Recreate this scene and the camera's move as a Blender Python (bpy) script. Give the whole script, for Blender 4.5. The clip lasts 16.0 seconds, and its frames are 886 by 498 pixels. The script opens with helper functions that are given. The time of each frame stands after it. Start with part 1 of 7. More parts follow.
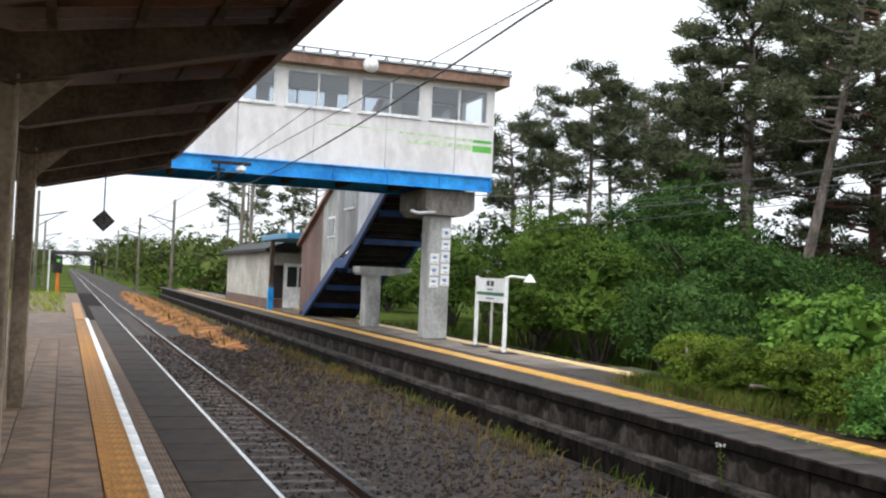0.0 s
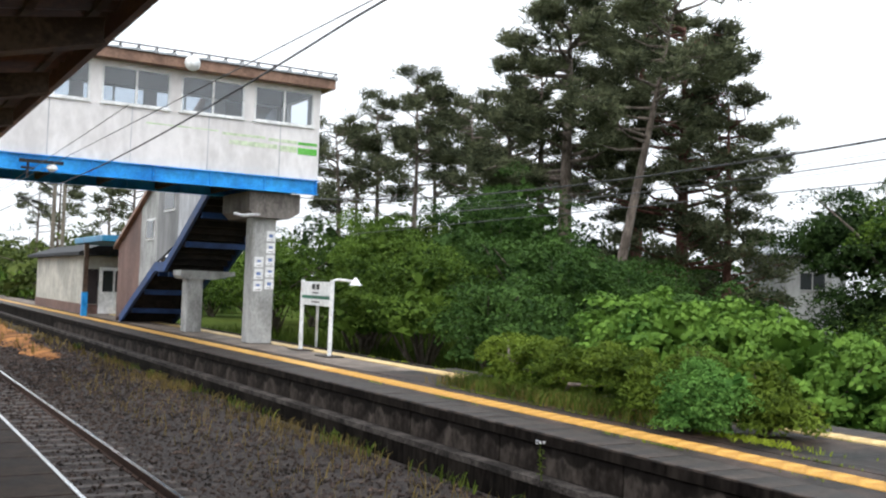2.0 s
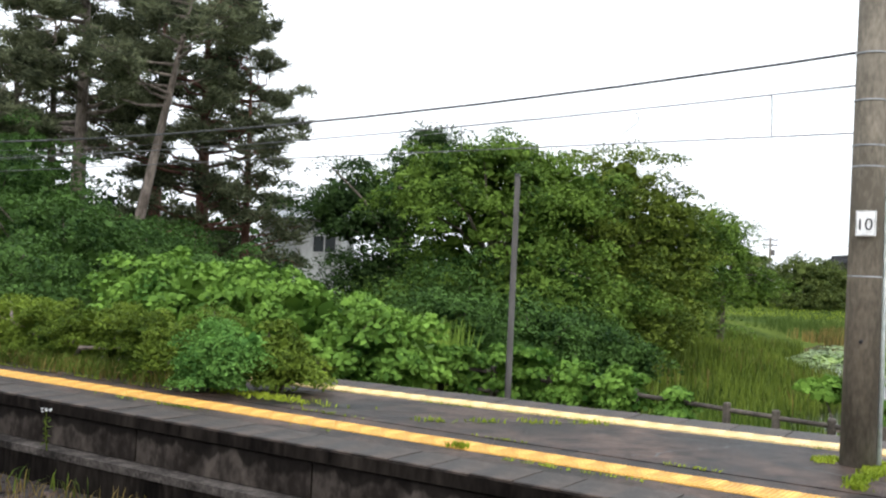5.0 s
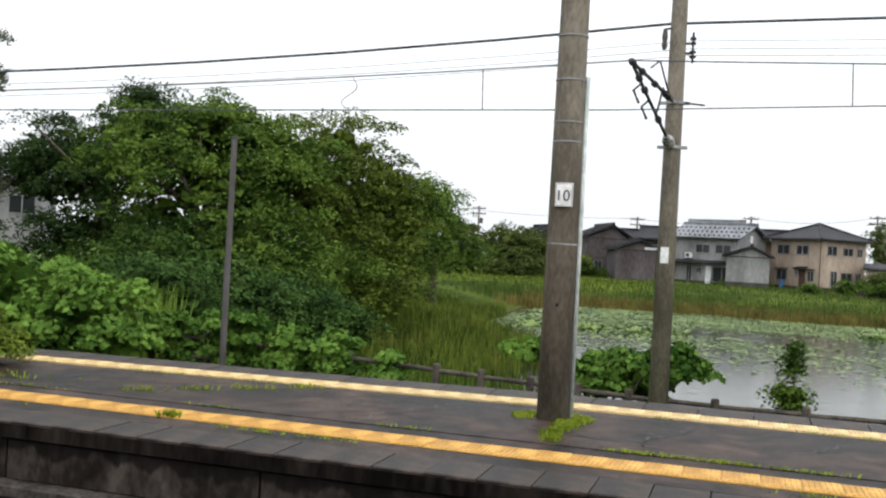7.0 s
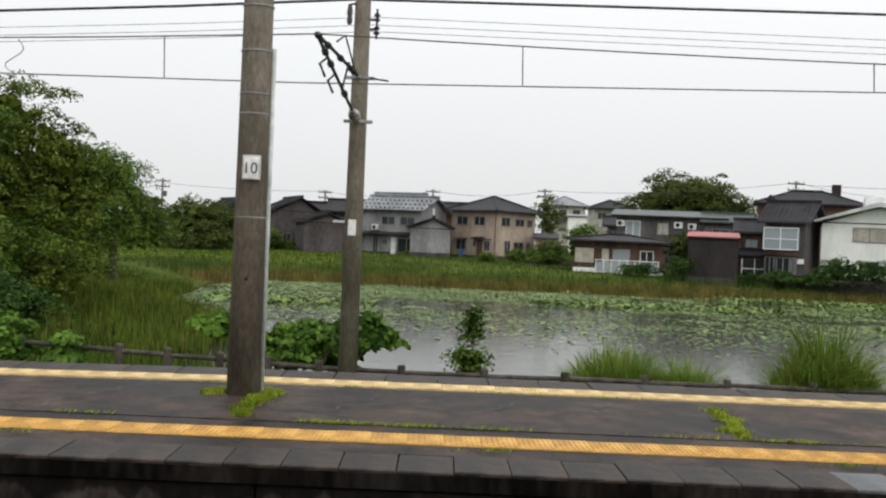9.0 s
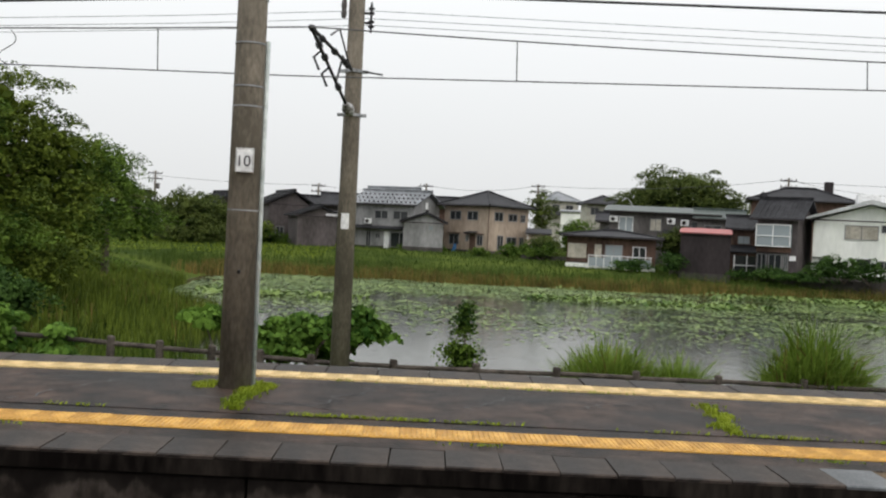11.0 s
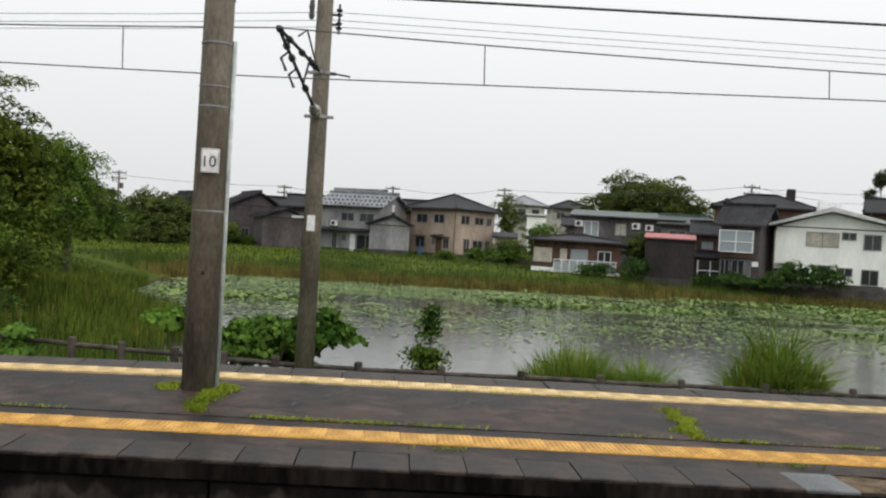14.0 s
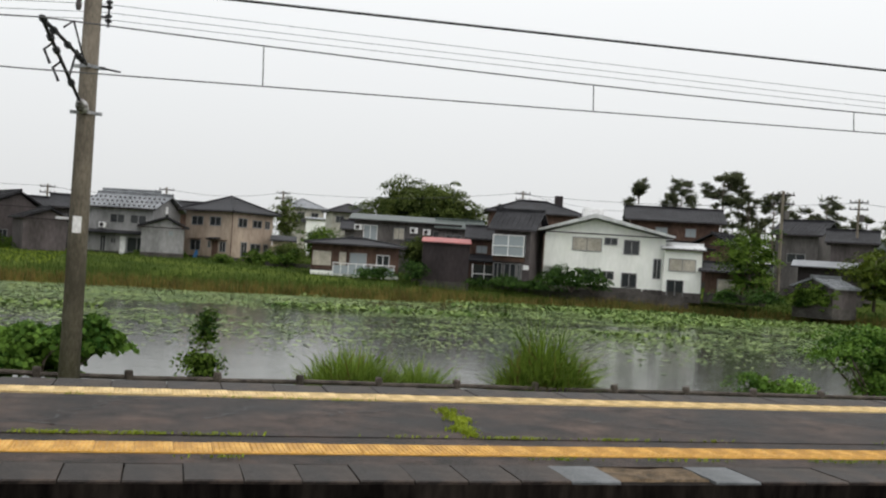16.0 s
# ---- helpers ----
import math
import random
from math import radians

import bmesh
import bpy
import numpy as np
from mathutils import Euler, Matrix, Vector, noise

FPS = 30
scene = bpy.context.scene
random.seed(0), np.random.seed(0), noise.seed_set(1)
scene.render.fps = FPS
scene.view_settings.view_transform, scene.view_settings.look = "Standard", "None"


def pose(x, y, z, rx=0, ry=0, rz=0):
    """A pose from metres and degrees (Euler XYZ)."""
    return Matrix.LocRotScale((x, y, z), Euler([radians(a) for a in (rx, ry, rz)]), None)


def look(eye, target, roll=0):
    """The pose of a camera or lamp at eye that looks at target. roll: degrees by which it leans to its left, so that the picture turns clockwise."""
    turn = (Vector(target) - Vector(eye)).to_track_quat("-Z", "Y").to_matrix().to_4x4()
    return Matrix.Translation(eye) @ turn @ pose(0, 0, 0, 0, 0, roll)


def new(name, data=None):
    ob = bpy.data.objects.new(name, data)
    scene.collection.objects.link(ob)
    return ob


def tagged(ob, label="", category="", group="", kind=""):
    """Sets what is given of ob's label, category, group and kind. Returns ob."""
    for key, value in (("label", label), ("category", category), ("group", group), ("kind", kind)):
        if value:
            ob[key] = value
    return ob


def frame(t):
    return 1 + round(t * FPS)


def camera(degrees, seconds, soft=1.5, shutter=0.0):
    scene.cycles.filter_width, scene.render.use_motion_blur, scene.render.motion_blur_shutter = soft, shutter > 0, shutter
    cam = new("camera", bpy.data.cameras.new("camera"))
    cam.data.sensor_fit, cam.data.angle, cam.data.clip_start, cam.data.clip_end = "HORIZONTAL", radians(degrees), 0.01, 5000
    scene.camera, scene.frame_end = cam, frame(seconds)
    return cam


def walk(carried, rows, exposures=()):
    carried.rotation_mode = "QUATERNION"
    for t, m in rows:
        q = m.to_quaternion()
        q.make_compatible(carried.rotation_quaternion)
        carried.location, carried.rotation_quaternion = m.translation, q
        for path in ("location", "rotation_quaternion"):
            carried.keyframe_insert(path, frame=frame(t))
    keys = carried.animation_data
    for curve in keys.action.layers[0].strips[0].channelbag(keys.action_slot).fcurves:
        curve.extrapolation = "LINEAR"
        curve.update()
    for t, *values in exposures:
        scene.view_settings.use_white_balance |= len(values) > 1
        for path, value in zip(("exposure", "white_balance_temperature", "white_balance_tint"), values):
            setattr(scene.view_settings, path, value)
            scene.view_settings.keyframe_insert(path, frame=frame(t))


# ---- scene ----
cam = camera(47.25, 16.0, 2.2, 0.0)
EYE = (0.0, 0.0, 1.65)
# seconds, heading (degrees to the right of the track), pitch, roll
TURNS = [
    (0.0, 20.41, 1.74, 2.49),
    (0.5, 26.00, 2.12, 2.80),
    (1.0, 28.34, 2.10, 3.02),
    (1.5, 29.41, 2.17, 3.30),
    (2.0, 30.23, 2.32, 2.16),
    (2.5, 34.80, 2.71, 1.41),
    (3.0, 40.20, 3.02, 1.92),
    (3.5, 46.63, 2.29, 2.62),
    (4.0, 52.10, 1.27, 3.24),
    (4.2, 53.96, 1.28, 3.08),
    (6.3, 62.12, 0.29, 2.89),
    (6.5, 64.81, 0.27, 2.89),
    (7.0, 72.98, 0.10, 3.22),
    (7.5, 82.41, 0.29, 2.45),
    (8.0, 88.04, -0.00, 2.07),
    (8.5, 89.69, -0.50, 2.21),
    (9.0, 90.50, -0.55, 2.51),
    (11.5, 91.00, -0.93, 2.93),
    (12.0, 91.27, -1.00, 2.90),
    (12.5, 91.45, -0.81, 3.16),
    (13.0, 91.58, -0.32, 3.06),
    (13.5, 92.04, -0.34, 3.18),
    (14.0, 92.82, -0.57, 3.45),
    (14.5, 93.03, -0.73, 3.11),
    (15.0, 93.51, -0.59, 3.00),
    (15.5, 98.31, -0.21, 2.84),
    (16.0, 105.23, 0.40, 3.62),
]


def aim(heading, pitch, roll):
    a, p = radians(heading), radians(pitch)
    ahead = Vector((math.sin(a) * math.cos(p), math.cos(a) * math.cos(p), math.sin(p)))
    return look(EYE, Vector(EYE) + ahead * 10, roll)


walk(cam, [(t, aim(h, p, r)) for t, h, p, r in TURNS],
     exposures=[(0.0, 0.5, 6150, 10), (2.0, 0.55, 6150, 10), (3.0, 0.75, 6150, 10), (4.2, 0.9, 6150, 10), (6.5, 0.5, 6150, 10), (7.0, 0.3, 6300, 10), (7.5, -0.13, 6500, 10),
                (8.0, -0.25, 6500, 10), (8.6, -0.05, 6500, 10), (9.2, -0.05, 6500, 10), (13.0, -0.07, 6500, 10), (16.0, -0.12, 6500, 10)])

# ---- world and sun: an overcast, rainy day ----
world = bpy.data.worlds.new("overcast")
scene.world = world
world.use_nodes = True
wn, wl = world.node_tree.nodes, world.node_tree.links
wn.clear()
sky = wn.new("ShaderNodeTexSky")
sky.sky_type, sky.sun_disc = "NISHITA", False
sky.sun_elevation, sky.sun_rotation = radians(40), radians(230)
sky.dust_density = 6.0
dim = wn.new("ShaderNodeMix")
dim.data_type = "RGBA"
dim.inputs["Factor"].default_value = 0.93
dim.inputs["B"].default_value = (8.6, 8.75, 8.8, 1)
# an overcast dome: twice as bright overhead as at the horizon
wtc, wsep, wrise, wdome = wn.new("ShaderNodeTexCoord"), wn.new("ShaderNodeSeparateXYZ"), wn.new("ShaderNodeMapRange"), wn.new("ShaderNodeMix")
wl.new(wtc.outputs["Generated"], wsep.inputs[0])
wl.new(wsep.outputs["Z"], wrise.inputs[0])
wrise.inputs["To Min"].default_value, wrise.inputs["To Max"].default_value = 0.97, 2.15
wdome.data_type, wdome.blend_type = "RGBA", "MULTIPLY"
wdome.inputs["Factor"].default_value = 1.0
bg = wn.new("ShaderNodeBackground")
bg.inputs["Strength"].default_value = 0.1
wout = wn.new("ShaderNodeOutputWorld")
wl.new(sky.outputs[0], dim.inputs["A"])
wl.new(dim.outputs["Result"], wdome.inputs["A"])
wl.new(wrise.outputs[0], wdome.inputs["B"])
wl.new(wdome.outputs["Result"], bg.inputs["Color"])
wl.new(bg.outputs[0], wout.inputs["Surface"])
sun = new("sun", bpy.data.lights.new("sun", "SUN"))
sun.data.energy, sun.data.angle, sun.data.color = 0.6, radians(40), (1.0, 0.95, 0.87)
sun.matrix_world = look((-24, -11, 34), (0, 0, 0))


# ---- materials ----
def surf(name, c1, c2, scale=2.0, rough=0.8, bump=0.2, fine=30.0, metal=0.0, piece=0.0, spec=0.3, streak=0.0, c3=None, bumpdist=0.01, stain=0.22):
    """A surface with two colours mixed at a coarse and a fine scale; piece: variation from piece to piece."""
    m = bpy.data.materials.new(name)
    m.use_nodes = True
    n, l = m.node_tree.nodes, m.node_tree.links
    b = n["Principled BSDF"]
    tc = n.new("ShaderNodeTexCoord")
    mp = n.new("ShaderNodeMapping")
    mp.inputs["Scale"].default_value = (1, 1, 1 - streak)
    l.new(tc.outputs["Object"], mp.inputs[0])
    n1 = n.new("ShaderNodeTexNoise")
    n1.inputs["Scale"].default_value, n1.inputs["Detail"].default_value = scale, 6
    n2 = n.new("ShaderNodeTexNoise")
    n2.inputs["Scale"].default_value, n2.inputs["Detail"].default_value = fine, 4
    for q in (n1, n2):
        l.new(mp.outputs[0], q.inputs["Vector"])
    add = n.new("ShaderNodeMath")
    add.operation = "MULTIPLY_ADD"
    l.new(n2.outputs["Fac"], add.inputs[0])
    add.inputs[1].default_value = 0.6
    l.new(n1.outputs["Fac"], add.inputs[2])
    ramp = n.new("ShaderNodeValToRGB")
    ramp.color_ramp.elements[0].position, ramp.color_ramp.elements[1].position = 0.66, 0.94
    ramp.color_ramp.elements[0].color, ramp.color_ramp.elements[1].color = (*c1, 1), (*c2, 1)
    if c3:
        e = ramp.color_ramp.elements.new(0.82)
        e.color = (*c3, 1)
    l.new(add.outputs[0], ramp.inputs[0])
    # blotches and stains of middle size
    n3 = n.new("ShaderNodeTexNoise")
    n3.inputs["Scale"].default_value, n3.inputs["Detail"].default_value, n3.inputs["Roughness"].default_value = scale * 3.1, 8, 0.7
    l.new(mp.outputs[0], n3.inputs["Vector"])
    blot = n.new("ShaderNodeMapRange")
    blot.inputs["From Min"].default_value, blot.inputs["From Max"].default_value = 0.36, 0.64
    blot.inputs["To Min"].default_value, blot.inputs["To Max"].default_value = 1 - stain, 1 + stain * 0.8
    l.new(n3.outputs["Fac"], blot.inputs[0])
    st = n.new("ShaderNodeHueSaturation")
    l.new(blot.outputs[0], st.inputs["Value"])
    l.new(ramp.outputs[0], st.inputs["Color"])
    col = st.outputs[0]
    if piece:
        info, geo = n.new("ShaderNodeObjectInfo"), n.new("ShaderNodeNewGeometry")
        s = n.new("ShaderNodeMath")
        s.operation = "ADD"
        l.new(info.outputs["Random"], s.inputs[0])
        l.new(geo.outputs["Random Per Island"], s.inputs[1])
        r = n.new("ShaderNodeMapRange")
        r.inputs["From Max"].default_value = 2.0
        r.inputs["To Min"].default_value, r.inputs["To Max"].default_value = 1 - piece, 1 + piece
        l.new(s.outputs[0], r.inputs[0])
        hsv = n.new("ShaderNodeHueSaturation")
        l.new(r.outputs[0], hsv.inputs["Value"])
        l.new(col, hsv.inputs["Color"])
        col = hsv.outputs[0]
    l.new(col, b.inputs["Base Color"])
    rr = n.new("ShaderNodeMapRange")
    rr.inputs["To Min"].default_value, rr.inputs["To Max"].default_value = max(rough - 0.15, 0.03), min(rough + 0.12, 1)
    l.new(n1.outputs["Fac"], rr.inputs[0])
    l.new(rr.outputs[0], b.inputs["Roughness"])
    b.inputs["Metallic"].default_value = metal
    b.inputs["Specular IOR Level"].default_value = spec
    if bump:
        bp = n.new("ShaderNodeBump")
        bp.inputs["Strength"].default_value, bp.inputs["Distance"].default_value = bump, bumpdist
        l.new(add.outputs[0], bp.inputs["Height"])
        l.new(bp.outputs[0], b.inputs["Normal"])
    return m


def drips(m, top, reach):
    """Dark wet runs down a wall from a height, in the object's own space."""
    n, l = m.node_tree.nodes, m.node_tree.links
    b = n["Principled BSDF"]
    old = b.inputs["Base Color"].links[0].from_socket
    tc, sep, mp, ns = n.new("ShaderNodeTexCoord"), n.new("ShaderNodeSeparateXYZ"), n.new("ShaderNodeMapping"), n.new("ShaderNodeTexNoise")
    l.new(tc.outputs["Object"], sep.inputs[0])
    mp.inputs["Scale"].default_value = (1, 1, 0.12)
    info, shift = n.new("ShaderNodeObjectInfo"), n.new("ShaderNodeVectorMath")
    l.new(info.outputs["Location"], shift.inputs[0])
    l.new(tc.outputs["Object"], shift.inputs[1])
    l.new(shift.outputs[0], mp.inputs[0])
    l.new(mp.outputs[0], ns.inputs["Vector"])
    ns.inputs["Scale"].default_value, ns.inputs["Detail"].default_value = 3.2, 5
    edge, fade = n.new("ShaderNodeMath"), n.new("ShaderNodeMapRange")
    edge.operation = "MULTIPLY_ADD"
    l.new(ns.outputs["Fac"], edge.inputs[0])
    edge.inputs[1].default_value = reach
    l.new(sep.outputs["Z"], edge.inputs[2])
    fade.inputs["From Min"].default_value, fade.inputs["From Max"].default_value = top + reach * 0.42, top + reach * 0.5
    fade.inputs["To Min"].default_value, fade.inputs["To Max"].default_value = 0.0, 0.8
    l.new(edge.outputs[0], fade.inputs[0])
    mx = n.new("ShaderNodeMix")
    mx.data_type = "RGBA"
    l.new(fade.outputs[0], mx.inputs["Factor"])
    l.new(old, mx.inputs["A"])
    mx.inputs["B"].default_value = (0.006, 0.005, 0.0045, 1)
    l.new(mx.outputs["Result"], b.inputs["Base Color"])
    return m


def leafy(name, dark, light, rough=0.65, trans=0.16):
    """Foliage: every leaf its own tone, a little light passing through."""
    m = bpy.data.materials.new(name)
    m.use_nodes = True
    n, l = m.node_tree.nodes, m.node_tree.links
    b = n["Principled BSDF"]
    geo = n.new("ShaderNodeNewGeometry")
    tc = n.new("ShaderNodeTexCoord")
    ns = n.new("ShaderNodeTexNoise")
    ns.inputs["Scale"].default_value = 0.8
    b.inputs["Specular IOR Level"].default_value = 0.06
    l.new(tc.outputs["Object"], ns.inputs["Vector"])
    mx = n.new("ShaderNodeMath")
    mx.operation = "MULTIPLY_ADD"
    mx.inputs[1].default_value = 0.26
    l.new(geo.outputs["Random Per Island"], mx.inputs[0])
    l.new(ns.outputs["Fac"], mx.inputs[2])
    ramp = n.new("ShaderNodeValToRGB")
    ramp.color_ramp.elements[0].position, ramp.color_ramp.elements[1].position = 0.40, 0.84
    ramp.color_ramp.elements[0].color, ramp.color_ramp.elements[1].color = (*dark, 1), (*light, 1)
    l.new(mx.outputs[0], ramp.inputs[0])
    l.new(ramp.outputs[0], b.inputs["Base Color"])
    b.inputs["Roughness"].default_value = rough
    tr = n.new("ShaderNodeBsdfTranslucent")
    l.new(ramp.outputs[0], tr.inputs["Color"])
    mix = n.new("ShaderNodeMixShader")
    mix.inputs[0].default_value = trans
    l.new(b.outputs[0], mix.inputs[1])
    l.new(tr.outputs[0], mix.inputs[2])
    l.new(mix.outputs[0], n["Material Output"].inputs["Surface"])
    return m


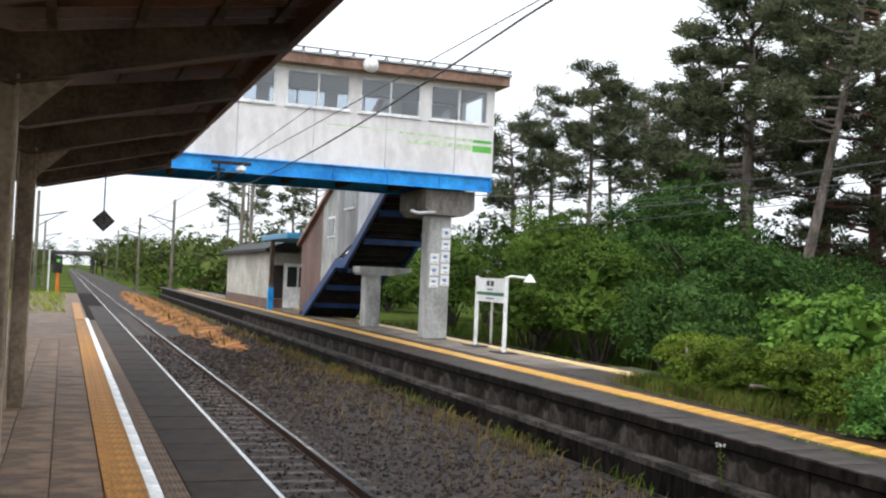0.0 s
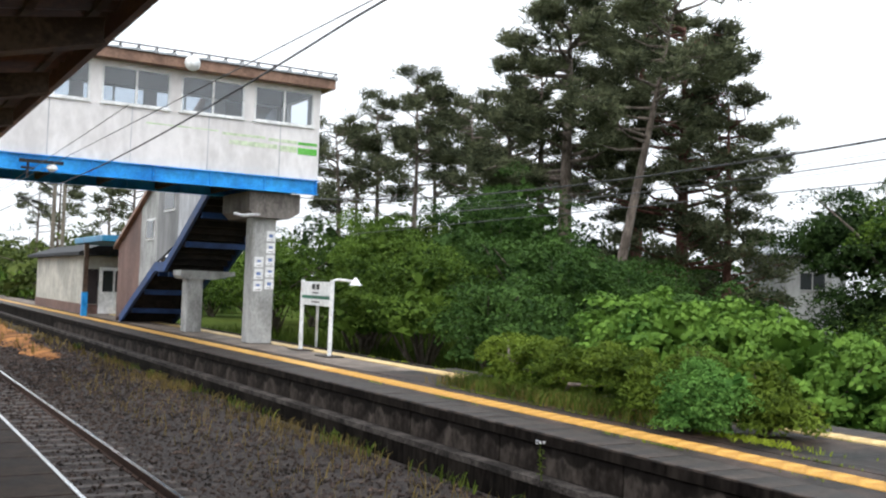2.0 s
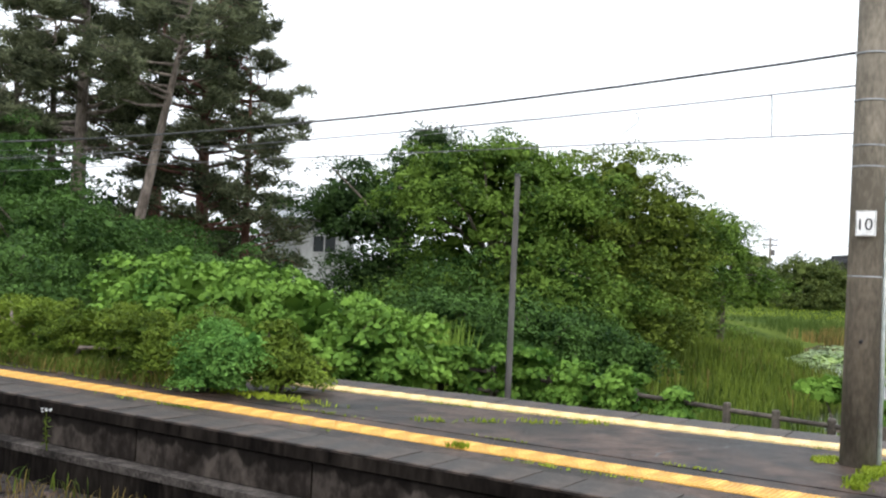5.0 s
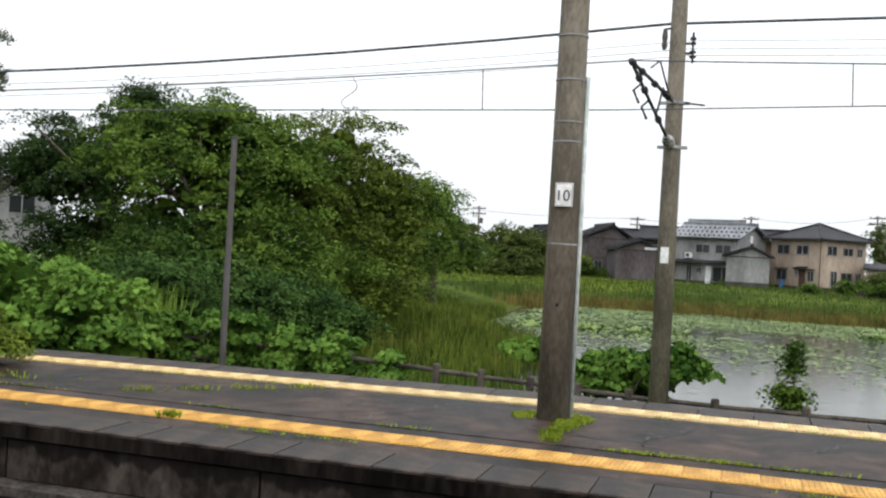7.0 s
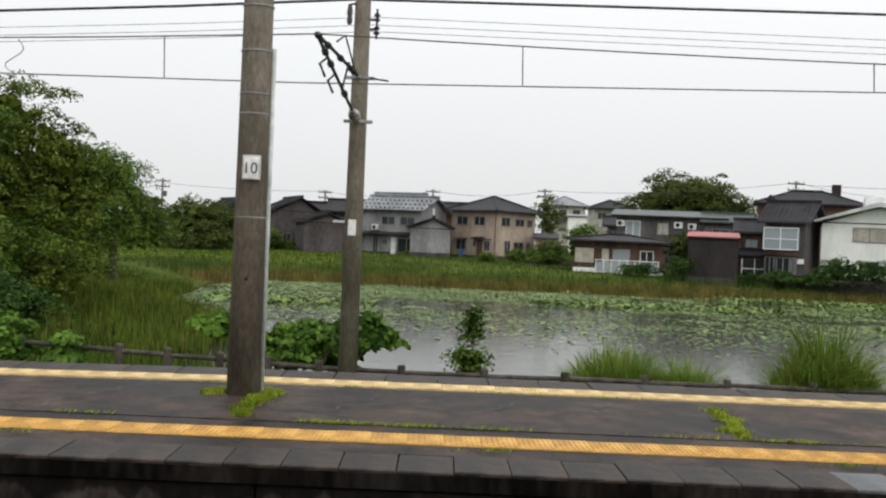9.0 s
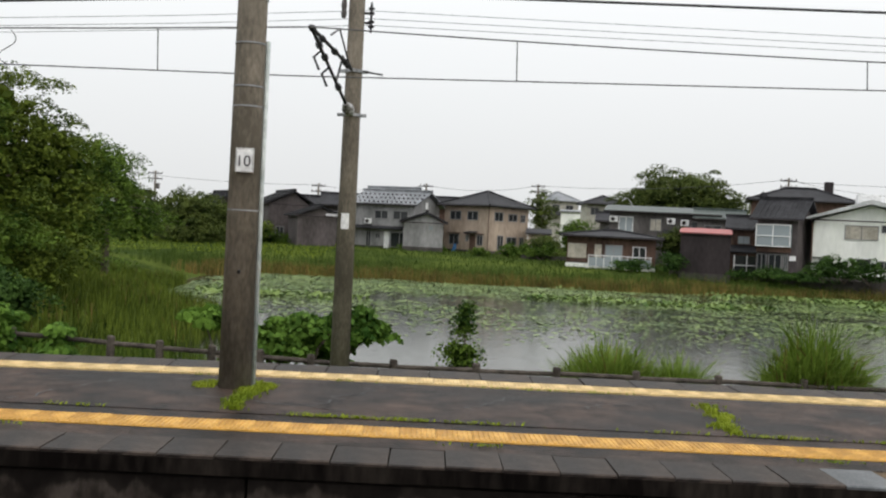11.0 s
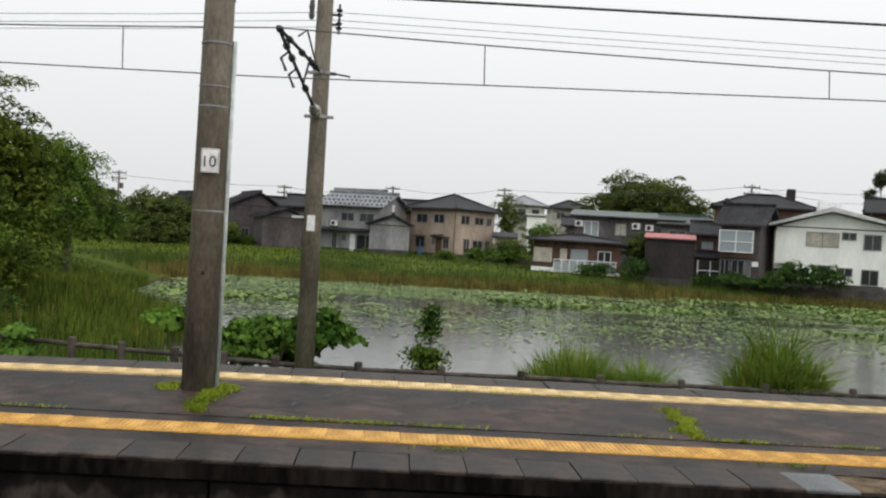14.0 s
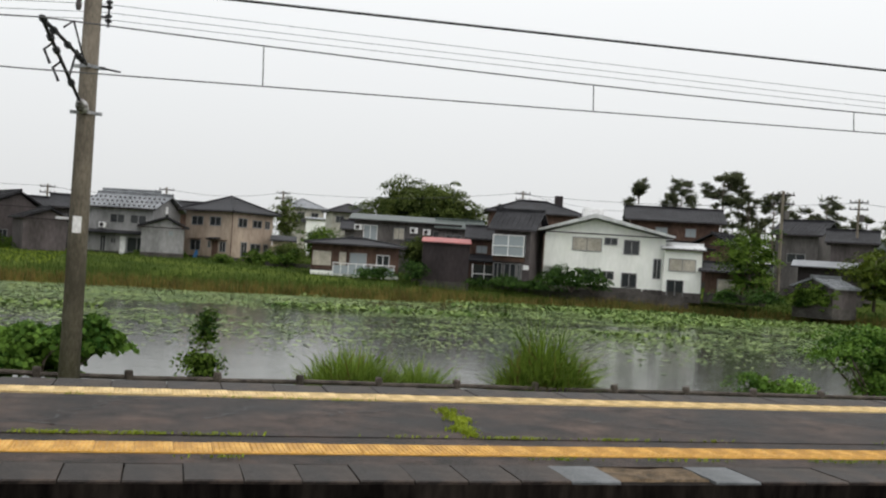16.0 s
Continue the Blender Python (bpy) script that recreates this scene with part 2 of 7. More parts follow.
M = dict(
    asphalt=surf("wet_asphalt", (0.0065, 0.0045, 0.0038), (0.056, 0.037, 0.029), 0.9, 0.58, 1.0, 70, stain=0.85, spec=0.14),
    asphalt_dry=surf("dusty_asphalt", (0.085, 0.068, 0.056), (0.22, 0.18, 0.15), 0.9, 0.65, 0.8, 50, stain=0.45, spec=0.15),
    paving_d=surf("dark_paving", (0.012, 0.0085, 0.0065), (0.042, 0.029, 0.021), 1.5, 0.65, 0.5, 50, piece=0.12, stain=0.5, spec=0.1),
    coping_l=surf("pale_coping", (0.07, 0.076, 0.08), (0.135, 0.142, 0.147), 1.8, 0.6, 0.3, 45),
    soil_d=surf("crumbled_mortar", (0.05, 0.034, 0.018), (0.14, 0.098, 0.058), 6, 0.95, 0.8, 40, bumpdist=0.02),
    yellow_n=surf("ochre_tactile", (0.22, 0.09, 0.010), (0.40, 0.185, 0.025), 1.4, 0.6, 0.2, 35, piece=0.12),
    paving=surf("old_paving", (0.065, 0.040, 0.025), (0.165, 0.108, 0.07), 1.5, 0.7, 0.4, 50, piece=0.15, stain=0.35),
    coping=surf("concrete_coping", (0.012, 0.009, 0.0075), (0.048, 0.036, 0.029), 1.8, 0.6, 0.7, 45, piece=0.3, stain=0.5, spec=0.2),
    # stained concrete; the near-black base also paints in deep shade below the coping
    wall_c=surf("stained_shaded_concrete", (0.004, 0.003, 0.0026), (0.022, 0.018, 0.015), 1.1, 0.9, 0.6, 14, streak=0.75, bumpdist=0.02, spec=0.05, stain=0.5),
    # paler than the wall: the light on the ledge's top is in the colour
    ledge=surf("lit_ledge", (0.022, 0.019, 0.017), (0.085, 0.074, 0.067), 2.2, 0.9, 0.6, 25, bumpdist=0.02, spec=0.1, stain=0.5),
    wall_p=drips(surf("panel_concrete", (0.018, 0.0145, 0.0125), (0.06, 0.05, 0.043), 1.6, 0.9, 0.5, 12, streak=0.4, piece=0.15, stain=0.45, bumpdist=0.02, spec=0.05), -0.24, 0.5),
    pillar_c=surf("grey_concrete", (0.24, 0.24, 0.23), (0.42, 0.42, 0.41), 1.2, 0.8, 0.25, 25, streak=0.5),
    # pillar head, a darker brown-grey than the pillar
    pillar_d=surf("brown_grey_pillar_head", (0.10, 0.088, 0.078), (0.20, 0.18, 0.165), 1.2, 0.85, 0.3, 25, streak=0.5, stain=0.35),
    tile_w=surf("white_metal_roof", (0.42, 0.43, 0.44), (0.60, 0.61, 0.62), 0.5, 0.45, 0.1, 6),
    pole_c=surf("pole_concrete", (0.112, 0.096, 0.074), (0.215, 0.186, 0.148), 1.5, 0.8, 0.3, 30, streak=0.6),
    yellow=surf("yellow_tactile", (0.42, 0.215, 0.032), (0.58, 0.345, 0.09), 1.4, 0.6, 0.2, 35, piece=0.06, c3=(0.52, 0.285, 0.055), stain=0.2),
    yellow2=surf("faded_yellow_tactile", (0.48, 0.33, 0.13), (0.66, 0.50, 0.25), 1.4, 0.6, 0.2, 35, piece=0.08, stain=0.2),
    whiteline=surf("white_line", (0.62, 0.62, 0.62), (0.85, 0.85, 0.85), 3, 0.6, 0.15, 40, piece=0.08),
    rail=surf("rail_rust", (0.07, 0.04, 0.03), (0.13, 0.08, 0.06), 4, 0.6, 0.2, 40, metal=0.5),
    railtop=surf("rail_shine", (0.55, 0.55, 0.56), (0.75, 0.75, 0.76), 5, 0.22, 0.0, 40, metal=1.0),
    sleeper=surf("sleeper_concrete", (0.03, 0.024, 0.021), (0.105, 0.088, 0.08), 3, 0.8, 0.4, 30, piece=0.2),
    ballast=surf("ballast", (0.008, 0.006, 0.005), (0.05, 0.038, 0.033), 9, 0.9, 0.9, 45, bumpdist=0.04),
    stone=surf("ballast_stone", (0.010, 0.007, 0.0055), (0.076, 0.053, 0.043), 2.5, 0.75, 0.3, 40, piece=0.8, stain=0.5, spec=0.15),
    soil=surf("rusty_soil", (0.12, 0.055, 0.024), (0.36, 0.165, 0.06), 0.8, 0.95, 0.7, 20, bumpdist=0.03, spec=0.05),
    meadow=surf("far_meadow", (0.032, 0.05, 0.015), (0.085, 0.11, 0.024), 0.12, 0.95, 0.5, 3, bumpdist=0.05, spec=0.0),
    cream=surf("cream_panel", (0.68, 0.65, 0.645), (0.84, 0.81, 0.81), 0.5, 0.65, 0.06, 6, streak=0.5, stain=0.07),
    fascia=surf("brown_fascia", (0.20, 0.115, 0.08), (0.33, 0.20, 0.145), 1.5, 0.55, 0.1, 14),
    blue=surf("blue_paint", (0.015, 0.22, 0.62), (0.04, 0.36, 0.82), 1.2, 0.4, 0.1, 20),
    blue_d=surf("dark_blue_paint", (0.012, 0.035, 0.12), (0.03, 0.075, 0.22), 1.5, 0.5, 0.1, 20),
    blue_roof=surf("blue_roof", (0.02, 0.13, 0.27), (0.05, 0.25, 0.42), 1.5, 0.4, 0.1, 20),
    brown=surf("brown_cladding", (0.10, 0.055, 0.045), (0.19, 0.115, 0.095), 1.2, 0.6, 0.15, 18, streak=0.7),
    lgrey=surf("light_grey_panel", (0.42, 0.42, 0.44), (0.60, 0.60, 0.62), 0.8, 0.6, 0.1, 15, streak=0.7),
    # one near-black colour for deck underside, cross beams and stair steps
    underside=surf("near_black_steel", (0.012, 0.009, 0.008), (0.035, 0.027, 0.023), 2, 0.8, 0.2, 20),
    canopy_col=surf("canopy_column_paint", (0.19, 0.14, 0.095), (0.36, 0.28, 0.205), 1.6, 0.5, 0.15, 22),
    canopy_st=surf("canopy_steel", (0.05, 0.03, 0.02), (0.13, 0.088, 0.062), 1.6, 0.55, 0.15, 22),
    canopy_sh=surf("canopy_sheet", (0.06, 0.026, 0.014), (0.17, 0.082, 0.048), 1.2, 0.35, 0.15, 18),
    white=surf("white_enamel", (0.72, 0.72, 0.72), (0.86, 0.86, 0.86), 2, 0.4, 0.05, 20),
    green=surf("green_paint", (0.10, 0.42, 0.05), (0.2, 0.6, 0.12), 2, 0.6, 0.05, 20),
    palegreen=surf("faded_green_paint", (0.52, 0.66, 0.40), (0.70, 0.74, 0.60), 3, 0.6, 0.05, 20),
    sgreen=surf("sign_green", (0.01, 0.10, 0.055), (0.02, 0.16, 0.09), 2, 0.4, 0.0, 20),
    black=surf("black_paint", (0.012, 0.012, 0.013), (0.03, 0.03, 0.032), 3, 0.5, 0.0, 20),
    steel=surf("galvanised", (0.22, 0.23, 0.24), (0.40, 0.41, 0.42), 3, 0.45, 0.1, 30, metal=0.6),
    tube=surf("pale_conduit", (0.40, 0.45, 0.44), (0.58, 0.62, 0.60), 2, 0.4, 0.05, 20),
    wire=surf("wire", (0.025, 0.025, 0.027), (0.06, 0.06, 0.062), 3, 0.5, 0.0, 20),
    wire_l=surf("pale_wire", (0.05, 0.05, 0.052), (0.11, 0.11, 0.112), 3, 0.5, 0.0, 20),
    porcelain=surf("porcelain", (0.10, 0.085, 0.08), (0.5, 0.5, 0.5), 6, 0.25, 0.0, 20),
    fence=surf("weathered_fence", (0.035, 0.028, 0.023), (0.10, 0.083, 0.07), 3, 0.85, 0.4, 30, piece=0.2),
    bark=surf("bark", (0.07, 0.055, 0.045), (0.19, 0.155, 0.13), 3, 0.95, 0.8, 16, streak=0.7, bumpdist=0.03),
    redbark=surf("red_bark", (0.07, 0.032, 0.025), (0.16, 0.075, 0.06), 3, 0.95, 0.8, 16, streak=0.7, bumpdist=0.03),
    tile_d=surf("dark_roof_tile", (0.012, 0.012, 0.014), (0.036, 0.036, 0.040), 0.8, 0.65, 0.3, 6, piece=0.15, spec=0.15),
    tile_l=surf("pale_metal_roof", (0.12, 0.13, 0.142), (0.23, 0.24, 0.255), 0.5, 0.4, 0.1, 6),
    tile_g=surf("green_grey_roof", (0.03, 0.042, 0.038), (0.07, 0.088, 0.08), 0.6, 0.5, 0.2, 6),
    tile_r=surf("red_metal_roof", (0.24, 0.055, 0.05), (0.42, 0.12, 0.11), 0.8, 0.5, 0.1, 8),
    beige=surf("beige_siding", (0.32, 0.25, 0.195), (0.43, 0.345, 0.275), 0.3, 0.75, 0.1, 4, streak=0.6),
    hgrey=surf("grey_siding", (0.075, 0.068, 0.066), (0.135, 0.124, 0.12), 0.3, 0.75, 0.1, 4, streak=0.6),
    hgrey_l=surf("pale_grey_siding", (0.19, 0.19, 0.193), (0.29, 0.288, 0.29), 0.3, 0.75, 0.1, 4, streak=0.6),
    mauve=surf("mauve_siding", (0.06, 0.05, 0.05), (0.11, 0.094, 0.095), 0.4, 0.8, 0.1, 4, streak=0.6),
    hbrown=surf("brown_siding", (0.06, 0.034, 0.025), (0.125, 0.075, 0.056), 0.4, 0.8, 0.1, 4, streak=0.6),
    hdark=surf("dark_siding", (0.018, 0.013, 0.014), (0.036, 0.028, 0.03), 0.4, 0.7, 0.1, 4, streak=0.6),
    hwhite=surf("white_render", (0.80, 0.82, 0.77), (0.90, 0.91, 0.87), 0.3, 0.75, 0.08, 4, streak=0.7, stain=0.06),
    hcream=surf("cream_render", (0.36, 0.345, 0.30), (0.50, 0.48, 0.425), 0.4, 0.75, 0.08, 4),
    blind=surf("cream_blind", (0.40, 0.37, 0.31), (0.55, 0.51, 0.44), 0.8, 0.8, 0.05, 6),
    block=surf("block_wall", (0.04, 0.036, 0.033), (0.095, 0.086, 0.08), 0.7, 0.9, 0.2, 8),
    tarp=surf("blue_tarp", (0.03, 0.12, 0.30), (0.06, 0.2, 0.42), 2, 0.5, 0.2, 10),
    orange=surf("orange_paint", (0.6, 0.13, 0.02), (0.75, 0.2, 0.04), 2, 0.5, 0.1, 10),
    print_b=surf("blue_print", (0.10, 0.16, 0.38), (0.2, 0.28, 0.5), 8, 0.6, 0.0, 20),
)
L = dict(
    bush=leafy("leaf_mid_green", (0.011, 0.033, 0.005), (0.135, 0.212, 0.033)),
    deep=leafy("leaf_deep_green", (0.008, 0.025, 0.006), (0.074, 0.138, 0.030)),
    dark=leafy("leaf_dark_green", (0.009, 0.021, 0.007), (0.046, 0.082, 0.021)),
    bright=leafy("leaf_bright_green", (0.026, 0.070, 0.011), (0.165, 0.285, 0.046)),
    hedge=leafy("leaf_hedge", (0.024, 0.046, 0.006), (0.155, 0.215, 0.027)),
    shrub=leafy("leaf_shrub", (0.034, 0.095, 0.018), (0.165, 0.32, 0.066)),
    pine=leafy("pine_needles", (0.020, 0.026, 0.016), (0.15, 0.165, 0.09), 0.8, 0.2),
    olive=leafy("leaf_olive", (0.017, 0.035, 0.005), (0.145, 0.19, 0.028)),
    reed=leafy("reed_blade", (0.07, 0.12, 0.014), (0.24, 0.34, 0.06), 0.7, 0.35),
    straw=leafy("straw_blade", (0.08, 0.062, 0.022), (0.24, 0.175, 0.055)),
    farreed=leafy("far_reed_blade", (0.026, 0.050, 0.008), (0.088, 0.13, 0.026)),
    moss=leafy("moss", (0.11, 0.16, 0.012), (0.29, 0.35, 0.035)),
    lily=leafy("lily_pad", (0.05, 0.10, 0.02), (0.25, 0.33, 0.11), 0.4, 0.1),
    meadow=leafy("meadow_blade", (0.025, 0.05, 0.007), (0.11, 0.155, 0.026)),
    far=leafy("far_leaf", (0.022, 0.038, 0.010), (0.115, 0.145, 0.036)),
)


def water_mat():
    m = bpy.data.materials.new("pond_water")
    m.use_nodes = True
    n, l = m.node_tree.nodes, m.node_tree.links
    b = n["Principled BSDF"]
    b.inputs["Base Color"].default_value = (0.03, 0.034, 0.022, 1)
    b.inputs["Roughness"].default_value = 0.12
    b.inputs["IOR"].default_value = 1.33
    tc = n.new("ShaderNodeTexCoord")
    ns = n.new("ShaderNodeTexNoise")
    ns.inputs["Scale"].default_value, ns.inputs["Detail"].default_value = 2.2, 6
    l.new(tc.outputs["Object"], ns.inputs["Vector"])
    bp = n.new("ShaderNodeBump")
    bp.inputs["Strength"].default_value, bp.inputs["Distance"].default_value = 0.22, 0.05
    l.new(ns.outputs["Fac"], bp.inputs["Height"])
    l.new(bp.outputs[0], b.inputs["Normal"])
    return m


def glass_mat(name, tint, rough=0.06):
    m = bpy.data.materials.new(name)
    m.use_nodes = True
    b = m.node_tree.nodes["Principled BSDF"]
    b.inputs["Base Color"].default_value = (*tint, 1)
    b.inputs["Roughness"].default_value = rough
    b.inputs["IOR"].default_value = 1.5
    return m


def clear_mat():
    m = bpy.data.materials.new("clear_glass")
    m.use_nodes = True
    n, l = m.node_tree.nodes, m.node_tree.links
    tr, gl, mx = n.new("ShaderNodeBsdfTransparent"), n.new("ShaderNodeBsdfGlossy"), n.new("ShaderNodeMixShader")
    tr.inputs[0].default_value, gl.inputs["Roughness"].default_value = (0.82, 0.85, 0.88, 1), 0.05
    mx.inputs[0].default_value = 0.10
    l.new(tr.outputs[0], mx.inputs[1])
    l.new(gl.outputs[0], mx.inputs[2])
    l.new(mx.outputs[0], n["Material Output"].inputs["Surface"])
    return m


M["water"], M["glass"], M["clear"] = water_mat(), glass_mat("dark_window_glass", (0.03, 0.033, 0.036)), clear_mat()
M["pale_glass"] = glass_mat("pale_window_glass", (0.30, 0.34, 0.36), 0.2)


# ---- mesh building ----
class Mb:
    """Collects faces for one mesh."""

    def __init__(self):
        self.v, self.f = [], []

    def add(self, verts, faces):
        o = len(self.v)
        self.v += [tuple(p) for p in verts]
        self.f += [tuple(i + o for i in q) for q in faces]
        return self

    def box(self, x0, y0, z0, x1, y1, z1, b=0.0):
        """A box, with chamfered edges where b is given."""
        if not b:
            v = [(x, y, z) for z in (z0, z1) for y in (y0, y1) for x in (x0, x1)]
            return self.add(v, [(0, 2, 3, 1), (4, 5, 7, 6), (0, 1, 5, 4), (2, 6, 7, 3), (0, 4, 6, 2), (1, 3, 7, 5)])
        bm = bmesh.new()
        bmesh.ops.create_cube(bm, size=1, matrix=Matrix.Translation(((x0 + x1) / 2, (y0 + y1) / 2, (z0 + z1) / 2)) @ Matrix.Diagonal((x1 - x0, y1 - y0, z1 - z0, 1)))
        bmesh.ops.bevel(bm, geom=bm.edges[:], offset=b, segments=1, affect="EDGES")
        bm.verts.index_update()
        self.add([p.co[:] for p in bm.verts], [[p.index for p in q.verts] for q in bm.faces])
        bm.free()
        return self

    def prism(self, outline, d, axis="y", start=0.0):
        """An outline in the plane across the axis, given depth d along it."""
        n = len(outline)

        def at(p, s):
            return {"x": (s, p[0], p[1]), "y": (p[0], s, p[1]), "z": (p[0], p[1], s)}[axis]
        v = [at(p, start) for p in outline] + [at(p, start + d) for p in outline]
        return self.add(v, [tuple(range(n - 1, -1, -1)), tuple(range(n, 2 * n))] + [(i, (i + 1) % n, n + (i + 1) % n, n + i) for i in range(n)])

    def tube(self, pts, radii, n=8, caps=True):
        """A round tube through points."""
        if isinstance(radii, (int, float)):
            radii = [radii] * len(pts)
        v, f = [], []
        pts = [Vector(p) for p in pts]
        for i, p in enumerate(pts):
            d = (pts[min(i + 1, len(pts) - 1)] - pts[max(i - 1, 0)]).normalized()
            a = d.cross(Vector((0, 0, 1)) if abs(d.z) < 0.9 else Vector((1, 0, 0))).normalized()
            c = d.cross(a)
            v += [p + (a * math.cos(2 * math.pi * k / n) + c * math.sin(2 * math.pi * k / n)) * radii[i] for k in range(n)]
        for i in range(len(pts) - 1):
            f += [(i * n + k, i * n + (k + 1) % n, (i + 1) * n + (k + 1) % n, (i + 1) * n + k) for k in range(n)]
        if caps:
            f += [tuple(range(n - 1, -1, -1)), tuple(range((len(pts) - 1) * n, len(pts) * n))]
        return self.add(v, f)

    def mesh(self, name, material, smooth=False):
        me = bpy.data.meshes.new(name)
        me.from_pydata(self.v, [], self.f)
        me.materials.append(material)
        bm = bmesh.new()
        bm.from_mesh(me)
        bmesh.ops.recalc_face_normals(bm, faces=bm.faces[:])
        bm.to_mesh(me)
        bm.free()
        if smooth:
            me.shade_smooth()
        return me


def np_mesh(name, verts, material, per=4):
    """A mesh of separate faces of `per` corners each, from an array of corners."""
    n = len(verts) // per
    me = bpy.data.meshes.new(name)
    me.vertices.add(len(verts))
    me.vertices.foreach_set("co", np.asarray(verts, np.float32).ravel())
    me.loops.add(n * per)
    me.loops.foreach_set("vertex_index", np.arange(n * per, dtype=np.int32))
    me.polygons.add(n)
    me.polygons.foreach_set("loop_start", np.arange(n, dtype=np.int32) * per)
    me.polygons.foreach_set("loop_total", np.full(n, per, np.int32))
    me.materials.append(material)
    me.update()
    return me


def thing(name, m, label, category, group="", kind=""):
    ob = new(name)
    ob.matrix_basis = m
    return tagged(ob, label, category, group, kind)


def part(name, mb, material, parent, label="", smooth=False):
    me = mb.mesh(name, material, smooth) if isinstance(mb, Mb) else mb
    ob = new(name, me)
    ob.parent = parent
    return tagged(ob, label)


def solo(name, mb, material, label, category="", group="", kind="", m=None, smooth=False):
    me = mb.mesh(name, material, smooth) if isinstance(mb, Mb) else mb
    ob = new(name, me)
    if m is not None:
        ob.matrix_basis = m
    return tagged(ob, label, category, group, kind)


def piece(name, me, parent, x, y, z, rz=0.0):
    """One of many alike pieces that share a mesh."""
    ob = new(name, me)
    ob.parent = parent
    ob.matrix_basis = pose(x, y, z, 0, 0, rz)
    return ob


rng = np.random.default_rng(7)


def unit(n):
    v = rng.normal(size=(n, 3))
    return v / np.linalg.norm(v, axis=1, keepdims=True)


def leaf_quads(c, size, aspect=0.5, up=0.6, curl=0.25, out=None):
    """Leaf-shaped folded quads at the places c."""
    n = len(c)
    s = size * rng.uniform(0.6, 1.35, (n, 1))
    d = unit(n)
    d[:, 2] = d[:, 2] * 0.6 - 0.15
    d /= np.linalg.norm(d, axis=1, keepdims=True)
    nrm = unit(n)
    if out is None:
        nrm[:, 2] = np.abs(nrm[:, 2]) + up
    else:
        nrm = nrm * 0.5 + out * 0.9 + np.array([0, 0, 0.3])
    w = np.cross(d, nrm)
    w /= np.linalg.norm(w, axis=1, keepdims=True) + 1e-9
    nn = np.cross(w, d)
    a = c - d * s * 0.5
    t = c + d * s * 0.5 - nn * s * curl * 0.4
    l = c + w * s * aspect * 0.5 + nn * s * curl * 0.3
    r = c - w * s * aspect * 0.5 + nn * s * curl * 0.3
    return np.stack([a, l, t, r], 1).reshape(-1, 3)


def blobs(centre, radii, clumps, per, spread, shell=0.55, flat=0.7, low=-0.6):
    """Points in clumps, spread over an ellipsoid, more of them towards its skin."""
    d = unit(clumps * 3)
    d = d[d[:, 2] > low][:clumps]
    r = rng.uniform(shell - 0.1, 1.05, (len(d), 1)) * (1 + 0.30 * np.sin(d[:, :1] * 5 + centre[0]) * np.cos(d[:, 1:2] * 6 + centre[1]))
    cc = np.asarray(centre) + d * r * np.asarray(radii)
    k = rng.uniform(0.45, 1.25, (len(cc), 1, 1))
    off = rng.normal(size=(len(cc), per, 3))
    off *= np.minimum(1.0, 1.6 / (np.linalg.norm(off, axis=2, keepdims=True) + 1e-6))
    off[:, :, 2] = np.abs(off[:, :, 2]) * flat * 0.6 - 0.4 * (off[:, :, 0] ** 2 + off[:, :, 1] ** 2) * 0.5
    way = off / (np.linalg.norm(off, axis=2, keepdims=True) + 1e-6) * 0.75 + d[:, None] * 0.45
    return (cc[:, None] + off * spread * k).reshape(-1, 3), cc, way.reshape(-1, 3)


def core(centre, radii, count, low):
    """Places inside a crown, for oversized leaves added to block light and close gaps."""
    d = unit(count)
    d[:, 2] = np.maximum(d[:, 2], low)
    return np.asarray(centre) + d * np.asarray(radii) * rng.uniform(0.35, 0.78, (count, 1))


def limbs(mb, base, targets, r0, n=6, sag=0.1):
    """Limbs from a trunk's point to the given places."""
    base = Vector(base)
    for t in targets:
        t = Vector(t)
        mid = base.lerp(t, 0.5) + Vector((rng.normal() * sag, rng.normal() * sag, abs(rng.normal()) * sag)) * (t - base).length
        mb.tube([base, mid, t], [r0, r0 * 0.6, r0 * 0.2], n)


def bush(name, x, y, z, lobes, material, leaf, per, label, category="shrub", aspect=0.55, stem=0.05, group="", low=-0.6):
    """A shrub: stems and a crown of leaves. lobes: (dx, dy, dz, rx, ry, rz, clumps, spread)."""
    ob = thing(name, pose(x, y, z), label, category, group)
    pts, outs, tops = [], [], []
    for dx, dy, dz, rx, ry, rz, clumps, spread in lobes:
        p, c, o = blobs((dx, dy, dz), (rx, ry, rz), int(clumps * 0.24) + 5, int(per * 4.2), spread * 1.75, low=low)
        pts.append(p)
        outs.append(o)
        tops += list(c[:4])
    leaf *= 0.70
    p, o = np.concatenate(pts), np.concatenate(outs)
    o = o[p[:, 2] > 0.02]
    p = p[p[:, 2] > 0.02]
    inner = np.concatenate([core(q[:3], q[3:6], int(q[6] * per * 0.05) + 8, low) for q in lobes])
    inner = inner[inner[:, 2] > 0.1]
    mb = Mb()
    limbs(mb, (0, 0, 0), tops[:14], stem, 5)
    part("stem", mb, M["bark"], ob)
    part("crown", np_mesh("crown", np.concatenate([leaf_quads(p, leaf, aspect, out=o), leaf_quads(inner, leaf * 3.0, 0.7)]), material), material, ob)
    return ob


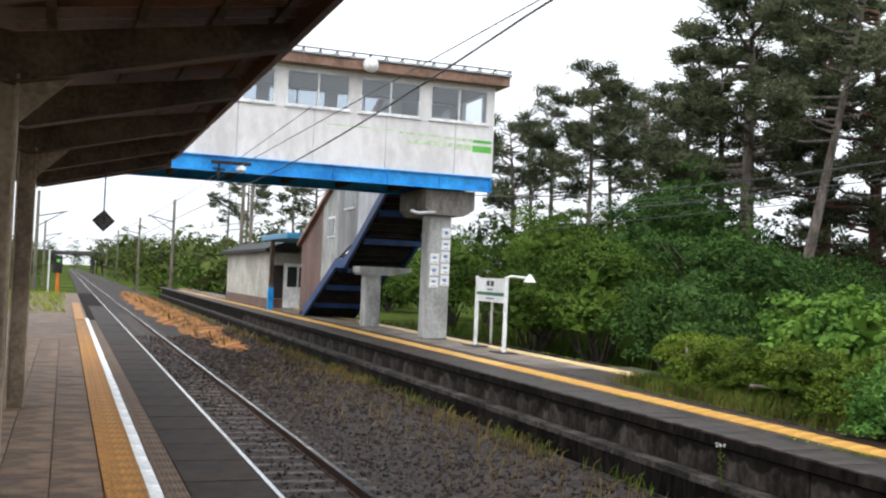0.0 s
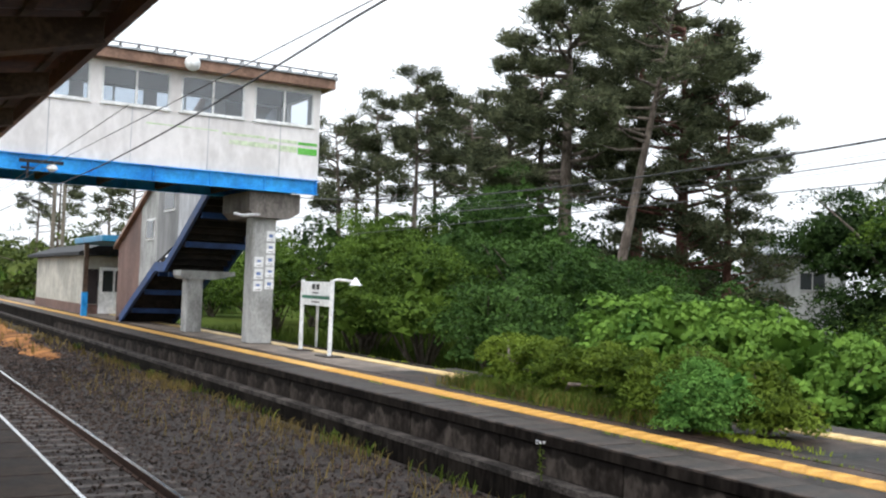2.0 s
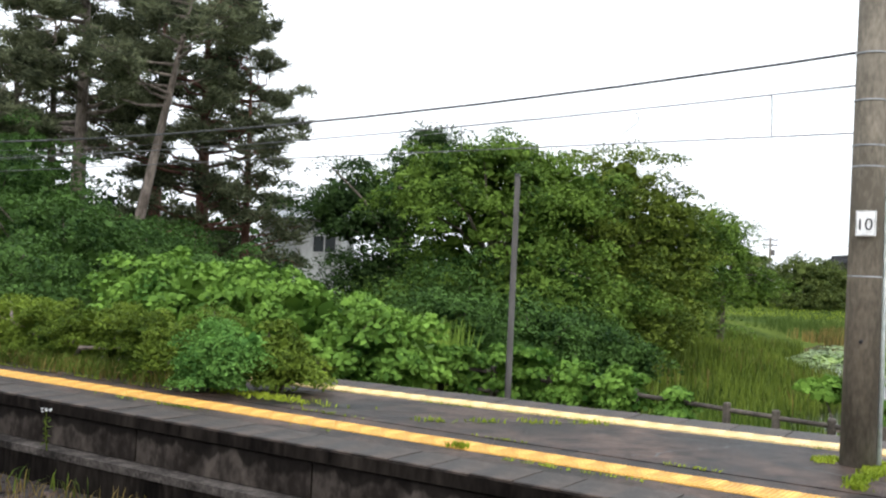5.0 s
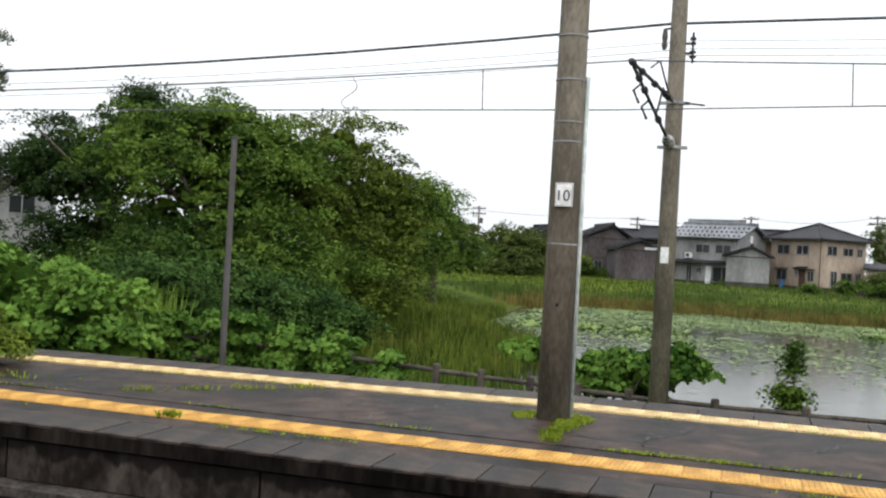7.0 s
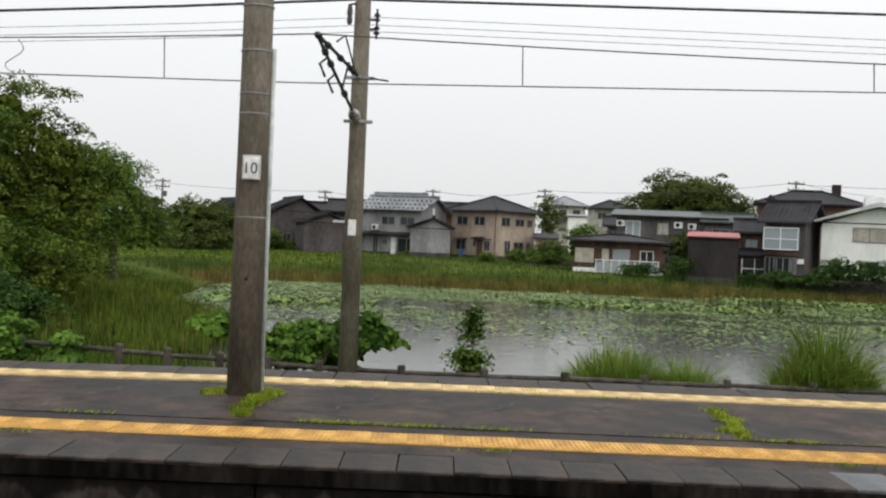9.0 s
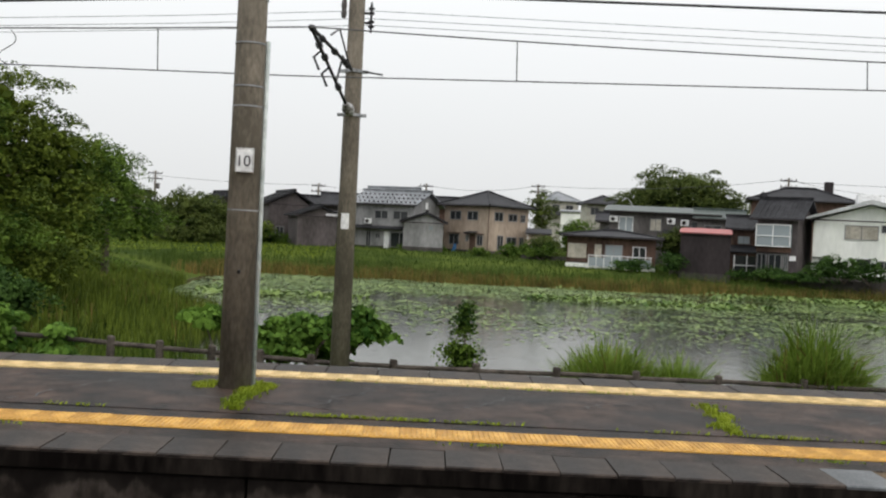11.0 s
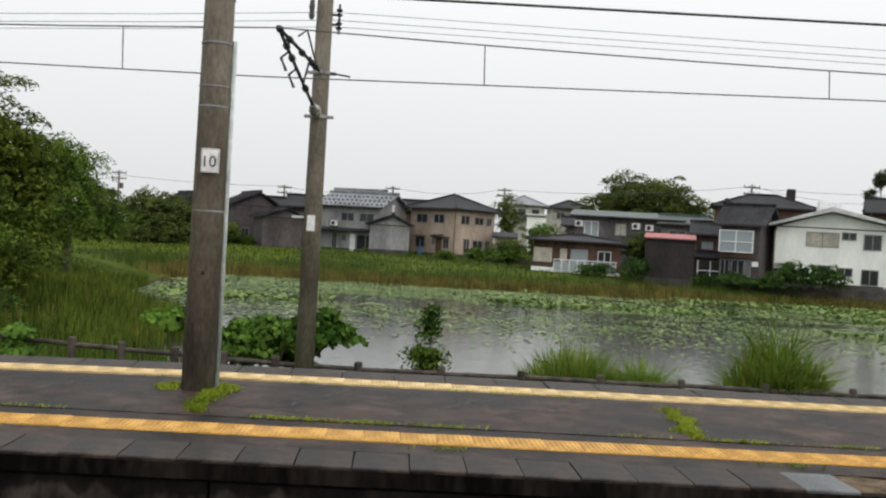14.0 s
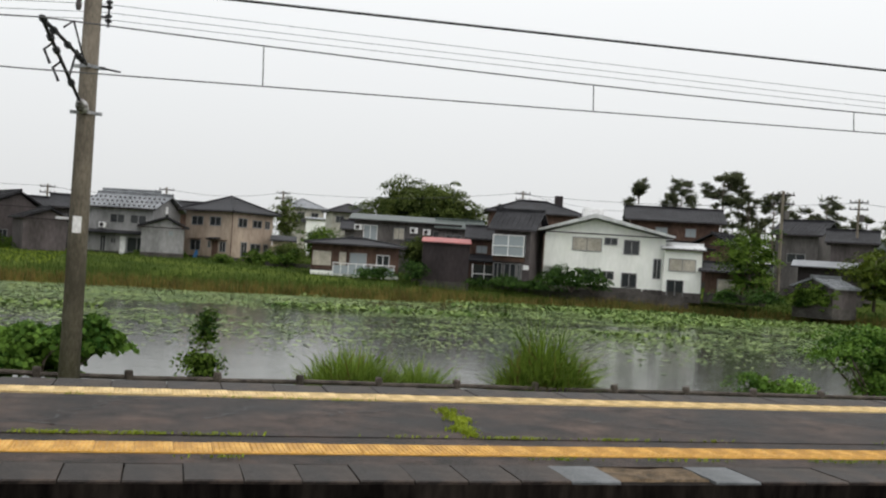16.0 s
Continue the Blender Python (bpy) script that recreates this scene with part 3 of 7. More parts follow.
def tree(name, x, y, z, h, lobes, material, leaf, per, label, trunk=0.25, lean=(0, 0), bark="bark", aspect=0.5, group=""):
    ob = thing(name, pose(x, y, z), label, "tree", group)
    pts, outs, tops = [], [], []
    for dx, dy, dz, rx, ry, rz, clumps, spread in lobes:
        p, c, o = blobs((dx, dy, dz), (rx, ry, rz), int(clumps * 0.24) + 5, int(per * 4.2), spread * 1.75)
        pts.append(p)
        outs.append(o)
        tops += list(c[:5])
    leaf *= 0.68
    mb = Mb()
    mb.tube([(0, 0, -0.3), (lean[0] * 0.3, lean[1] * 0.3, h * 0.3), (lean[0] * 0.7, lean[1] * 0.7, h * 0.6), (lean[0], lean[1], h * 0.85)], [trunk, trunk * 0.8, trunk * 0.55, trunk * 0.2], 9)
    limbs(mb, (lean[0] * 0.5, lean[1] * 0.5, h * 0.45), tops[:24], trunk * 0.4, 6)
    part("trunk", mb, M[bark], ob, smooth=True)
    p, o = np.concatenate(pts), np.concatenate(outs)
    inner = np.concatenate([core(q[:3], q[3:6], int(q[6] * per * 0.05) + 8, -0.7) for q in lobes])
    part("crown", np_mesh("crown", np.concatenate([leaf_quads(p, leaf, aspect, out=o), leaf_quads(inner, leaf * 3.0, 0.7)]), material), material, ob)
    return ob


def pine(name, x, y, z, h, plates, label, trunk=0.3, lean=(0, 0), bark="bark", needle=0.3, tufts=60, group="", bend=0.0, width=0.05):
    """A pine: bare trunk, crooked limbs and flat plates of needle tufts. plates: (dx, dy, dz, rx, ry)."""
    ob = thing(name, pose(x, y, z), label, "tree", group)
    mb = Mb()

    def axis(s):
        return (lean[0] * s + bend * math.sin(s * 3.1), lean[1] * s, h * s)
    mb.tube([axis(s) for s in (-0.03, 0.2, 0.4, 0.6, 0.8, 0.97)], [trunk, trunk * 0.85, trunk * 0.7, trunk * 0.52, trunk * 0.34, trunk * 0.1], 9)
    part("trunk", mb, M[bark], ob, smooth=True)
    lb, pts = Mb(), []
    for dx, dy, dz, rx, ry in plates:
        s = min(max((dz - 0.6) / h, 0.2), 0.96)
        a = Vector(axis(s))
        c = Vector((a.x + dx, a.y + dy, dz))
        mid = a.lerp(c, 0.5) + Vector((rng.normal() * 0.2, rng.normal() * 0.2, -0.15))
        lb.tube([a, mid, c], [trunk * 0.28, trunk * 0.18, trunk * 0.06], 6)
        n = max(6, int(tufts * rx * ry))
        run = Vector((c.x - a.x, c.y - a.y, 0)) + Vector((0.01, 0, 0))
        way, reach = run.normalized(), max(run.length, rx)
        along = rng.uniform(0.3, 1.0, n) ** 0.7 * (reach + rx * 0.9)
        wide = rng.normal(size=n) * ry * 0.55 * np.clip(1.35 - along / (reach + rx), 0.15, 1)
        fan = 0.5 * np.sin(along * 5 + dz) * ry * 0.4
        q = np.stack([a.x + way.x * along - way.y * (wide + fan), a.y + way.y * along + way.x * (wide + fan), c.z + rng.normal(size=n) * 0.13 - 0.25 + 0.5 * np.sin(along * 2.3 + dy) * 0.35 + 0.28 * along / reach], 1)
        pts.append(q)
        for k in range(3):
            e = Vector(q[k])
            lb.tube([c, c.lerp(e, 0.5) + Vector((0, 0, -0.1)), e], [trunk * 0.07, trunk * 0.05, trunk * 0.02], 4)
    part("limb", lb, M[bark], ob)
    c = np.concatenate(pts)
    per = 9
    d = unit(len(c) * per)
    d[:, 2] = np.abs(d[:, 2]) * 0.8
    b = np.repeat(c, per, 0) + rng.normal(size=(len(c) * per, 3)) * 0.08
    ln = needle * rng.uniform(0.6, 1.3, (len(b), 1))
    w = np.cross(d, unit(len(b)))
    w /= np.linalg.norm(w, axis=1, keepdims=True) + 1e-9
    w *= width
    v = np.stack([b - w * 0.5, b + w * 0.5, b + d * ln + w * 0.35, b + d * ln - w * 0.35], 1).reshape(-1, 3)
    part("needles", np_mesh("needles", v, L["pine"]), L["pine"], ob)
    return ob


def blades(c, length, width, lean=0.3, sag=0.35):
    """Grass or reed blades, each of two faces, growing at the places c."""
    n = len(c)
    ln = (np.asarray(length) * rng.uniform(0.55, 1.2, n))[:, None]
    a = rng.uniform(0, 2 * np.pi, n)
    out = np.stack([np.cos(a), np.sin(a), 0 * a], 1) * rng.uniform(0.1, 1, (n, 1)) * lean
    side = np.stack([-np.sin(a + 0.7), np.cos(a + 0.7), 0 * a], 1) * width
    up = np.array([0, 0, 1.0])
    m = c + up * ln * 0.6 + out * ln * 0.5
    t = c + up * ln * (1 - sag * np.linalg.norm(out, axis=1, keepdims=True)) + out * ln * 1.2
    lo = np.stack([c - side * 0.5, c + side * 0.5, m + side * 0.42, m - side * 0.42], 1)
    hi = np.stack([m - side * 0.42, m + side * 0.42, t + side * 0.06, t - side * 0.06], 1)
    return np.stack([lo, hi], 1).reshape(-1, 3)


def at(az, dist):
    """The place at a heading from the track and a distance from the platform's observer."""
    a = radians(az)
    return dist * math.sin(a), dist * math.cos(a)


def facing(az, dist, z, turn=0.0):
    """A pose there whose -y side faces the platform."""
    x, y = at(az, dist)
    return pose(x, y, z, 0, 0, -az + turn)


# ---- ground, water ----
WATER = -2.0


def shore(x, y):
    """How far a place lies inside the pond; negative on land."""
    k = min(max((x - 34) / 22, 0), 1)
    left = 6.7 + 7.6 * k * k * (3 - 2 * k) + 0.5 * math.sin(x * 0.31) - y
    far = 76.5 + 0.9 * math.sin(y * 0.17) + 0.5 * math.sin(y * 0.53) + 0.03 * max(-y - 20, 0) - 0.7 * max(-y - 42, 0) - x
    near = x - 26 - 0.8 * math.sin(y * 0.3)
    return min(left, far, near)


def ground_z(x, y):
    if x < 12.6:
        return -1.4 if x > -3.5 else -0.7
    far = -1.3 if x < 79 else -1.3 + 0.6 * min((x - 79) / 7, 1) + 0.6 * min(max((x - 86) / 18, 0), 1)
    if y > 14:
        far = max(far, -1.2 + 0.5 * min((y - 14) / 20, 1))
    s = shore(x, y)
    if s > 0:
        return WATER - min(s * 0.3, 1.0)
    k = min(-s / 7.0, 1.0)
    return WATER + (far - WATER) * k * k * (3 - 2 * k)


gx = [-3000, -900, -300, -100, -40, -15, -6, -3.6, -3.4, 0, 4, 8, 12.5, 12.7] + [14 + 1.5 * i for i in range(56)] + [100, 104, 110, 118, 130, 150, 190, 260, 400, 800, 1600, 3000]
gy = [-3000, -1200, -500, -250, -150, -110] + [-90 + 3 * i for i in range(26)] + [-12 + 1.5 * i for i in range(28)] + [34, 40, 50, 65, 85, 110, 150, 220, 350, 700, 1500, 3000]
g = Mb()
g.v = [(x, y, ground_z(x, y) + (0.08 * noise.noise(Vector((x * 0.4, y * 0.4, 0))) if x > 12.7 else 0)) for y in gy for x in gx]
nx = len(gx)
g.f = [(j * nx + i, j * nx + i + 1, (j + 1) * nx + i + 1, (j + 1) * nx + i) for j in range(len(gy) - 1) for i in range(nx - 1)]
solo("ground", g, M["meadow"], "grassy ground sloping down to a pond", "ground", kind="structure", smooth=True)
w = Mb().add([(22, -140, WATER), (88, -140, WATER), (88, 30, WATER), (22, 30, WATER)], [(0, 1, 2, 3)])
solo("water", w, M["water"], "grey pond water reflecting the overcast sky", "pond", kind="structure")


def strip(mb, ys, xa, xb, z0, z1):
    """A solid band along the platform between the lines xa(y) and xb(y)."""
    v, f = [], []
    for y in ys:
        v += [(xa(y), y, z0), (xb(y), y, z0), (xb(y), y, z1), (xa(y), y, z1)]
    for i in range(len(ys) - 1):
        a, b = i * 4, i * 4 + 4
        f += [(a + k, a + (k + 1) % 4, b + (k + 1) % 4, b + k) for k in range(4)]
    n = len(v) - 4
    f += [(3, 2, 1, 0), (n, n + 1, n + 2, n + 3)]
    return mb.add(v, f)


def fx(y):
    return 7.16 + 0.004 * max(y, 0)


def bx(y):
    return 12.2 - 1.0 * min(max((y - 2) / 14, 0), 1)


def bed_z(x):
    """Height of the ballast across the track: level under it, rising to the island platform's wall."""
    k = min(max((x - 4.3) / 2.5, 0), 1)
    return -1.25 + 0.37 * k * k * (3 - 2 * k)


YS = [-45, -20, -5, 2, 6, 9, 12, 16, 20, 30, 50, 86]
bed_x, bed_y = [1.3, 2.4, 3.2, 4.0] + [4.3 + 0.25 * i for i in range(13)], [-60, -20, 0, 10, 20, 30, 40, 70, 150, 600]
bed = Mb()
bed.v = [(x, y, bed_z(x)) for y in bed_y for x in bed_x] + [(1.3, -60, -1.6), (7.3, -60, -1.6), (7.3, 600, -1.6), (1.3, 600, -1.6)]
bed.f = [(j * len(bed_x) + i, j * len(bed_x) + i + 1, (j + 1) * len(bed_x) + i + 1, (j + 1) * len(bed_x) + i) for j in range(len(bed_y) - 1) for i in range(len(bed_x) - 1)]
solo("ballast", bed, M["ballast"], "dark grey track ballast bed", "ballast", kind="structure", smooth=True)
# near platform
solo("pavement", strip(Mb(), [-25, 62], lambda y: -3.4, lambda y: 0.74, -1.4, -0.035), M["paving"], "brown-grey paved platform surface", "platform", kind="structure")
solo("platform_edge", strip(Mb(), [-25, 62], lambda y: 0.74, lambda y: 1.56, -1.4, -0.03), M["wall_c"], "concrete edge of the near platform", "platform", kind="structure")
# far platform
solo("platform_far_end", strip(Mb(), [18, 20, 30, 50, 86], lambda y: 8.85, lambda y: bx(y) - 1.2, -1.4, 0.0), M["asphalt_dry"], "dusty grey asphalt of the island platform by the stairs", "platform", kind="structure")
fp = solo("platform_far", strip(Mb(), [-45, -20, -5, 2, 6, 9, 12, 16, 18], lambda y: 8.85, lambda y: bx(y) - 1.2, -1.4, 0.0), M["asphalt"], "wet cracked asphalt of the island platform", "platform", kind="structure")
fe = solo("platform_edge_far", strip(Mb(), YS, lambda y: fx(y) + 0.06, lambda y: 8.85, -1.4, -0.03), M["wall_c"], "stained concrete edge wall of the island platform, darkened for shade", "platform", kind="structure")
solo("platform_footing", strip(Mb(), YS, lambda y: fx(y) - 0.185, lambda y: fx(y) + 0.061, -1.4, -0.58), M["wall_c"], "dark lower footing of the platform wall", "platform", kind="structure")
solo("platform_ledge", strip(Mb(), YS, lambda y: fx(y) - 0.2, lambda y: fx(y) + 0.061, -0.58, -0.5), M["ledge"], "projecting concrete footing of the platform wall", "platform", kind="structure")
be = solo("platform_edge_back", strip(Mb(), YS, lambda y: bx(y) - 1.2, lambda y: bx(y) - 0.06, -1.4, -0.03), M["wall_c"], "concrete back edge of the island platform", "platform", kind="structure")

# ---- railway track ----
track = thing("railway_track", pose(3.21, 0, -1.25), "single railway track with shiny-topped rusty rails on concrete sleepers", "track")
for sx in (-0.566, 0.566):
    r = Mb()
    for a, b, z0, z1 in ((-0.065, 0.065, 0.0, 0.02), (-0.012, 0.012, 0.02, 0.105), (-0.033, 0.033, 0.105, 0.142)):
        r.box(sx + a, -60, z0, sx + b, 600, z1)
    ro = part("rail", r, M["rail"], track)
    part("rail_head", Mb().box(sx - 0.03, -60, 0.1421, sx + 0.03, 600, 0.15), M["railtop"], ro, "polished running surface")
sl = Mb().box(-1.0, -0.11, -0.12, 1.0, 0.11, 0.012, 0.02).mesh("sleeper", M["sleeper"])
for i in range(110):
    piece("sleeper", sl, track, random.uniform(-0.02, 0.02), -4 + i * 0.62, 0)

# loose ballast stones
n = 19000
px = rng.uniform(1.7, 6.95, n)
py = 2.0 + 42 * rng.uniform(0, 1, n) ** 1.5
on = (np.abs(px - 3.21) < 1.0) & (rng.uniform(0, 1, n) < 0.6)
pz = np.where(on, -1.262, np.array([bed_z(x) for x in px]) + 0.012) + rng.uniform(-0.012, 0.012, n)
oct_v = np.array([(1, 0, 0), (0, 1, 0), (-1, 0, 0), (0, -1, 0), (0.2, 0.1, 1), (0, 0, -1)], float)
oct_f = [(0, 1, 4), (1, 2, 4), (2, 3, 4), (3, 0, 4), (1, 0, 5), (2, 1, 5), (3, 2, 5), (0, 3, 5)]
ang = rng.uniform(0, 6.28, n)
sc = (rng.uniform(0.018, 0.042, n) * np.clip(py / 18, 1, 1.6))[:, None] * rng.uniform(0.7, 1.3, (n, 3))
sv = oct_v[None] * (1 + 0.3 * rng.uniform(-1, 1, (n, 6, 1))) * sc[:, None]
ca, sa = np.cos(ang)[:, None], np.sin(ang)[:, None]
sv = np.stack([sv[..., 0] * ca - sv[..., 1] * sa, sv[..., 0] * sa + sv[..., 1] * ca, sv[..., 2] * 0.8], -1) + np.stack([px, py, pz], 1)[:, None]
me = bpy.data.meshes.new("ballast_stones")
me.from_pydata(sv.reshape(-1, 3).tolist(), [], [tuple(6 * k + q for q in f) for k in range(n) for f in oct_f])
me.materials.append(M["stone"])
solo("ballast_stones", me, M["stone"], "loose grey ballast stones", "gravel", kind="stuff")
# rusty soil where a siding was lifted
so = Mb()
for k in range(60):
    y = 34 + 76 * k / 59
    half = (1.0 + 0.2 * math.sin(k * 0.9) + 0.1 * math.sin(k * 2.3)) * math.sin(math.pi * (k + 0.5) / 60) ** 0.5
    so.v += [(5.75 + half * (i / 3 - 1) + 0.1 * math.sin(k * 1.7 + i), y, bed_z(5.75 + half * (i / 3 - 1)) + 0.075 - 0.06 * abs(i / 3 - 1)) for i in range(7)]
so.f = [(j * 7 + i, j * 7 + i + 1, j * 7 + i + 8, j * 7 + i + 7) for j in range(59) for i in range(6)]
solo("soil", so, M["soil"], "rust-coloured soil beside the ballast", "soil", kind="structure")


# ---- overhead footbridge ----
def footbridge():
    b = thing("footbridge", pose(0, 0, 0), "covered footbridge with weathered cream walls and bright blue girder", "footbridge")
    y0, y1, xl, xr = 26.1, 28.9, -6.0, 11.08
    wins = [(10.87 - 1.995 * i - 1.72, 10.87 - 1.995 * i) for i in range(8)]
    for yy, lab in ((y0, "cream panel wall streaked with rain and faded green stripes"), (y1 - 0.14, "")):
        m = Mb().box(xl, yy, 4.57, xr, yy + 0.14, 6.03)
        m.box(xl, yy, 6.99, xr, yy + 0.14, 7.10)
        edges = [xl] + [e for a, c in sorted(wins) for e in (a, c)] + [xr]
        for i in range(0, len(edges), 2):
            m.box(edges[i], yy + 0.001, 6.03, edges[i + 1], yy + 0.139, 6.99)
        wall = part("wall", m, M["cream"], b, lab)
        for a, c in wins:
            f = Mb()
            for q in ((a, 6.03, c, 6.08), (a, 6.94, c, 6.99), (a, 6.08, a + 0.05, 6.94), (c - 0.05, 6.08, c, 6.94), ((a + c) / 2 - 0.025, 6.08, (a + c) / 2 + 0.025, 6.94)):
                f.box(q[0], yy - 0.02, q[1], q[2], yy + 0.06, q[3])
            f.box(a - 0.03, yy - 0.06, 5.99, c + 0.03, yy - 0.002, 6.029)
            wo = part("window", f, M["white"], b, "white aluminium sliding window")
            pane = part("pane", Mb().box(a + 0.05, yy + 0.015, 6.08, c - 0.05, yy + 0.025, 6.94), M["clear"], wo)
            pane.visible_shadow = False
    endw = Mb().box(xr - 0.14, y0 + 0.14, 4.57, xr - 0.001, y1 - 0.14, 6.03).box(xr - 0.14, y0 + 0.14, 6.99, xr - 0.001, y1 - 0.14, 7.10).box(xr - 0.14, y0 + 0.14, 6.03, xr - 0.001, y0 + 0.6, 6.99).box(xr - 0.14, y1 - 0.6, 6.03, xr - 0.001, y1 - 0.14, 6.99)
    part("end_wall", endw, M["cream"], b)
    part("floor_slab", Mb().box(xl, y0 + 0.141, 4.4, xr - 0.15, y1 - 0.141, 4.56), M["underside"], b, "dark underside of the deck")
    part("ceiling_board", Mb().box(xl, y0 + 0.141, 6.98, xr - 0.15, y1 - 0.141, 7.03), M["hdark"], b, "dark ceiling boards")
    for yy in (y0 - 0.03, y1 - 0.03):
        gd = Mb().box(xl, yy + 0.03, 4.17, xr, yy + 0.06, 4.568)
        gd.box(xl, yy - 0.04, 4.15, xr + 0.01, yy + 0.12, 4.18).box(xl, yy - 0.04, 4.53, xr + 0.01, yy + 0.028, 4.56)
        for k in range(12):
            gx0 = xr - 0.04 - k * 1.5
            gd.box(gx0 - 0.02, yy - 0.03, 4.18, gx0, yy + 0.03, 4.53)
        part("girder", gd, M["blue"], b, "bright blue steel girder")
    for k in range(10):
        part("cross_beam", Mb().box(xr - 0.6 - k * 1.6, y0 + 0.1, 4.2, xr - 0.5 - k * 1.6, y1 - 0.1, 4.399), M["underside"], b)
    part("fascia", Mb().box(xl, y0 - 0.36, 7.1, xr + 0.28, y1 + 0.36, 7.36, 0.01), M["fascia"], b, "brown painted fascia")
    rf = Mb().prism([(y0 - 0.42, 7.363), (y1 + 0.42, 7.363), ((y0 + y1) / 2, 7.75)], xr + 0.34 - xl, "x", xl)
    roof = part("roof", rf, M["tile_g"], b, "dark metal roof")
    ribs = Mb()
    for k in range(38):
        rx = xr + 0.3 - k * 0.45
        ribs.prism([(y0 - 0.44, 7.37), (y0 - 0.44, 7.42), ((y0 + y1) / 2, 7.80), ((y0 + y1) / 2, 7.74)], 0.05, "x", rx - 0.05)
    part("roof_rib", ribs, M["steel"], roof)
    # snow guard along the eave
    sgd = Mb().tube([(xl, y0 - 0.38, 7.52), (xr + 0.3, y0 - 0.38, 7.52)], 0.018, 6)
    for k in range(38):
        rx = xr + 0.27 - k * 0.45
        sgd.tube([(rx, y0 - 0.42, 7.40), (rx, y0 - 0.38, 7.53), (rx, y0 - 0.1, 7.45)], 0.02, 5)
    part("snow_guard", sgd, M["hdark"], roof, "dark snow guard rail along the eave")
    # faded stripes near the end of the wall
    for x0, x1, z0, z1, mt in ((10.45, 11.02, 5.24, 5.42, "green"), (9.9, 10.42, 5.27, 5.43, "palegreen"), (10.45, 11.02, 5.50, 5.58, "green"), (9.6, 10.42, 5.52, 5.60, "palegreen"), (8.5, 9.85, 5.32, 5.44, "palegreen"), (8.3, 9.5, 5.56, 5.62, "palegreen"), (6.3, 8.2, 5.62, 5.65, "palegreen")):
        part("stripe", Mb().box(x0, y0 - 0.006, z0, x1, y0 - 0.001, z1), M[mt], b, "faded green painted stripe")
    for sx in (9.93, 7.93, 5.94, 3.95):
        part("panel_joint", Mb().box(sx - 0.012, y0 - 0.008, 4.58, sx + 0.012, y0 - 0.001, 6.0), M["lgrey"], b)
    # floodlight under the eave
    lampo = thing("floodlight", pose(7.25, y0 - 0.45, 7.2), "round white floodlight fixed under the footbridge eave", "lamp")
    lm = Mb().tube([(0, -0.02, 0), (0, -0.08, 0), (0, -0.16, 0)], [0.06, 0.19, 0.21], 16)
    part("reflector", lm, M["white"], lampo, "white round reflector", True)
    part("bracket", Mb().tube([(0, 0.0, 0), (0.18, 0.05, 0.12), (0.3, 0.1, 0.12)], 0.025, 6).box(-0.06, -0.06, -0.05, 0.14, 0.02, 0.05), M["black"], lampo, "black bracket")
    # main pillar and its head
    part("pillar", Mb().box(9.42, 26.45, -0.02, 10.07, 27.1, 3.45, 0.04), M["pillar_c"], b, "square grey concrete pillar")
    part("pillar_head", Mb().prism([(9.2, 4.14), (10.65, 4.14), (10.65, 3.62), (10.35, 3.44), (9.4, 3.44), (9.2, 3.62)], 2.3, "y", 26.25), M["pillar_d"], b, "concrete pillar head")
    part("stair_pillar", Mb().box(9.36, 32.3, -0.02, 9.88, 32.9, 1.78, 0.03).prism([(9.1, 1.98), (10.9, 1.98), (10.9, 1.85), (10.2, 1.7), (9.2, 1.7), (9.1, 1.8)], 0.9, "y", 32.2), M["pillar_c"], b, "short concrete pillar under the landing")
    part("drain_pipe", Mb().tube([(9.55, 26.3, 3.52), (9.0, 26.2, 3.45), (8.75, 26.2, 3.5)], 0.045, 8), M["lgrey"], b)
    return b


def posters():
    k = 0
    for col, rows in ((9.60, (2.23, 1.9, 1.57)), (9.92, (2.95, 2.62, 2.29, 1.96, 1.63))):
        for z in rows:
            p = thing("notice", pose(col, 26.44, z), "small white notice with blue print fixed to the concrete pillar", "notice", "notices on the pillar")
            part("sheet", Mb().box(-0.13, -0.012, -0.14, 0.13, 0, 0.14), M["white"], p)
            part("print", Mb().box(-0.055, -0.016, -0.01 - 0.03 * (k % 2), 0.055, -0.0121, 0.05), M["print_b"], p, "unreadable blue print")
            part("caption", Mb().box(-0.08, -0.016, -0.105, 0.08, -0.0121, -0.09), M["hgrey"], p)
            k += 1


